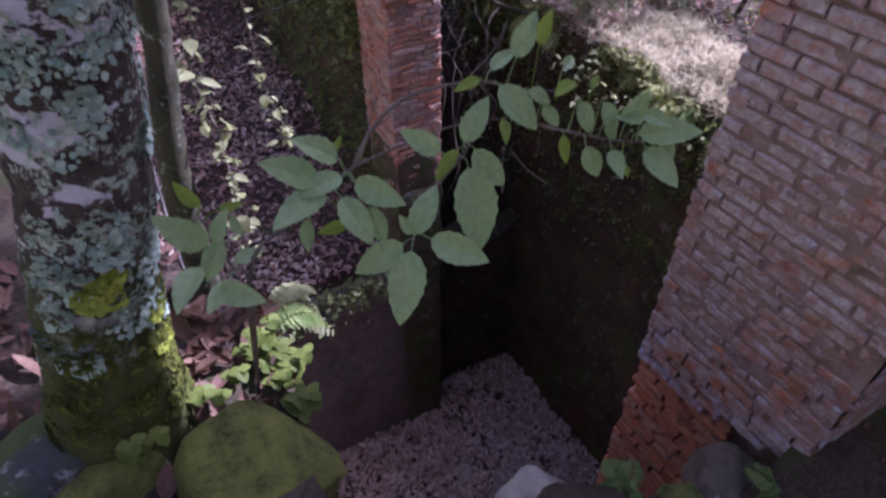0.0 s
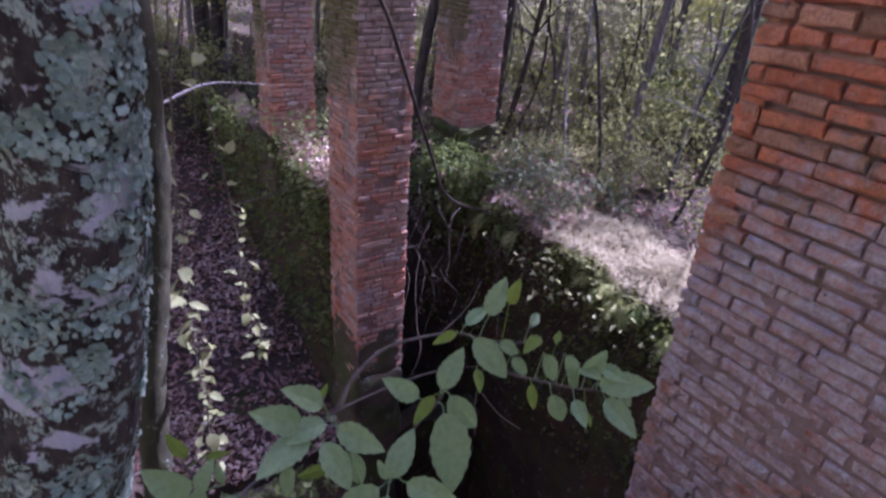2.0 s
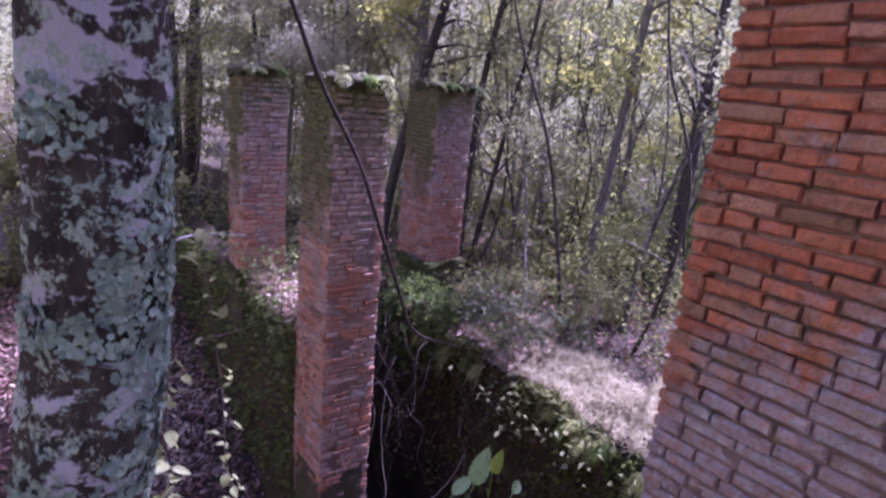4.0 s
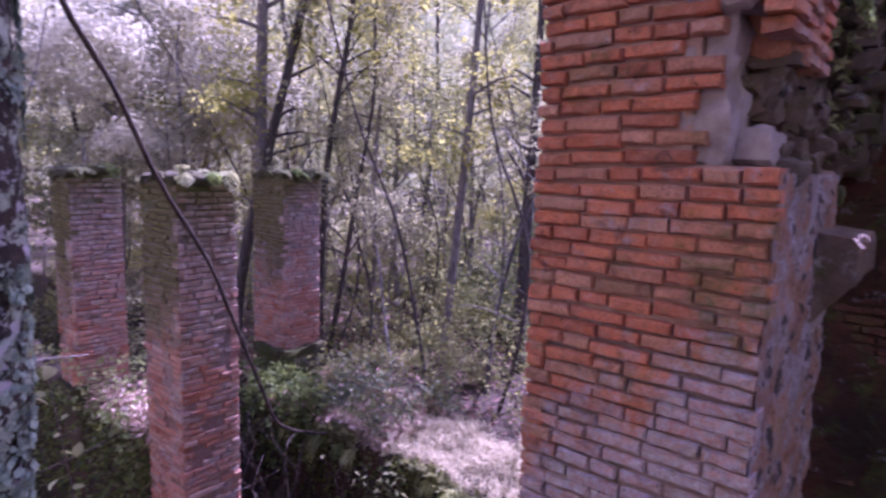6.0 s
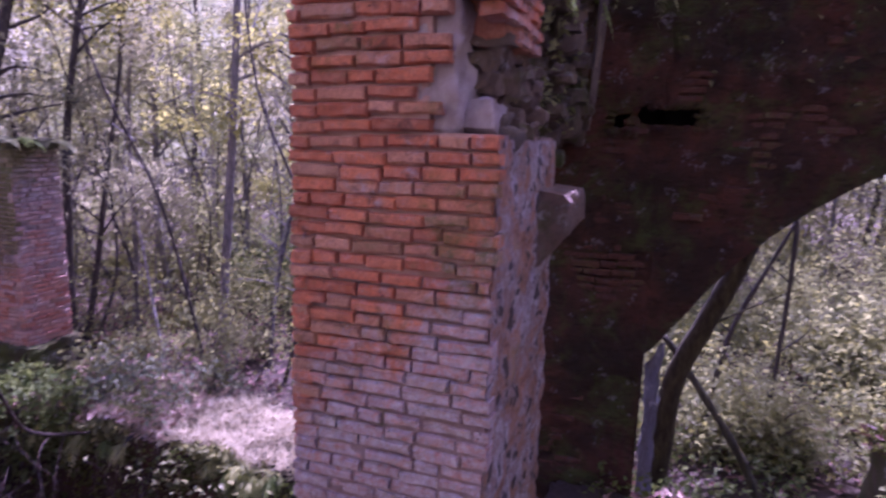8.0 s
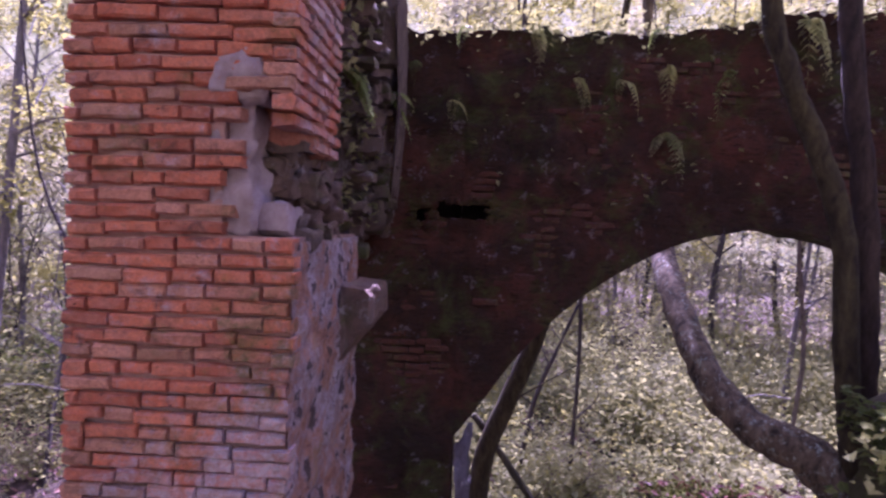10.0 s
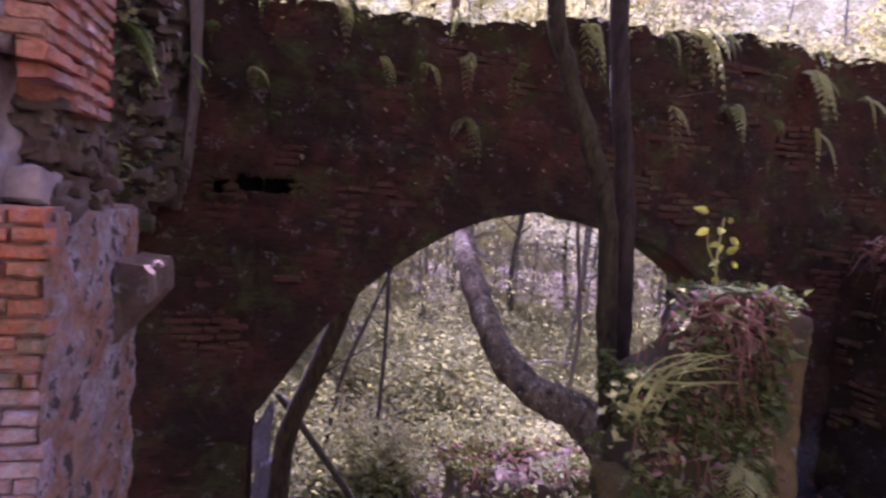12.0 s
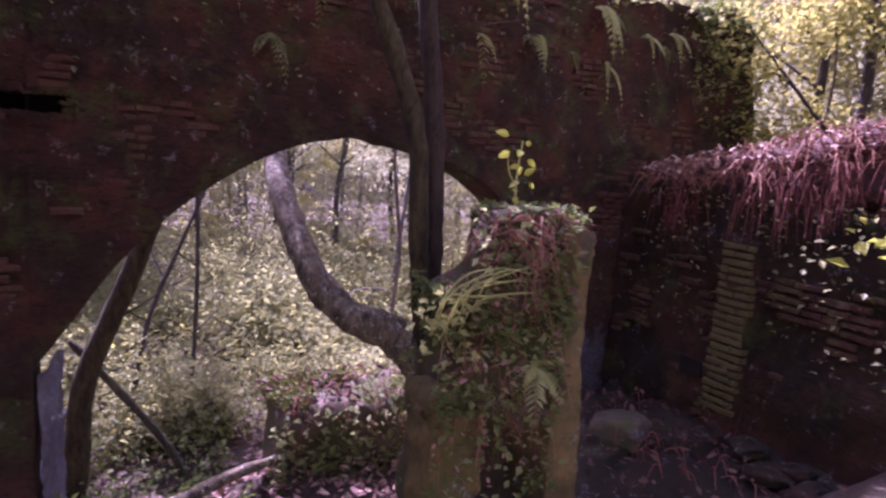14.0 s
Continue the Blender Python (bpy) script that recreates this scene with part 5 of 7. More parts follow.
for i in range(30):
    z = rr.uniform(4.4, 9.0)
    a = rr.uniform(0, 6.28) if i % 3 == 0 else rr.gauss(0.0, 0.6)
    ln = rr.uniform(1.8, 3.2) if i % 3 == 0 else rr.uniform(2.2, 4.6)
    p0 = Vector((0.5, 0.2, z))
    p1, p2 = p0 + Vector((math.cos(a), math.sin(a), 0.3)) * ln * 0.5, p0 + Vector((math.cos(a), math.sin(a), 0.25)) * ln
    stem(limb, [(*p0, 0.04), (*p1, 0.025), (*p2, 0.006)], 6, 5)
    for _ in range(560):
        c = p0.lerp(p2, rr.uniform(0.25, 1.1)) + Vector((rr.gauss(0, 0.35), rr.gauss(0, 0.35), rr.gauss(0, 0.2)))
        put(crown, BLADE, aim(c, (rr.uniform(-1, 1), rr.uniform(-1, 1), rr.uniform(-0.6, 0.3)), rr.uniform(-50, 50), rr.uniform(0.08, 0.16)))
limb.make("limbwork", M_BARK, trunk_tree)
crown.make("crown", M_CROWN, trunk_tree)
s = Soup()
stem(s, [(0.02, 2.0, -0.3, 0.06), (0.06, 2.0, 0.3, 0.052), (0.16, 1.99, 0.9, 0.045), (0.2, 2.0, 1.6, 0.04), (0.15, 2.1, 3.5, 0.035), (0.2, 2.3, 7, 0.01)], 40, 12, 0.008, 5.0)
sapling = root("sapling", (0, 0, 0), "thin mossy sapling stem beside the lichen-covered trunk", "sapling")
thin = s.make("trunk", M_TRUNK2, sapling, smooth=True)
for a, z in ((0.4, 2.9), (2.2, 3.4), (3.9, 4.0), (5.2, 4.7)):
    s = Soup()
    d = Vector((math.cos(a), math.sin(a), 0.7))
    p = Vector((0.16, 2.1, z))
    stem(s, [(*p, 0.012), (*(p + d * 0.5), 0.008), (*(p + d * 1.1), 0.002)], 8, 5)
    s.make("side_branch", M_TRUNK2, sapling)

# ---- the near brink: shrub, stones, ferns ----
def shrub_leaf(s, base, yaw, pitch, length, young):
    d = Vector((-math.sin(radians(yaw)) * math.cos(radians(pitch)), math.cos(radians(yaw)) * math.cos(radians(pitch)), math.sin(radians(pitch))))
    start = Vector(base) + d * length * 0.08
    blade = length * 1.04
    tube(s, [base, start + d * 0.01], [0.0022, 0.0014], 5)
    turn = ((yaw * 7 + length * 900) % 40) - 20
    put(s, leaf_shape(blade, blade * (0.40 if young else 0.50), 0.34, 0.16, 0.05, 13), aim(start, d, turn, 1.0, (-0.35, -0.6, 0.75)))


shrub = root("leafy_shrub", (0.07, 1.35, 0.05), "leafy green shrub with broad serrated leaves at the pit's brink", "shrub")
TWIGS = (
    ([(0.05, 1.36, -0.22), (0.11, 1.08, 0.59), (0.23, 1.13, 0.65), (0.33, 1.16, 0.69), (0.41, 1.17, 0.72), (0.55, 1.16, 0.75), (0.69, 1.13, 0.78), (0.82, 1.08, 0.79)],
     [(0.39, 1.16, 0.76, 87, 44, 12, 0), (0.33, 1.15, 0.73, 94, 40, 14, 0), (0.39, 1.14, 0.73, 98, 3, 12, 0), (0.34, 1.13, 0.71, 112, 4, 15, 0), (0.40, 1.13, 0.72, -149, -8, 13, 0), (0.36, 1.12, 0.70, -164, -37, 13, 0), (0.42, 1.09, 0.67, -159, -68, 11, 0), (0.37, 1.08, 0.64, 76, -14, 8, 1), (0.28, 1.11, 0.67, 132, -58, 8, 0), (0.79, 1.07, 0.80, 153, -11, 7, 1), (0.38, 1.17, 0.78, -75, 55, 4, 1)]),
    ([(0.82, 1.08, 0.79), (0.92, 1.01, 0.76), (1.03, 0.93, 0.74), (1.11, 0.87, 0.74)],
     [(1.06, 0.89, 0.77, -141, 17, 14, 0), (1.07, 0.86, 0.75, 178, -16, 12, 0), (1.04, 0.91, 0.79, -170, 67, 10, 0), (1.00, 0.90, 0.74, 160, -13, 8, 0), (0.95, 0.94, 0.75, -139, -63, 10, 0), (1.00, 0.94, 0.79, -118, -47, 6, 0), (1.01, 0.97, 0.84, -149, -59, 10, 0), (0.96, 1.00, 0.84, -146, -60, 9, 0), (1.08, 0.90, 0.82, -177, 7, 8, 0), (1.02, 0.87, 0.71, 154, -1, 5, 1), (0.91, 0.98, 0.77, 162, -57, 7, 1), (0.88, 1.04, 0.83, -136, -48, 7, 0), (0.99, 0.99, 0.86, -52, 23, 5, 1), (1.10, 0.85, 0.77, -122, -43, 8, 0), (1.03, 0.93, 0.81, 174, 22, 8, 0)]),
    ([(0.43, 1.17, 0.72), (0.49, 1.20, 0.79), (0.58, 1.21, 0.84), (0.67, 1.19, 0.86), (0.77, 1.15, 0.87), (0.84, 1.11, 0.85), (0.95, 1.05, 0.84)],
     [(0.79, 1.11, 0.88, -146, -40, 14, 0), (0.78, 1.13, 0.90, -90, 33, 8, 0), (0.84, 1.11, 0.92, -81, 64, 11, 0), (0.90, 1.10, 0.95, 172, 71, 9, 1), (0.76, 1.13, 0.89, 91, -8, 7, 1), (0.96, 1.02, 0.88, 114, 7, 9, 1), (0.94, 1.05, 0.90, -66, 12, 6, 0), (0.85, 1.07, 0.86, -105, -28, 8, 0)]),
    ([(0.73, 1.12, 0.77), (0.69, 1.09, 0.72), (0.62, 1.08, 0.67), (0.56, 1.06, 0.62), (0.51, 1.03, 0.56)],
     [(0.49, 1.00, 0.57, 139, -40, 18, 0), (0.53, 1.00, 0.58, -141, -11, 15, 0), (0.48, 1.01, 0.58, 81, -25, 14, 0), (0.50, 1.01, 0.58, -61, 45, 13, 0), (0.68, 1.06, 0.72, 173, -60, 22, 0), (0.70, 1.07, 0.75, -137, -51, 13, 0), (0.68, 1.08, 0.75, -76, 53, 12, 0), (0.63, 1.09, 0.74, 67, 36, 11, 0), (0.67, 1.08, 0.75, 102, -35, 9, 1), (0.50, 1.01, 0.59, 57, 62, 6, 0)]),
    ([(0.05, 1.36, -0.22), (0.10, 1.06, 0.57), (0.08, 1.10, 0.61), (0.07, 1.14, 0.67), (0.05, 1.18, 0.72)],
     [(0.05, 1.11, 0.68, 95, 55, 13, 0), (0.06, 1.11, 0.68, -77, 62, 8, 0), (0.08, 1.12, 0.69, 120, -47, 10, 0), (0.02, 1.09, 0.66, 143, 2, 12, 0), (0.03, 1.06, 0.61, -142, 0, 11, 0), (0.08, 1.08, 0.64, -82, 3, 7, 0), (0.06, 1.16, 0.75, 101, 66, 8, 1), (0.12, 1.11, 0.68, 23, 66, 5, 0), (0.09, 1.15, 0.74, -105, 7, 5, 1), (0.06, 1.06, 0.61, 135, -1, 8, 0)]),
)
off = Vector((0.07, 1.35, 0.05))
for line, blades in TWIGS:
    s = Soup()
    n = len(line) - 1
    ctrl = [(*(Vector(p) - off), 0.0062 - 0.0042 * i / n) for i, p in enumerate(line)]
    stem(s, ctrl, 30, 7, 0.0012, 2.0)
    twig = s.make("twig", M_TWIG, shrub, smooth=True)
    pts = curve_points([p[:3] for p in ctrl], 100)
    for x, y, z, yaw, pitch, ln, young in blades:
        s = Soup()
        base = Vector((x, y, z)) - off
        near = min((Vector(p) for p in pts), key=lambda p: (p - base).length)
        tube(s, [near, near.lerp(base, 0.6) + Vector((0, 0, 0.004)), base], [0.0022, 0.0018, 0.0016], 5)
        shrub_leaf(s, base, yaw, pitch, ln / 100, young)
        s.make("leaf", M_LEAF_YOUNG if young else M_LEAF, twig)
# bare twigs of the same shrub
for ctrl in ([(0.42, 1.18, 0.70), (0.46, 1.19, 0.75), (0.51, 1.23, 0.82), (0.55, 1.25, 0.87)], [(0.42, 1.18, 0.71), (0.48, 1.21, 0.77), (0.56, 1.21, 0.81)], [(0.83, 1.09, 0.78), (0.79, 1.06, 0.70), (0.76, 1.01, 0.62)], [(0.81, 1.06, 0.71), (0.84, 1.01, 0.66), (0.88, 0.96, 0.63)], [(0.74, 1.18, 0.86), (0.82, 1.18, 0.92), (0.87, 1.19, 0.99)]):
    s = Soup()
    stem(s, [(*(Vector(p) - off), 0.0026 - 0.0006 * i) for i, p in enumerate(ctrl)], 14, 5)
    s.make("bare_twig", M_TWIG, shrub)


def stone(at, size, mat, label, seed, amp=0.12, shape=None):
    bm = bmesh.new()
    bmesh.ops.create_icosphere(bm, subdivisions=4, radius=1)
    for v in bm.verts:
        q = v.co.copy()
        flat = Vector([max(-0.72, min(0.72, c)) for c in q])
        q = q.lerp(flat, 0.75)
        if shape:
            q = shape(q)
        q = q * (1 + amp * nz(q, 1.6, seed) + 0.3 * amp * nz(q, 7, seed))
        v.co = Vector((q.x * size[0], q.y * size[1], q.z * size[2]))
    ob = part("stone", bm, mat, None, "", True)
    ob.matrix_basis = at
    return tagged(ob, label, "stone", "stones on the brink")


stone(pose(-0.06, 1.08, -0.235, 16, -4, 18), (0.245, 0.27, 0.20), M_MOSS, "wedge-shaped stone thickly covered with green moss", 4, 0.10, lambda q: Vector((q.x * (1.1 - 0.35 * q.z - 0.25 * q.y), q.y, q.z * (1 + 0.2 * q.y))))
stone(pose(-0.58, 1.42, -0.185, -8, 4, 26), (0.29, 0.19, 0.12), M_SLATE, "flat grey stone with mossy edges lying beside the trunk", 9, 0.10)
stone(pose(-0.56, 1.235, -0.245, -14, -6, 22), (0.36, 0.15, 0.14), M_MOSS, "low stone carpeted with moss", 12, 0.12)
stone(pose(1.95, 0.55, -1.38, 10, 0, 40), (0.22, 0.2, 0.16), M_RUBBLE, "dark broken stone at the foot of the pier", 15, 0.2)
stone(pose(2.15, 0.22, -1.28, 10, 0, 10), (0.25, 0.2, 0.18), M_MOSSWALL, "mossy broken stone at the foot of the pier", 16, 0.2)
stone(pose(1.62, 0.52, -1.30, 0, 12, 70), (0.16, 0.14, 0.10), M_MOSS, "small mossy stone on the bank", 17, 0.2)
stone(pose(2.45, 0.0, -1.12, 0, 12, 70), (0.24, 0.2, 0.16), M_RUBBLE, "rough rubble stone beside the pier", 18, 0.2)

stone(pose(0.70, 0.60, -0.42, 0, 12, 20), (0.17, 0.17, 0.12), M_PALESTONE, "pale weathered stone at the brink of the pit", 19, 0.15)

# foliose lichen on the trunk
def on_trunk(z, a, lift=0.0):
    pts = TRUNK_LINE
    i = min(range(len(pts)), key=lambda k: abs(pts[k][2] - z))
    p = pts[i]
    n = Vector((math.cos(a), math.sin(a), 0))
    return Vector((p[0], p[1], z)) + n * (p[3] + 0.004 + lift), n


TRUNK_LINE = curve_points(TR, 400)
rr = random.Random(5)


def flakes(count, zlo, zhi, alo, ahi, size, clump, seed):
    """Small ruffled lobes lying on the bark, in colonies."""
    rr = random.Random(seed)
    s = Soup()
    made = 0
    while made < count:
        zc, ac = rr.uniform(zlo, zhi), rr.uniform(alo, ahi)
        rad = clump * rr.uniform(0.5, 1.5)
        for _ in range(int(60 * rr.uniform(0.5, 1.6))):
            q = math.sqrt(rr.random()) * rad
            t = rr.uniform(0, 6.28)
            z, a = zc + q * math.sin(t) * 0.9, ac + q * math.cos(t) / 0.15
            p, n = on_trunk(z, a)
            up = Vector((0, 0, 1)).cross(n)
            d = (Vector((0, 0, math.sin(t))) + up * math.cos(t) + n * rr.uniform(0.05, 0.5)).normalized()
            w = size * rr.uniform(0.5, 1.3)
            m = aim(p, d, rr.uniform(-12, 12), 1.0, n)
            k = 5
            vs = [(0, 0, 0)] + [(w * 0.55 * math.sin(b) * rr.uniform(0.8, 1.2), w * (0.55 - 0.5 * math.cos(b)) * rr.uniform(0.85, 1.15), 0.25 * w * rr.uniform(-0.2, 1.0)) for b in [0.7 + 4.9 * i / k for i in range(k + 1)]]
            put(s, (vs, [(0, i + 1, i + 2) for i in range(k)]), m)
            made += 1
    return s


M_LICHEN = leaf_material("grey_lichen", (0.24, 0.32, 0.28), (0.46, 0.52, 0.44), (0.3, 0.36, 0.3), 0.1, True, 0.9)
M_LICHEN_Y = leaf_material("yellow_lichen", (0.16, 0.19, 0.025), (0.44, 0.46, 0.08), (0.3, 0.32, 0.05), 0.15, True, 0.9)
M_MOSS_TUFT = leaf_material("moss_tuft", (0.045, 0.05, 0.012), (0.15, 0.16, 0.03), (0.15, 0.16, 0.03), 0.15, True, 0.9)
loc = Vector((0.36, -1.48, 0))
for args, mat, lab in (((5200, 0.25, 2.9, -2.9, 0.3, 0.016, 0.055, 1), M_LICHEN, "grey-green leafy lichen"), ((320, 0.43, 0.52, -1.80, -1.35, 0.021, 0.026, 2), M_LICHEN_Y, "tuft of yellow-green lichen"), ((120, 0.15, 0.35, -0.9, -0.4, 0.022, 0.025, 3), M_LICHEN_Y, "tuft of yellow-green lichen"), ((2600, -0.12, 0.36, -3.0, 0.4, 0.013, 0.05, 4), M_MOSS_TUFT, "short tufts of olive moss")):
    ob = tagged(flakes(*args).make("lichen", mat, trunk_tree, lab), kind="stuff")
    ob.location = loc

# fallen leaves
DRY = leaf_shape(1.0, 0.5, 0.5, -0.25, 0.0, 4)


def over(x0, x1, y0, y1, keep=None, lift=0.02):
    def place(r):
        x, y = r.uniform(x0, x1), r.uniform(y0, y1)
        if keep and not keep(x, y):
            return None
        return Vector((x, y, ground_z(x, y) + r.uniform(0.0, lift)))
    return place


scatter("near_leaves", 520, over(-1.6, 0.3, 0.6, 2.6, lambda x, y: brink(x, y) < 0.02 and math.hypot(x + 0.03, y - 1.06) > 0.27 and math.hypot(x + 0.62, y - 1.3) > 0.27, 0.03), 0.085, M_NEARLEAF, "brown fallen leaves on the brink of the pit", "fallen leaves", 21, DRY, 0.35)
scatter("bank_leaves", 700, over(0.3, 5.0, -5.5, 0.7, lambda x, y: brink(x, y) < 0.02, 0.03), 0.085, M_NEARLEAF, "brown fallen leaves on the bank", "fallen leaves", 22, DRY, 0.35)
scatter("terrace_leaves", 11000, over(-3.0, 2.65, 6.0, 13.5, None, 0.05), 0.095, M_DEADLEAF, "purplish-brown fallen leaves covering the terrace", "fallen leaves", 23, DRY, 0.35)
scatter("pit_leaves", 10000, over(0.3, 5.1, 0.9, 9.0, lambda x, y: ground_z(x, y) < FLOOR + 0.3, 0.05), 0.12, M_PITLEAF, "fallen leaves on the floor of the pit", "fallen leaves", 24, DRY, 0.35)
scatter("faded_pit_leaves", 7000, over(0.3, 5.1, 0.9, 8.0, lambda x, y: ground_z(x, y) < FLOOR + 0.3 and nz((x, y, 0), 1.3, 3) > -0.12, 0.09), 0.13, M_PITLEAF, "faded pale leaves on the floor of the pit, coloured bright for sun", "fallen leaves", 26, DRY, 0.35)
scatter("faded_terrace_leaves", 4200, over(-2.5, 2.65, 6.0, 11, lambda x, y: nz((x, y, 0), 0.7, 5) > 0.0, 0.06), 0.085, M_PITLEAF, "faded pale leaves on the terrace, coloured bright for sun", "fallen leaves", 27, DRY, 0.35)
scatter("forest_leaves", 5000, over(5.8, 14, -8, 12, None, 0.05), 0.12, M_DEADLEAF, "dry leaves on the forest floor", "fallen leaves", 25, DRY, 0.4)
# large curled leaves
M_CURL = leaf_material("curled_leaf", (0.06, 0.03, 0.022), (0.21, 0.125, 0.09), (0.3, 0.12, 0.06), 0.12, False, 0.6)
rr = random.Random(83)
made = 0
while made < 70:
    x, y = (rr.uniform(-0.22, 0.16), rr.uniform(1.28, 1.85)) if made < 40 else (rr.uniform(-1.2, -0.5), rr.uniform(1.35, 2.3))
    if brink(x, y) > 0.0 or math.hypot(x + 0.03, y - 1.06) < 0.26 or math.hypot(x + 0.34, y - 1.48) < 0.2:
        continue
    made += 1
    ln = rr.uniform(0.07, 0.14)
    s = Soup()
    put(s, leaf_shape(ln, ln * rr.uniform(0.4, 0.6), rr.uniform(0.3, 1.1), rr.uniform(-0.6, 0.2), 0.05, 9), pose(0, 0, 0, rr.uniform(-5, 30), rr.uniform(-45, 45), rr.uniform(0, 360)))
    ob = s.make("dry_leaf", M_CURL, smooth=True)
    ob.location = (x, y, ground_z(x, y) + rr.uniform(0.015, 0.05))
    tagged(ob, "large curled brown fallen leaf on the ground", "leaf", "large fallen leaves")


# clover cascade and small ferns at the brink
def clover(p, n, seed, spread, drop):
    r = random.Random(seed)
    thing = root("clover_plant", p, "bright green round-leaved plant hanging over the brink", "plant", "small plants on the brink")
    for i in range(n):
        s = Soup()
        t = i / max(1, n - 1)
        c = Vector((r.gauss(0, spread), r.gauss(0, spread), -drop * t + r.gauss(0, 0.015)))
        stem(s, [(c.x * 0.5, c.y * 0.5, c.z - 0.05, 0.0014), (*c, 0.001)], 3, 4)
        for k in range(3):
            a = 2.09 * k + r.random()
            d = Vector((math.cos(a), math.sin(a), r.uniform(-0.2, 0.35)))
            put(s, leaf_shape(0.042 * r.uniform(0.8, 1.25), 0.042, 0.12, 0.15, 0, 5), aim(c, d, r.uniform(-15, 15)))
        s.make("trefoil", M_CLOVER, thing)
    return thing


clover((0.13, 1.50, -0.10), 16, 1, 0.035, 0.10)
clover((0.16, 1.40, -0.14), 16, 2, 0.035, 0.10)
clover((0.17, 1.28, -0.19), 14, 3, 0.03, 0.08)
clover((-0.315, 1.235, -0.055), 8, 4, 0.035, 0.01)
clover((-0.08, 1.42, -0.12), 7, 5, 0.04, 0.02)
fern((0.20, 1.62, -0.22), 6, 0.30, 1, (0.7, 0.2, 0.3), 0.7)
fern((0.22, 1.80, -0.30), 5, 0.34, 2, (0.8, 0.3, 0.2), 0.7, M_LEAF_PALE)
fern((1.40, 0.70, -1.25), 6, 0.30, 3, (0.1, 0.5, 0.5), 0.8)
fern((2.02, 0.30, -1.2), 4, 0.3, 4, (-0.6, 0.2, 0.6), 0.7)


# pale vine beside the sapling
def vine(name, ctrl, n, size, mat, label, seed, rad=0.003):
    r = random.Random(seed)
    at = Vector(ctrl[0])
    thing = root(name, at, label, "vine", "hanging vines")
    s = Soup()
    stem(s, [(*(Vector(p) - at), rad) for p in ctrl], 24, 5)
    s.make("stem", M_TWIG, thing)
    pts = curve_points([tuple(Vector(p) - at) for p in ctrl], 200)
    for i in range(n):
        s = Soup()
        d = Vector((r.uniform(-1, 1), r.uniform(-1, 0.6), r.uniform(-0.5, 0.35)))
        p = Vector(pts[int(200 * (i + r.random()) / (n + 1))])
        q = p + Vector((r.gauss(0, 0.4), r.gauss(0, 0.4), r.gauss(0, 0.3))) * size
        tube(s, [p, q], [0.0008, 0.0006], 3)
        put(s, leaf_shape(size, size * r.uniform(0.4, 0.75), 0.2, 0.3, 0, 5), aim(q, d, r.uniform(-50, 50), r.choice((0.5, 0.7, 0.9, 1.1, 1.4))))
        s.make("leaf", mat, thing)
    return thing


vine("vine", [(0.34, 2.25, 1.7), (0.27, 2.15, 1.1), (0.22, 2.07, 0.66), (0.24, 1.98, 0.43), (0.22, 1.88, 0.2), (0.2, 1.9, -0.1)], 80, 0.052, M_LEAF_PALE, "hanging vine with small pale sunlit leaves", 3)
vine("vine", [(0.40, 2.25, 1.4), (0.46, 2.2, 0.8), (0.47, 2.18, 0.46), (0.52, 2.18, 0.25), (0.50, 2.2, 0.18)], 40, 0.05, M_LEAF_PALE, "hanging vine with small pale sunlit leaves", 4)
vine("vine", [(0.30, 2.6, 1.5), (0.33, 2.55, 0.7), (0.30, 2.5, 0.1), (0.33, 2.5, -0.5)], 20, 0.06, M_UNDER, "hanging vine with dull green leaves", 5)
for ctrl, rad in (([(1.35, 5.3, 3.9), (1.6, 5.4, 3.33), (1.96, 5.4, 2.7), (2.32, 5.42, 1.93), (2.79, 5.45, 1.15), (3.12, 5.5, 0.4), (3.6, 5.75, -0.5), (4.05, 6.0, -1.15), (5.1, 6.3, -1.7)], 0.026), ([(0.9, 6.9, -1.5), (1.5, 7.0, -1.25), (2.1, 7.1, -1.2), (2.7, 7.0, -1.0)], 0.009)):
    s = Soup()
    stem(s, [(*p, rad * (1 - 0.04 * i)) for i, p in enumerate(ctrl)], 40, 7, 0.006, 2.0)
    tagged(s.make("liana", M_BARK_BLACK, smooth=True), "dark bare liana hanging across the brick pillars", "liana", "lianas")

s = Soup()
stem(s, [(0.45, 3.9, 0.82, 0.010), (0.80, 4.0, 0.92, 0.009), (1.16, 4.0, 0.90, 0.005)], 14, 6, 0.003, 4.0)
stem(s, [(0.45, 3.9, 0.82, 0.010), (0.20, 3.8, 0.40, 0.012), (0.0, 3.7, -0.6, 0.014), (-0.1, 3.6, -3.0, 0.02), (-0.1, 3.6, FLOOR, 0.03)], 24, 6, 0.003, 4.0)
tagged(s.make("bare_sapling", M_BARK, smooth=True), "thin pale bare sapling bending over the pit", "sapling")

# ---- on the pit walls ----
def top_edge(r):
    y = r.uniform(2.7, 8.6)
    return Vector((5.10 + r.uniform(-0.12, 0.1), y, -1.62 + 0.18 * nz((5.2, y, 0), 1.3, 3) - 1.5 * r.random() ** 2.4 * (0.5 + 0.8 * nz((y, 0, 0), 1.1, 6))))


def ledge_top(x0, x1, y0, y1, lift):
    def place(r):
        x, y = r.uniform(x0, x1), r.uniform(y0, y1)
        return Vector((x, y, -1.66 + 0.22 * nz((x, y, 0), 1.3, 3) + lift * r.random()))
    return place


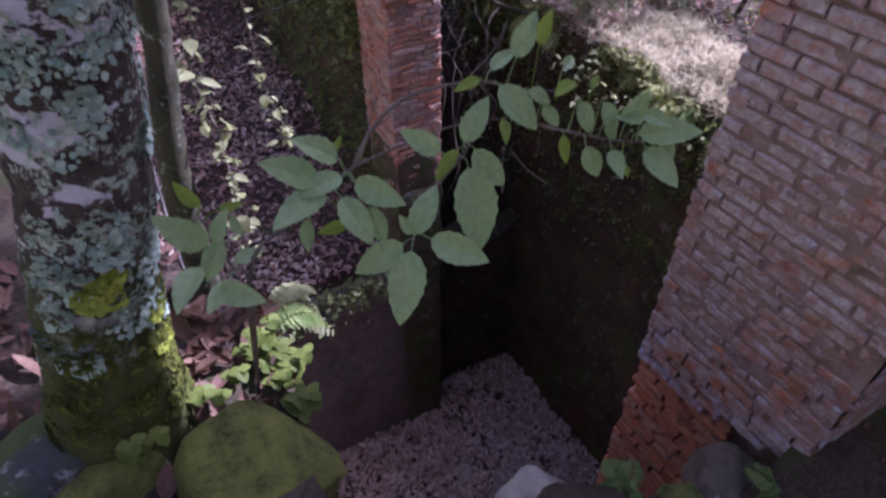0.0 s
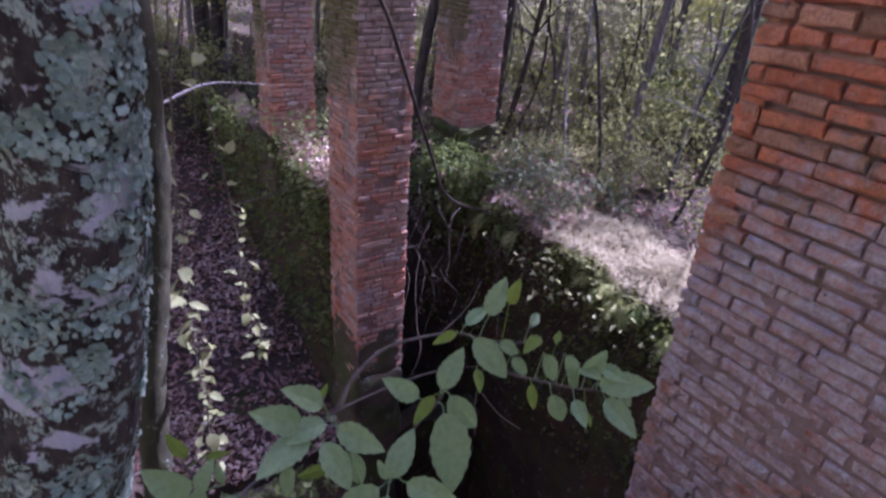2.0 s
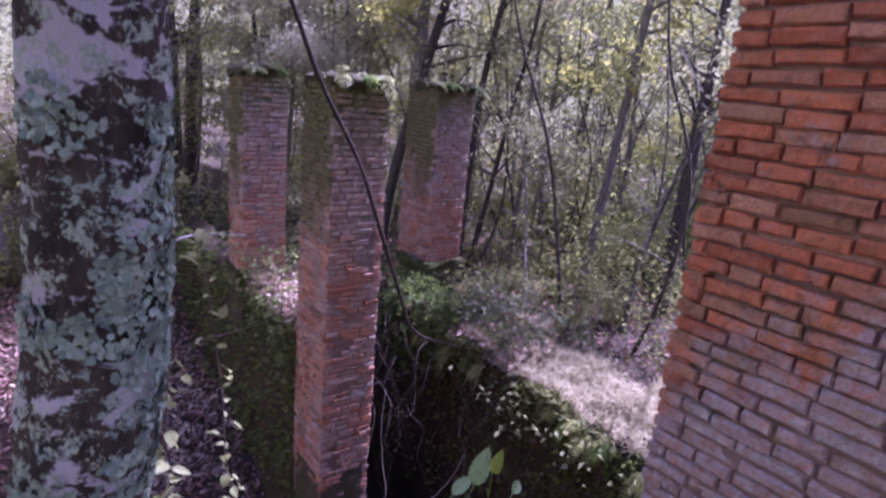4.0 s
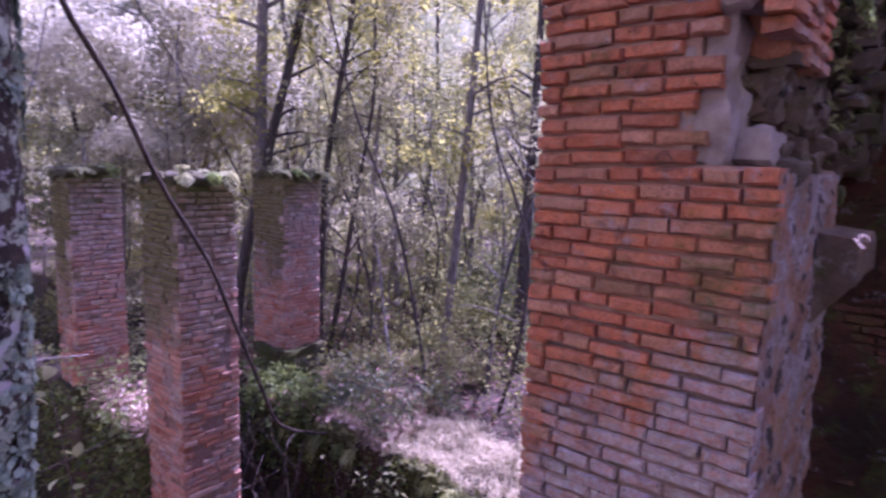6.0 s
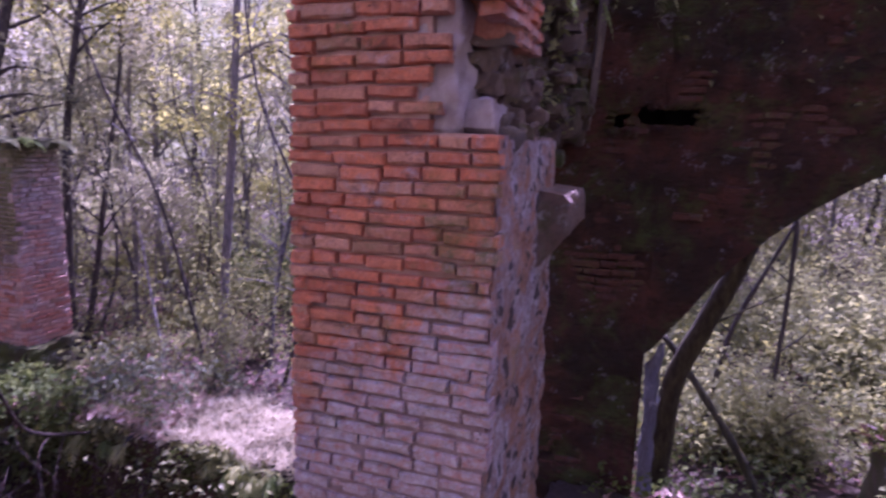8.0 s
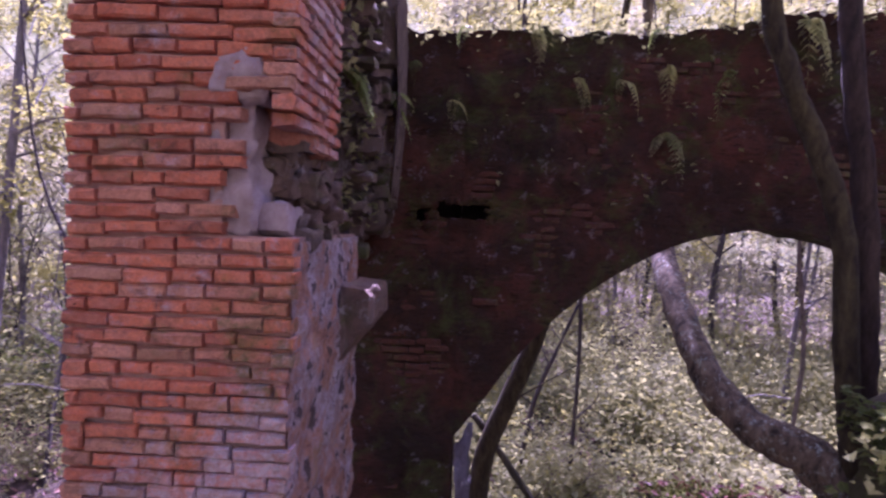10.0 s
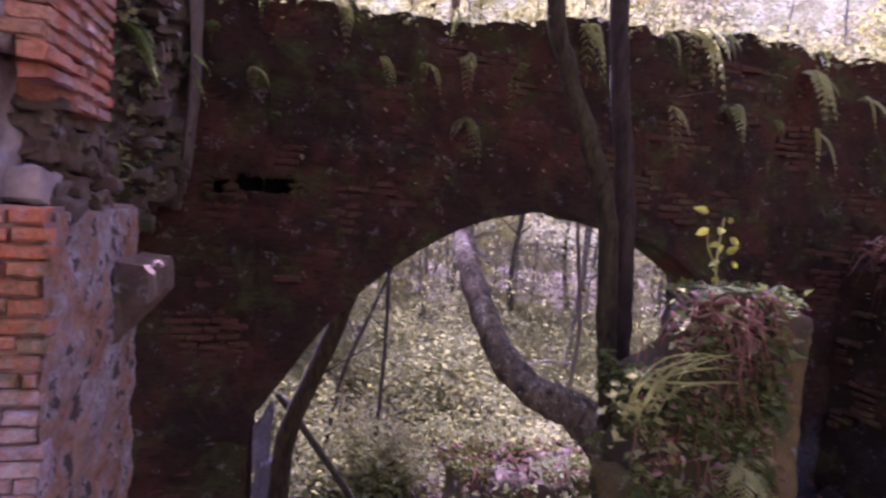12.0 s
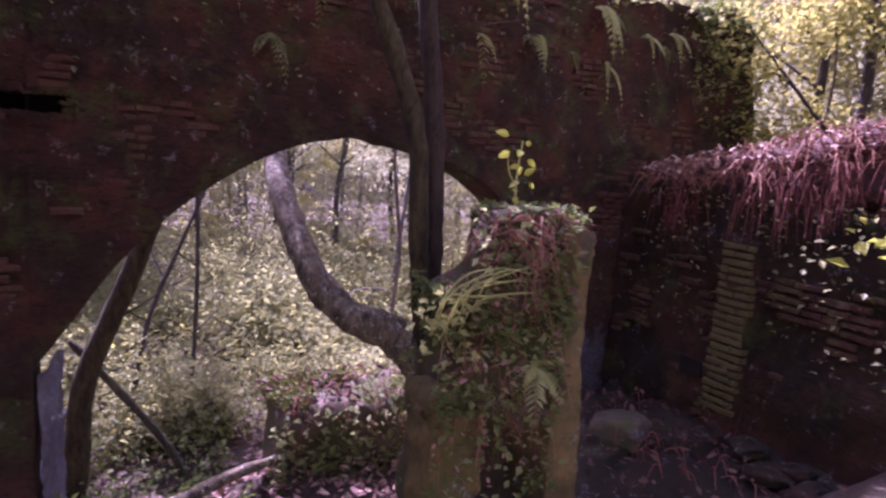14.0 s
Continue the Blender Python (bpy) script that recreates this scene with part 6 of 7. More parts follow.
STRAW = ([(-0.035, 0, 0), (0.035, 0, 0), (0.03, 0.5, 0.06), (-0.03, 0.5, 0.06), (0, 1, 0)], [(0, 1, 2, 3), (3, 2, 4)])
scatter("straw", 15000, ledge_top(5.12, 6.7, 2.6, 6.4, 0.16), 0.125, M_DRY, "pale dry grass bleached on the wall top", "straw", 31, STRAW, 0.5)
scatter("dry_ledge_leaves", 2600, ledge_top(5.15, 6.6, 2.6, 9.0, 0.06), 0.10, M_DRY, "pale dry leaves on the wall top", "fallen leaves", 32, DRY, 0.4)
scatter("brown_ledge_leaves", 1500, ledge_top(5.15, 6.6, 5.5, 11, 0.06), 0.11, M_DEADLEAF, "brown leaves on the wall top", "fallen leaves", 35, DRY, 0.4)
scatter("ledge_plants", 1900, lambda r: (lambda p: p if nz(p, 1.7, 12) > 0.0 else None)(top_edge(r)), 0.085, M_UNDER, "small green leaves trailing over the wall's edge", "plants", 33)
scatter("ledge_pale_plants", 110, lambda r: (lambda y, d: Vector((5.14 - d, y, -1.66 - 0.95 * d * r.random())))(4.5 + r.gauss(0, 0.55), 0.6 * r.random()), 0.085, M_LEAF_PALE, "pale leaves hanging from the wall's edge", "plants", 37)
scatter("ledge_moss_plants", 700, ledge_top(5.2, 6.7, 5.5, 10.5, 0.35), 0.10, M_UNDER, "low green plants along the wall top", "plants", 34)
scatter("terrace_edge_plants", 900, lambda r: Vector((r.uniform(-0.6, 2.65), 5.82 + r.gauss(0, 0.12), -4.75 - 0.5 * r.random() ** 2)), 0.10, M_VINE, "pale green leaves hanging over the terrace edge", "plants", 40)
scatter("ledge_moss_tufts", 1200, lambda r: (lambda y: Vector((5.04 + r.uniform(-0.12, 0.1), y, -1.66 + 0.18 * nz((5.2, y, 0), 1.3, 3) - 0.9 * r.random() ** 1.5)) if nz((y, 1, 0), 1.6, 2) > 0.0 else None)(r.uniform(2.6, 7.0)), 0.05, M_CLOVER, "moss-green tufts on the wall's edge", "plants", 41)
scatter("east_face_plants", 1500, lambda r: (lambda y: Vector((5.08 + 0.06 * nz((5, y, 0), 1.6, 3), y, -1.8 - 2.6 * r.random() ** 1.6)))(r.uniform(2.6, 8.2)), 0.08, M_IVY, "dark green leaves trailing down the pit wall", "plants", 38)
scatter("west_face_plants", 1300, lambda r: (lambda y: Vector((2.62, y, -1.3 - 2.4 * r.random() ** 1.7)))(6.6 + 7 * r.random() ** 1.5), 0.09, M_IVY, "dark green leaves trailing down the low wall", "plants", 39)
scatter("west_wall_plants", 1900, lambda r: (lambda y: Vector((2.66 + r.uniform(-0.1, 0.6), y, -1.15 + 0.1 * math.sin(y * 3) - 1.1 * r.random() ** 2.5)))(6.6 + 9 * r.random() ** 2), 0.09, M_UNDER, "small green plants on the low wall", "plants", 36)
scatter("west_top_litter", 2200, lambda r: Vector((r.uniform(2.62, 3.3), r.uniform(6.6, 8.4), -1.12 + 0.30 * r.random() ** 2)), 0.085, M_PITLEAF, "pale dry leaves on the low wall between the pillars", "fallen leaves", 42, DRY, 0.5)
scatter("west_top_leaves", 900, lambda r: (lambda p: p if nz(p, 2.2, 3) > -0.05 else None)(Vector((r.uniform(2.45, 3.35), r.uniform(6.7, 8.6), -1.1 + 0.75 * r.random() ** 2 - 0.5 * r.random() ** 3))), 0.085, M_VINE, "pale leafy plants round the foot of a brick pillar", "plants", 43)
scatter("west_foot_ivy", 900, lambda r: (lambda p: p if nz(p, 1.6, 6) > 0.0 else None)(Vector((2.60 - 0.25 * r.random() ** 2, r.uniform(6.6, 12.0), -1.0 - 2.6 * r.random() ** 1.4))), 0.10, M_IVY, "ivy hanging down the shaded low wall", "ivy", 44)
scatter("gap_ivy", 1700, lambda r: (lambda p: p if nz(p, 1.9, 9) > -0.05 else None)(Vector((r.uniform(4.7, 5.4), r.uniform(6.6, 8.3), -1.05 - 1.3 * r.random() ** 1.2))), 0.10, M_IVY, "dark ivy hanging beside the brick pillar on the ledge", "ivy", 45)
scatter("ledge_grey_plants", 1500, lambda r: (lambda p: p if nz(p, 1.4, 24) > 0.0 else None)(Vector((r.uniform(5.1, 6.9), r.uniform(5.4, 8.1), -1.62 + 0.5 * r.random() ** 1.6))), 0.08, M_THICKET, "grey-green leafy plants on the wall top", "plants", 48)
scatter("ledge_red_leaves", 4200, ledge_top(5.1, 6.7, 5.3, 8.2, 0.14), 0.10, M_PITLEAF, "pinkish dry leaves heaped on the wall top", "fallen leaves", 46, DRY, 0.5)
scatter("ledge_green_plants", 900, lambda r: (lambda p: p if nz(p, 1.4, 14) > 0.02 else None)(Vector((r.uniform(5.2, 6.9), r.uniform(5.6, 8.0), -1.6 + 0.55 * r.random() ** 1.6))), 0.085, M_UNDER, "leafy plants on the wall top before the pillar", "plants", 47)
rr = random.Random(77)
for i in range(15):
    y = 2.9 + 4.6 * rr.random() ** 1.2
    fern((5.08, y, -1.66 - 0.12 * rr.random()), rr.randint(3, 5), rr.uniform(0.30, 0.46), 100 + i, (-1.0, -0.4, 0.1), 0.5, M_FERN if i % 3 == 0 else M_FERN_PALE, 0.7)
for i in range(6):
    fern((2.9, 6.75 + 0.3 * i, -1.05), 4, 0.4, 140 + i, (-0.8, -0.4, 0.4), 0.8, None, 0.9)
for i, (x, y) in enumerate(((2.75, 5.85), (3.0, 5.8), (3.25, 5.9), (3.3, 6.2), (5.5, 8.05), (5.7, 8.0), (6.1, 8.0), (5.55, 8.4), (2.7, 8.45), (3.1, 8.4))):
    fern((x, y, 1.95), 3, 0.42, 160 + i, (0.5 if x > 5 else -0.2, -0.8, 0.5), 0.8, M_FERN if i % 4 == 1 else M_LEAF_PALE, 0.6)
for i in range(26):
    s = Soup()
    p = Vector((rr.uniform(3.4, 5.1), rr.uniform(5.2, 7.6), rr.uniform(-1.9, -1.2)))
    c = [p]
    for k in range(5):
        c.append(c[-1] + Vector((rr.uniform(-0.35, 0.2), rr.uniform(-0.4, 0.25), rr.uniform(-0.6, -0.1))))
    stem(s, [(*q, 0.0055 - 0.0008 * k) for k, q in enumerate(c)], 20, 5)
    tagged(s.make("hanging_root", M_TWIG), "thin pale root tangled before the dark pit wall", "root", "hanging roots")
for i in range(18):
    y = 3.0 + 0.33 * i
    z = -1.7
    s = Soup()
    stem(s, [(5.1, y, z, 0.006), (4.95, y - 0.1, z - 0.5, 0.005), (5.0, y + 0.15, z - 1.1, 0.004), (4.85, y + 0.3, z - 1.7, 0.003)], 14, 5, 0.0)
    tagged(s.make("hanging_root", M_TWIG), "thin pale root hanging down the pit wall", "root", "hanging roots")

# ---- the stump of masonry before the arch ----
at = Vector((3.35, -3.38, ROOM - 0.3))


def stump_form(q):
    z = q.z + at.z
    w = 1.0 + 0.10 * smooth(1.2, -0.6, z)
    if z > 1.3:
        lim = 0.55 - 0.6 * (q.x + 0.45) + 0.05 * nz(q, 4, 3)
        q.y += (min(q.y, lim) - q.y) * smooth(1.3, 1.45, z)
    return Vector((q.x * w, q.y * w, q.z - 0.14 * smooth(1.4, 1.9, z) * abs(q.y) - 0.12 * smooth(0.1, 0.55, q.y) * smooth(1.2, 1.9, z)))


s = rough_box(Vector((2.9, -3.88, 0.30)) - at, Vector((3.5, -2.80, 1.84)) - at, 0.06, 0.08, 3.0, 31, stump_form)
rough_box(Vector((3.3, -3.88, ROOM - 0.3)) - at, Vector((3.6, -2.80, 0.5)) - at, 0.07, 0.06, 2.6, 32, stump_form, s=s)
stump = tagged(s.make("masonry_stump", M_MOSSWALL, smooth=True, loc=at), "broken masonry pier overgrown with ivy, roots and moss", "pier")
s = Soup()
rough_box(Vector((2.885, -3.905, -0.5)) - at, Vector((3.4, -3.60, 1.80)) - at, 0.05, 0.022, 4, 33, stump_form, s=s)
s.make("corner_stone", M_OCHRE, stump, "ochre-stained rendered corner", True)
s = Soup()
rough_box(Vector((2.88, -3.06, -0.6)) - at, Vector((3.3, -2.62, 0.60)) - at, 0.07, 0.05, 3, 35, s=s)
rough_box(Vector((2.84, -3.1, 0.54)) - at, Vector((3.3, -2.58, 0.66)) - at, 0.06, 0.04, 3, 36, s=s)
s.make("low_shoulder", M_OCHRE, stump, "lower ochre-stained shoulder with a moss cap", True)
s = Soup()
rough_box(Vector((2.93, -3.85, 1.74)) - at, Vector((3.46, -2.95, 1.90)) - at, 0.07, 0.05, 4, 37, stump_form, s=s)
s.make("moss_cap", M_MOSS_DARK, stump, "moss cap", True)


def on_stump(r):
    if r.random() < 0.3:
        x = r.uniform(2.85, 3.48)
        return Vector((x, r.uniform(-3.85, -2.85 - 0.6 * (x - 2.9)), 1.78 + r.uniform(-0.05, 0.12)))
    z = r.uniform(0.5, 1.8) if r.random() < 0.85 else r.uniform(-0.3, 0.5)
    return Vector((2.83 - 0.07 * r.random(), r.uniform(-3.65, -2.82 if z > 1.42 else -2.58), z))


scatter("ivy", 1500, lambda r: (lambda p: p if nz(p, 3.0, 5) > 0.0 else None)(on_stump(r)), 0.07, M_IVY, "ivy leaves on the masonry stump", "ivy", 51)
scatter("pale_ivy", 700, on_stump, 0.065, M_VINE, "pale ivy leaves on the masonry stump", "ivy", 52)


scatter("flank_ivy", 420, lambda r: (lambda p: p if nz(p, 3.0, 8) > -0.05 else None)(Vector((r.uniform(2.82, 3.45), -2.73 + 0.07 * r.random(), r.uniform(0.3, 1.38)))), 0.07, M_IVY, "ivy leaves on the shaded flank of the masonry stump", "ivy", 68)


def root_mat(name, count, place, length, drop, label, seed, rad=0.006, mat=None):
    """A tangle of thin reddish roots."""
    r = random.Random(seed)
    s = Soup()
    for _ in range(count):
        p = place(r)
        d = Vector((r.uniform(-1, 0.4), r.uniform(-1, 1), 0)) * length * 0.5
        q = p + d + Vector((0, 0, r.uniform(0.0, 0.05)))
        e = q + d * 0.6 + Vector((0, 0, -drop * r.uniform(0.3, 1.2)))
        stem(s, [(*p, rad * 0.5), (*((p + q) / 2 + Vector((0, 0, r.uniform(0, 0.06)))), rad * r.uniform(0.6, 1.2)), (*q, rad), (*e, rad * 0.4)], 8, 4)
    return tagged(s.make(name, mat or M_ROOT), label, "roots", kind="stuff")


root_mat("stump_face_roots", 110, lambda r: Vector((2.86, r.uniform(-3.6, -2.65), r.uniform(0.2, 1.7))), 0.22, 0.25, "thin reddish roots on the face of the masonry stump", 64, 0.005)
scatter("stump_dead_leaves", 380, on_stump, 0.055, M_DEADLEAF, "reddish dead leaves caught on the masonry stump", "fallen leaves", 65, DRY)
root_mat("stump_roots", 120, lambda r: Vector((r.uniform(2.84, 2.95), r.uniform(-3.6, -2.95), r.uniform(1.5, 1.84))), 0.34, 0.14, "tangle of reddish roots on the masonry stump", 53)
root_mat("side_roots", 1500, lambda r: (lambda x: Vector((x, -6.28 - 1.1 * r.random() ** 1.2, 2.0 + 0.35 * r.random() + 0.2 * (4.4 - x))))(r.uniform(1.3, 4.7)), 0.55, 0.20, "matted reddish roots along the top of the side wall", 54)
root_mat("rubble_roots", 30, lambda r: Vector((r.uniform(4.6, 5.6), r.uniform(-3.4, -2.2), -0.2 + 0.1 * r.random())), 0.3, 0.2, "reddish roots over the rubble in the arch", 55, 0.006, M_ROOT_DARK)
root_mat("hanging_side_roots", 520, lambda r: (lambda x: Vector((x, -6.22 - 0.14 * r.random(), 2.0 + 0.2 * (4.4 - x) - 0.35 * r.random() ** 1.5)) if nz((x, 0, 0), 2.2, 5) > -0.15 else Vector((x, -6.8, 2.1)))(r.uniform(1.3, 4.4)), 0.30, 0.38, "dark reddish root hairs hanging over the side wall", 78, 0.005, M_ROOT_DARK)
scatter("side_top_litter", 1500, lambda r: (lambda x: Vector((x, -6.2 - 1.2 * r.random(), 2.12 + 0.25 * r.random() + 0.2 * (4.4 - x))))(r.uniform(1.2, 4.6)), 0.07, M_PITLEAF, "pinkish leaf litter on the side wall", "fallen leaves", 79, DRY, 0.5)
scatter("side_edge_plants", 30, lambda r: Vector((1.5 + 1.1 * r.random(), -6.12 + 0.12 * r.random(), 2.1 - 1.3 * r.random())), 0.07, M_LEAF_PALE, "pale small leaves hanging before the side wall", "plants", 81)
scatter("side_yellow_leaves", 12, lambda r: Vector((2.05 + r.gauss(0, 0.16), -6.05 + r.gauss(0, 0.08), 1.78 + r.gauss(0, 0.08))), 0.14, M_YELLOW, "broad yellow-green leaves at the side wall", "plants", 82)
scatter("side_top_leaves", 1300, lambda r: (lambda x: Vector((x, -6.3 - 1.2 * r.random(), 2.1 + 0.25 * r.random() + 0.2 * (4.4 - x))))(r.uniform(1.3, 4.8)), 0.09, M_DEADLEAF, "reddish dead leaves on the side wall", "fallen leaves", 56, DRY, 0.5)
scatter("side_wall_plants", 260, lambda r: Vector((r.uniform(1.6, 4.6), -6.30, 2.0 - 1.5 * r.random() ** 1.6)), 0.055, M_UNDER, "small plants hanging on the side wall", "plants", 57)
scatter("side_wall_pale_plants", 70, lambda r: Vector((r.uniform(1.6, 4.6), -6.26, 2.05 - 0.9 * r.random() ** 2)), 0.055, M_LEAF_PALE, "pale leaves hanging on the side wall", "plants", 58)
s = Soup()
for k in range(7):
    c = Vector((1.9 + 0.42 * k, -6.95, 2.05 + 0.085 * (6 - k)))
    rough_box(c - Vector((0.3, 0.55, 0.42)) - side.location, c + Vector((0.3, 0.5, 0.16 + 0.02 * (6 - k))) - side.location, 0.1, 0.08, 3, 50 + k, s=s)
s.make("earth_crust", M_HUMUS, side, "reddish humus on the wall top", True)
# mound drawn out over the bright floor, its dark colour standing for shade
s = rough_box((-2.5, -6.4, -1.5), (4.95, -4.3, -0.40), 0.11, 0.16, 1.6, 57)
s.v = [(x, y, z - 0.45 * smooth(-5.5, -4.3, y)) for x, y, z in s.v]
heap = tagged(s.make("earth_mound", M_EARTH, smooth=True), "mound of earth and rubble, coloured dark for shade, below the side wall", "mound")
stone(pose(3.75, -5.35, -0.45, 0, 8, 20), (0.36, 0.3, 0.22), M_MOSSWALL, "mossy boulder on the rubble heap", 91, 0.15)
root_mat("heap_roots", 60, lambda r: Vector((r.uniform(2.4, 4.4), r.uniform(-6.2, -5.0), -0.4 + 0.1 * r.random())), 0.3, 0.25, "reddish roots on the rubble heap", 63, 0.006, M_ROOT_DARK)
scatter("mound_leaves", 900, lambda r: (lambda x, y: Vector((x, y, -0.36 - 0.45 * smooth(-5.5, -4.3, y) + 0.04 * r.random())))(r.uniform(-1.0, 4.8), r.uniform(-6.2, -4.3)), 0.08, M_NEARLEAF, "dark brown leaves on the earth mound", "fallen leaves", 77, DRY, 0.4)
rr = random.Random(73)
# stones in the same shade-darkened colours as wall and mound
for i in range(12):
    x, y = rr.uniform(1.4, 3.9), rr.uniform(-6.2, -5.5)
    stone(pose(x, y, -0.36 + 0.05 * rr.random(), rr.uniform(-20, 20), rr.uniform(-20, 20), rr.uniform(0, 180)), (rr.uniform(0.10, 0.24), rr.uniform(0.08, 0.18), rr.uniform(0.06, 0.13)), M_SIDE if i % 2 else M_EARTH, "fallen masonry stone, coloured dark for shade, on the earth mound", 120 + i, 0.22)
# green-yellow creeper
rr = random.Random(29)
for i in range(11):
    s = Soup()
    y, z = -2.46 - 0.025 * i + rr.uniform(-0.04, 0.04), 1.06 + rr.uniform(0, 0.22)
    top = 1.40 + rr.uniform(-0.06, 0.14)
    stem(s, [(2.72, y, z, 0.004), (2.66, y - 0.06, (z + top) / 2 + 0.08, 0.005), (2.66, y - 0.22, top + 0.02, 0.005), (2.72, y - 0.42 - 0.2 * rr.random(), top + rr.uniform(-0.04, 0.08), 0.004), (2.84, y - 0.7, top + rr.uniform(-0.15, 0.05), 0.002)], 18, 4)
    tagged(s.make("creeper", M_FERN_PALE), "yellow-green creeper stem across the masonry stump", "creeper", "creeper stems")

scatter("creeper_leaves", 130, lambda r: Vector((2.72 + 0.1 * r.random(), -2.62 + r.gauss(0, 0.12), 1.20 + r.gauss(0, 0.14))), 0.06, M_FERN_PALE, "pale leaves of the creeper on the masonry stump", "creeper", 80)

# low tones carry the side wall's shade; the olive is moss
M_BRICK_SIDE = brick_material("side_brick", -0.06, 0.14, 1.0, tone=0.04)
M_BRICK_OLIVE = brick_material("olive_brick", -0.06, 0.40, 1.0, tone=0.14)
# brick pilaster and courses of the side wall
rest = Soup()
base = Vector(side.location)
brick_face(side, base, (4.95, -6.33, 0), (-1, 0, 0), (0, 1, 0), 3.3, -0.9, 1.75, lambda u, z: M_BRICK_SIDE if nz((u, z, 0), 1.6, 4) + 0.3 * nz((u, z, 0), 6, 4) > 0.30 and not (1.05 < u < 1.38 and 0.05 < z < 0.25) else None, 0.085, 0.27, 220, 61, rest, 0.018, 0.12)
tagged(rest.make("brickwork", M_BRICK_SHADED, side, "mossy brick courses, coloured dark for shade"), kind="stuff")
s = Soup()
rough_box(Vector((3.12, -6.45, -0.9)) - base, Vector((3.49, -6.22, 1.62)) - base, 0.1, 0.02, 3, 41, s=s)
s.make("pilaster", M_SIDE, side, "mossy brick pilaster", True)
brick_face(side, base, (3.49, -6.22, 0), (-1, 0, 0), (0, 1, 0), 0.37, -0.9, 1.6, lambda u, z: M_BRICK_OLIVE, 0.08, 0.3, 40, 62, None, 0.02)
# shallow near-black block on the wall face, painting a hole's shade
s = Soup()
rough_box(Vector((3.60, -6.36, 0.06)) - base, Vector((3.88, -6.30, 0.24)) - base, 0.06, 0.01, 3, 42, s=s)
s.make("socket", M_VOID, side, "near-black block for the shade of an empty socket")
# ---- rubble in the arch ----
old = old_wall("wall_sill", (4.95, -3.6, -2.2), (5.75, -2.2, -0.28), M_MOSSWALL, "low broken wall in the archway covered with moss and roots", 0.06, 0.09, 44, 0.12)
scatter("sill_moss_plants", 1500, lambda r: (lambda p: p if nz(p, 1.3, 4) > -0.1 else None)(Vector((r.uniform(4.75, 5.1), r.uniform(-3.7, -2.1), r.uniform(-0.9, -0.1)))), 0.06, M_IVY, "small green plants on the low wall in the archway", "plants", 74)
root_mat("sill_roots", 45, lambda r: Vector((r.uniform(4.8, 5.2), r.uniform(-3.6, -2.2), r.uniform(-0.6, -0.15))), 0.3, 0.25, "reddish roots hanging over the low wall in the archway", 66, 0.005, M_ROOT_DARK)
scatter("sill_leaves", 160, lambda r: Vector((r.uniform(4.85, 5.8), r.uniform(-3.7, -2.1), -0.3 + 0.15 * r.random())), 0.09, M_NEARLEAF, "reddish dead leaves on the low wall", "fallen leaves", 59, DRY, 0.4)
scatter("sill_top_moss", 1300, lambda r: (lambda p: p if nz(p, 1.8, 7) > -0.1 else None)(Vector((r.uniform(4.85, 5.7), r.uniform(-3.6, -2.15), -0.30 + 0.14 * r.random()))), 0.05, M_MOSS_TUFT, "olive moss on the low wall in the archway", "moss", 83)
scatter("sill_front_plants", 420, lambda r: Vector((4.82 + 0.1 * r.random(), r.uniform(-3.7, -2.1), -0.25 - 0.8 * r.random())), 0.075, M_VINE, "small pale plants before the low wall in the archway", "plants", 84)
scatter("arch_floor_leaves", 1900, over(3.3, 5.6, -4.6, 0.0, None, 0.05), 0.085, M_DEADLEAF, "reddish fallen leaves on the floor before the arch", "fallen leaves", 85, DRY, 0.4)
scatter("arch_floor_pale_leaves", 700, over(3.3, 5.6, -4.4, -0.4, None, 0.06), 0.08, M_PITLEAF, "pale pinkish leaves on the floor before the arch", "fallen leaves", 86, DRY, 0.4)
scatter("arch_floor_plants", 800, lambda r: (lambda x, y: Vector((x, y, ground_z(x, y) + 0.25 * r.random() ** 1.5)) if nz((x, y, 0), 1.5, 19) > 0.05 else None)(r.uniform(4.6, 6.2), r.uniform(-4.2, 0.2)), 0.075, M_CLOVER, "low green plants on the floor of the archway", "plants", 87)
rr = random.Random(19)
for i in range(9):
    x, y = rr.uniform(3.6, 5.0), rr.uniform(-4.6, -1.2)
    stone(pose(x, y, ground_z(x, y) + 0.02, 0, rr.uniform(-20, 20), rr.uniform(0, 180)), (rr.uniform(0.1, 0.26), rr.uniform(0.1, 0.2), rr.uniform(0.07, 0.14)), M_RUBBLE if i % 2 else M_MOSSWALL, "fallen rubble stone on the leaf-strewn floor before the arch", 60 + i, 0.2)
s = Soup()
stem(s, [(4.6, -1.0, -0.85, 0.05), (4.9, -1.7, -0.78, 0.055), (5.0, -2.3, -0.72, 0.04)], 14, 9, 0.012, 1.0)
tagged(s.make("fallen_branch", M_BARK_PALE, smooth=True), "pale fallen branch lying in the archway", "branch")

# ---- the forked tree in the arch ----
fork = root("tree", (3.9, -3.05, 0.3), "forked tree, one stem upright, one curving out through the arch", "tree")
o = Vector((3.9, -3.05, 0.3))


def limb(name, ctrl, mat, seed, n=30, rough=0.012):
    s = Soup()
    stem(s, [(*(Vector(p[:3]) - o), p[3]) for p in ctrl], n, 14, rough, seed)
    return s.make(name, mat, fork, smooth=True)


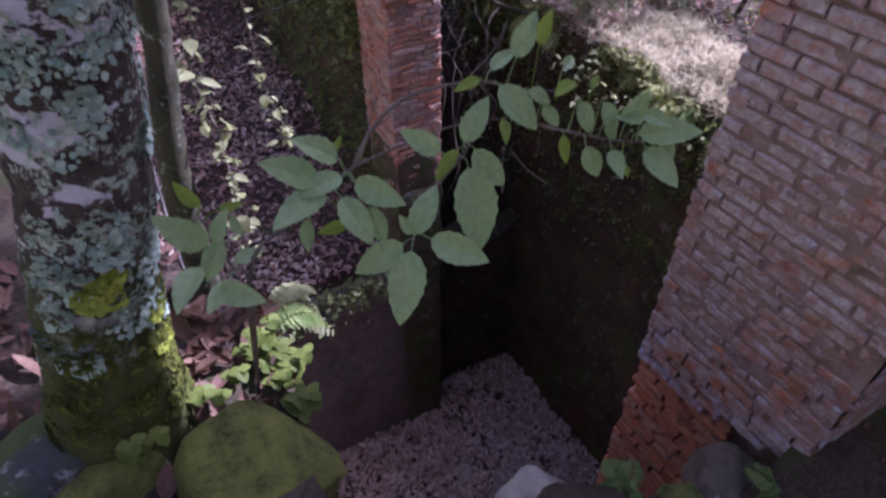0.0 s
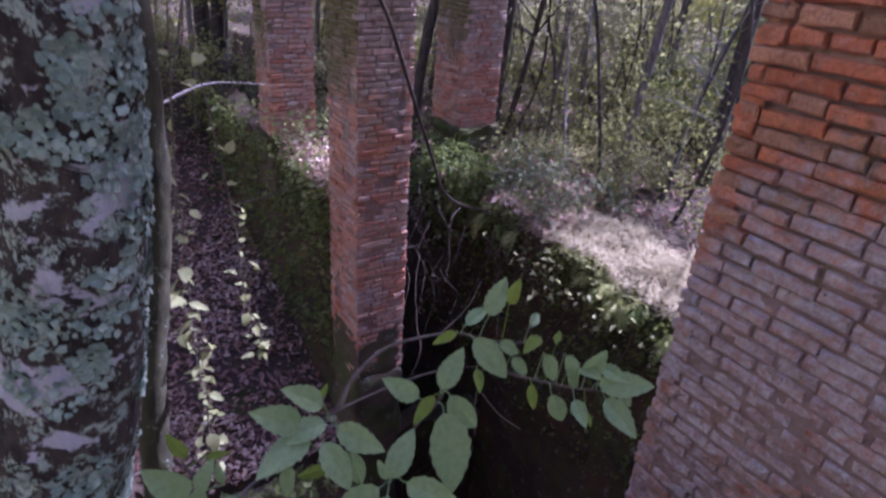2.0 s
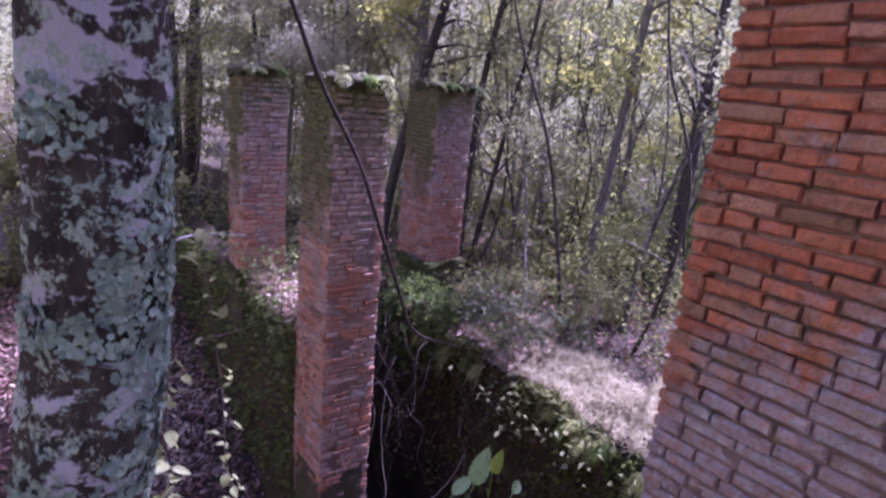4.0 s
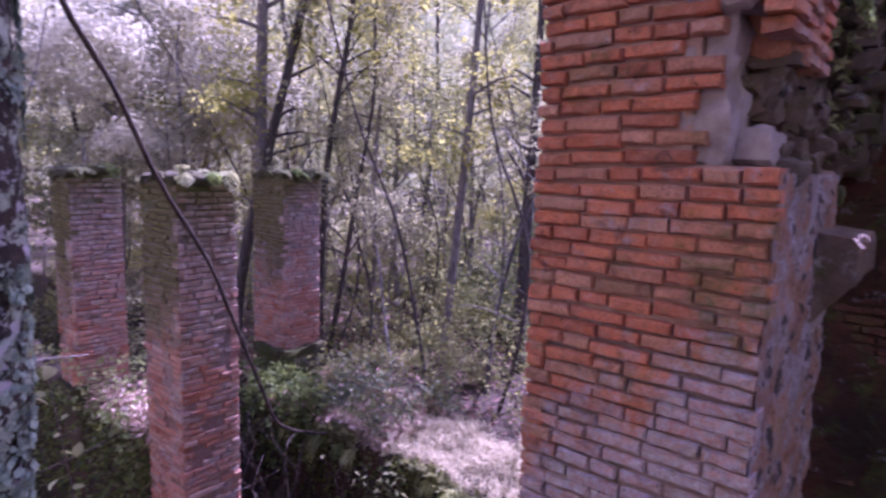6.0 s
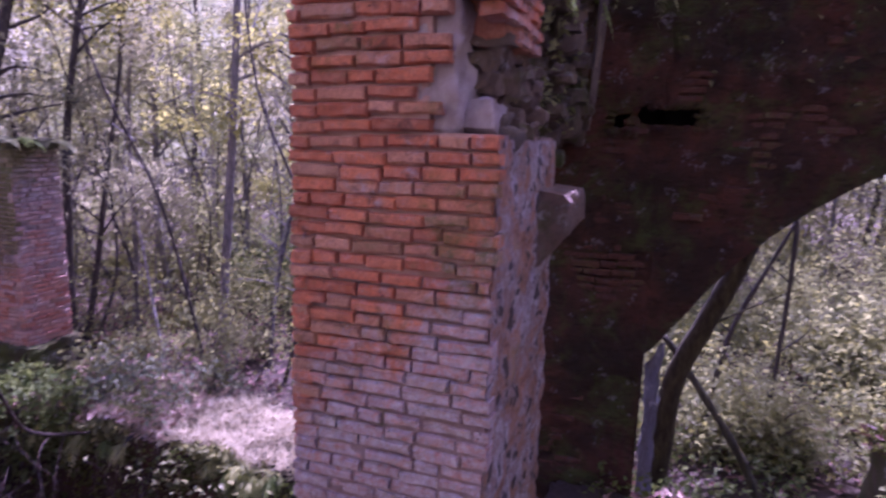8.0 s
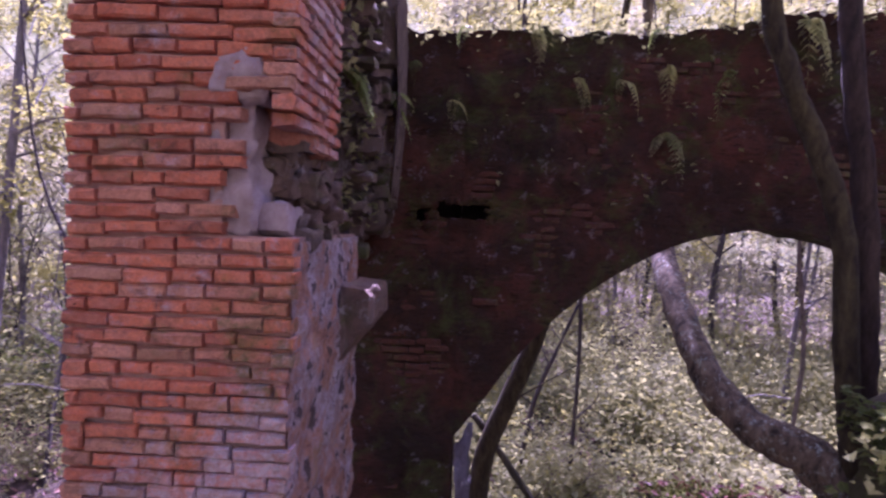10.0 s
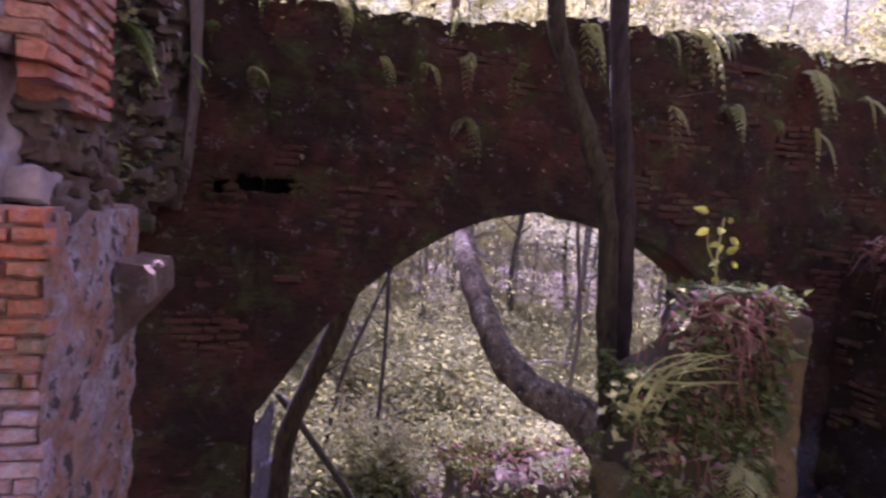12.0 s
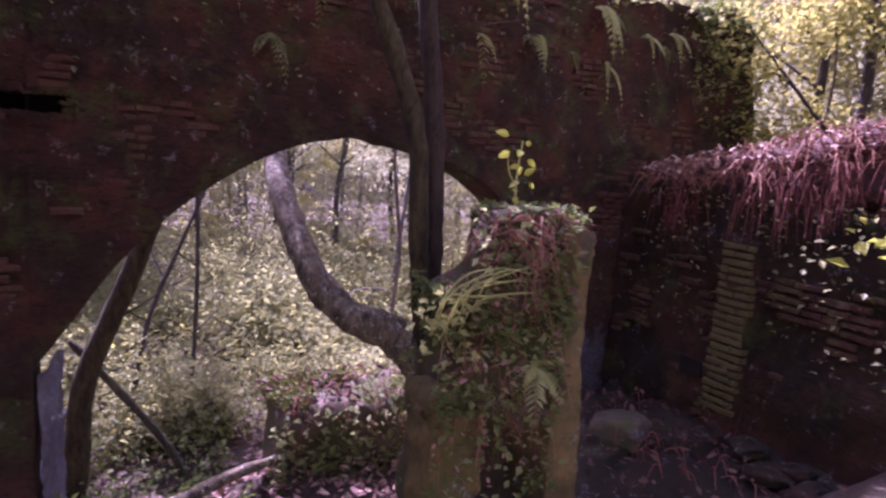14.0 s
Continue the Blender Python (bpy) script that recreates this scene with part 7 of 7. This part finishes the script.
limb("curved_stem", [(3.80, -3.25, -1.1, 0.20), (3.82, -3.2, -0.3, 0.17), (3.86, -3.16, 0.2, 0.16), (3.95, -3.02, 0.52, 0.16), (4.1, -2.85, 0.71, 0.155), (4.4, -2.6, 0.80, 0.145), (4.8, -2.42, 1.03, 0.135), (5.2, -2.34, 1.38, 0.125), (5.8, -2.32, 1.82, 0.125), (6.4, -2.42, 2.15, 0.12), (6.9, -2.4, 3.2, 0.08), (7.3, -2.3, 6.0, 0.05)], M_BARK_PALE, 1.0, 80, 0.022)
limb("front_stem", [(3.9, -3.1, 0.45, 0.10), (3.9, -3.02, 1.0, 0.082), (3.9, -2.96, 1.5, 0.08), (3.9, -2.89, 2.3, 0.078), (3.9, -2.67, 2.93, 0.075), (3.9, -2.46, 3.4, 0.07), (3.9, -2.3, 4.2, 0.065), (3.8, -2.2, 7.5, 0.03)], M_BARK_MOSSY, 2.0, 50)
limb("back_stem", [(4.0, -3.15, 0.45, 0.09), (4.0, -3.16, 1.28, 0.08), (4.0, -3.12, 2.0, 0.08), (4.0, -3.06, 2.7, 0.078), (4.0, -2.95, 3.4, 0.075), (4.05, -2.9, 4.4, 0.07), (4.1, -2.9, 8.0, 0.03)], M_BARK_BLACK, 3.0, 50)
# unseen loose crown, positioned to cast shade on the stump
cs = Soup()
rr = random.Random(31)
for _ in range(6000):
    c = Vector((rr.gauss(1.2, 1.3), rr.gauss(0.7, 1.4), rr.uniform(5.4, 8.6)))
    put(cs, BLADE, aim(c, (rr.uniform(-1, 1), rr.uniform(-1, 1), rr.uniform(-0.6, 0.3)), rr.uniform(-50, 50), rr.uniform(0.08, 0.15)))
cs.make("crown", M_CROWN_Y, fork)
# leaning trunk and stems outside the arch
for ctrl, mat, lab in (
    ([(6.2, -0.42, -2.0, 0.13), (6.2, -0.5, -1.06, 0.12), (6.2, -0.58, -0.24, 0.11), (6.2, -0.83, 0.43, 0.10), (6.25, -1.09, 1.1, 0.095), (6.5, -1.6, 2.6, 0.06), (7.0, -2.2, 6.0, 0.03)], M_BARK_MOSSY, "leaning dark trunk close behind the arch"),
    ([(6.5, -0.45, 0.12, 0.035), (6.5, -0.83, -0.39, 0.04), (6.5, -1.32, -1.1, 0.045), (6.5, -1.6, -1.7, 0.05)], M_TRUNK2, "mossy broken branch leaning in the undergrowth"),
    ([(8.0, -1.0, -1.9, 0.035), (8.0, -1.13, -0.99, 0.033), (8.0, -1.29, -0.09, 0.03), (8.0, -1.66, 0.86, 0.025), (8.1, -2.4, 2.6, 0.015)], M_BARK_DARK, "thin dark sapling stem behind the arch"),
    ([(8.0, -1.78, -1.9, 0.03), (8.0, -1.81, -1.0, 0.028), (8.0, -1.86, 0.71, 0.024), (8.1, -1.8, 3.2, 0.012)], M_BARK_DARK, "thin dark sapling stem behind the arch"),
):
    s = Soup()
    stem(s, ctrl, 34, 10, 0.01, len(lab))
    at = Vector(ctrl[0][:3])
    thing = root("branch" if "branch" in lab else "young_tree", at, lab, "branch" if "branch" in lab else "tree", "stems behind the arch")
    s.v = [tuple(Vector(v) - at) for v in s.v]
    bark = s.make("bark_stem", mat, thing, smooth=True)
    rt = random.Random(len(lab) + int(10 * abs(ctrl[1][1])))
    line = curve_points([tuple(Vector(p[:3]) - at) for p in ctrl], 50)
    for k in range(4 if "branch" not in lab else 0):
        p = Vector(line[16 + 8 * k])
        q = p + Vector((rt.uniform(-0.2, 0.5), rt.uniform(-0.6, 0.6), rt.uniform(0.2, 0.5)))
        e = q + Vector((rt.uniform(-0.1, 0.4), rt.uniform(-0.5, 0.5), rt.uniform(0.0, 0.3)))
        s = Soup()
        stem(s, [(*p, 0.012), (*q, 0.008), (*e, 0.002)], 10, 5)
        s.make("side_branch", mat, thing)
# bright leaves of the small plant on the stump
plant = root("small_plant", (3.15, -3.35, 1.85), "small plant with bright yellow-green leaves on the masonry stump", "plant")
s = Soup()
stem(s, [(0, 0, -0.05, 0.009), (0.0, 0.03, 0.22, 0.007), (0.03, -0.02, 0.52, 0.004)], 10, 6)
stem(s, [(0.0, 0.02, 0.18, 0.005), (0.0, 0.10, 0.30, 0.004), (-0.02, 0.14, 0.44, 0.002)], 8, 5)
s.make("stem", M_FERN_PALE, plant)
rr = random.Random(3)
for i in range(12):
    s = Soup()
    z = 0.12 + 0.4 * i / 11
    a = i * 2.4
    d = Vector((math.cos(a), math.sin(a), 0.3))
    put(s, leaf_shape(0.10, 0.055, 0.2, 0.2, 0, 5), aim(Vector((0.01, 0, z)) + d * 0.05 * (i % 3), Vector((d.x * 0.4, d.y, rr.uniform(-0.7, 0.5))), rr.uniform(-30, 30), rr.uniform(0.6, 1.1), (-1, 0.3, 0.5)))
    s.make("leaf", M_YELLOW, plant)
# ferns of the arch wall and the stump
rr = random.Random(41)
for i in range(24):
    y = 1.0 - 9.2 * rr.random()
    top = i % 3 != 0
    z = arch_top(y) - (0.02 if top else rr.uniform(0.25, 0.95))
    fern((AX - 0.03, y, z), rr.randint(1, 4), rr.uniform(0.16, 0.36), 200 + i, (-0.9, rr.uniform(-0.6, 0.6), 0.45 if top else 0.1), 0.8, M_VINE if i % 2 else M_FERN, 1.1)
for i, (y, z, n, ln) in enumerate(((-4.05, 3.45, 2, 0.36), (-4.75, 3.5, 3, 0.42), (-5.55, 3.95, 4, 0.55), (-6.3, 3.75, 2, 0.5), (-6.75, 3.85, 3, 0.45), (-5.75, 3.35, 2, 0.4), (-3.1, 4.05, 4, 0.5), (-4.2, 4.2, 5, 0.55), (-0.85, 3.95, 3, 0.35), (-1.2, 3.55, 2, 0.3), (-1.6, 3.55, 2, 0.28), (-1.95, 3.65, 3, 0.36), (-0.15, 3.35, 2, 0.26))):
    fern((AX - 0.05, y, z), n, ln, 240 + i, (-0.7, -0.35, 0.25), 0.55, M_FERN_PALE, 1.2)
fern((2.78, -3.35, 0.80), 7, 0.40, 301, (-0.6, -0.3, 0.3), 1.1, M_FERN_PALE, 0.7)
fern((3.5, 0.5, 3.25), 4, 0.32, 303, (0.4, -0.9, 0.0), 0.5, M_FERN, 0.9)
fern((4.6, 0.4, 3.3), 4, 0.36, 304, (0.2, -0.9, 0.0), 0.6, M_FERN, 1.0)
scatter("arch_top_plants", 2600, lambda r: (lambda y: Vector((AX + r.uniform(-0.12, AT), y, arch_top(y) + r.uniform(-0.1, 0.16))))(r.uniform(-8.0, 1.8)), 0.08, M_UNDER, "green plants and moss along the wall top", "plants", 71)
scatter("arch_end_plants", 1800, lambda r: (lambda y: Vector((AX + r.uniform(-0.25, 0.5), y, arch_top(y) + 0.15 - 1.6 * r.random() ** 1.5)))(-7.3 - 1.7 * r.random()), 0.085, M_IVY, "dark green plants over the broken end of the wall", "plants", 75)
scatter("arch_end_pale_plants", 260, lambda r: (lambda y: Vector((AX - r.uniform(0.0, 0.3), y, arch_top(y) + 0.1 - 1.3 * r.random())))(-7.0 - 1.8 * r.random()), 0.085, M_VINE, "pale plants over the broken end of the wall", "plants", 76)
scatter("arch_face_plants", 300, lambda r: (lambda y: Vector((AX - 0.05, y, arch_top(y) - 1.5 * r.random() ** 1.8)))(r.uniform(-8.0, 1.5)), 0.06, M_UNDER, "small plants rooted in the arched wall", "plants", 72)
scatter("strip_plants", 300, lambda r: Vector((r.uniform(3.2, 4.9), 0.38 + 0.1 * r.random(), r.uniform(2.2, 4.1))), 0.07, M_UNDER, "small plants on the mossy strip", "plants", 73)
for i in range(14):
    s = Soup()
    x, z = 4.5 + 0.03 * i, 2.4 + 0.1 * (i * 7 % 5)
    stem(s, [(x, 0.30, z + 1.6, 0.017), (x + 0.02, 0.26, z + 0.8, 0.014), (x - 0.02, 0.29, z, 0.005)], 12, 6, 0.006, i)
    tagged(s.make("hanging_root", M_TWIG), "grey root hanging down the masonry strip", "root", "hanging roots")
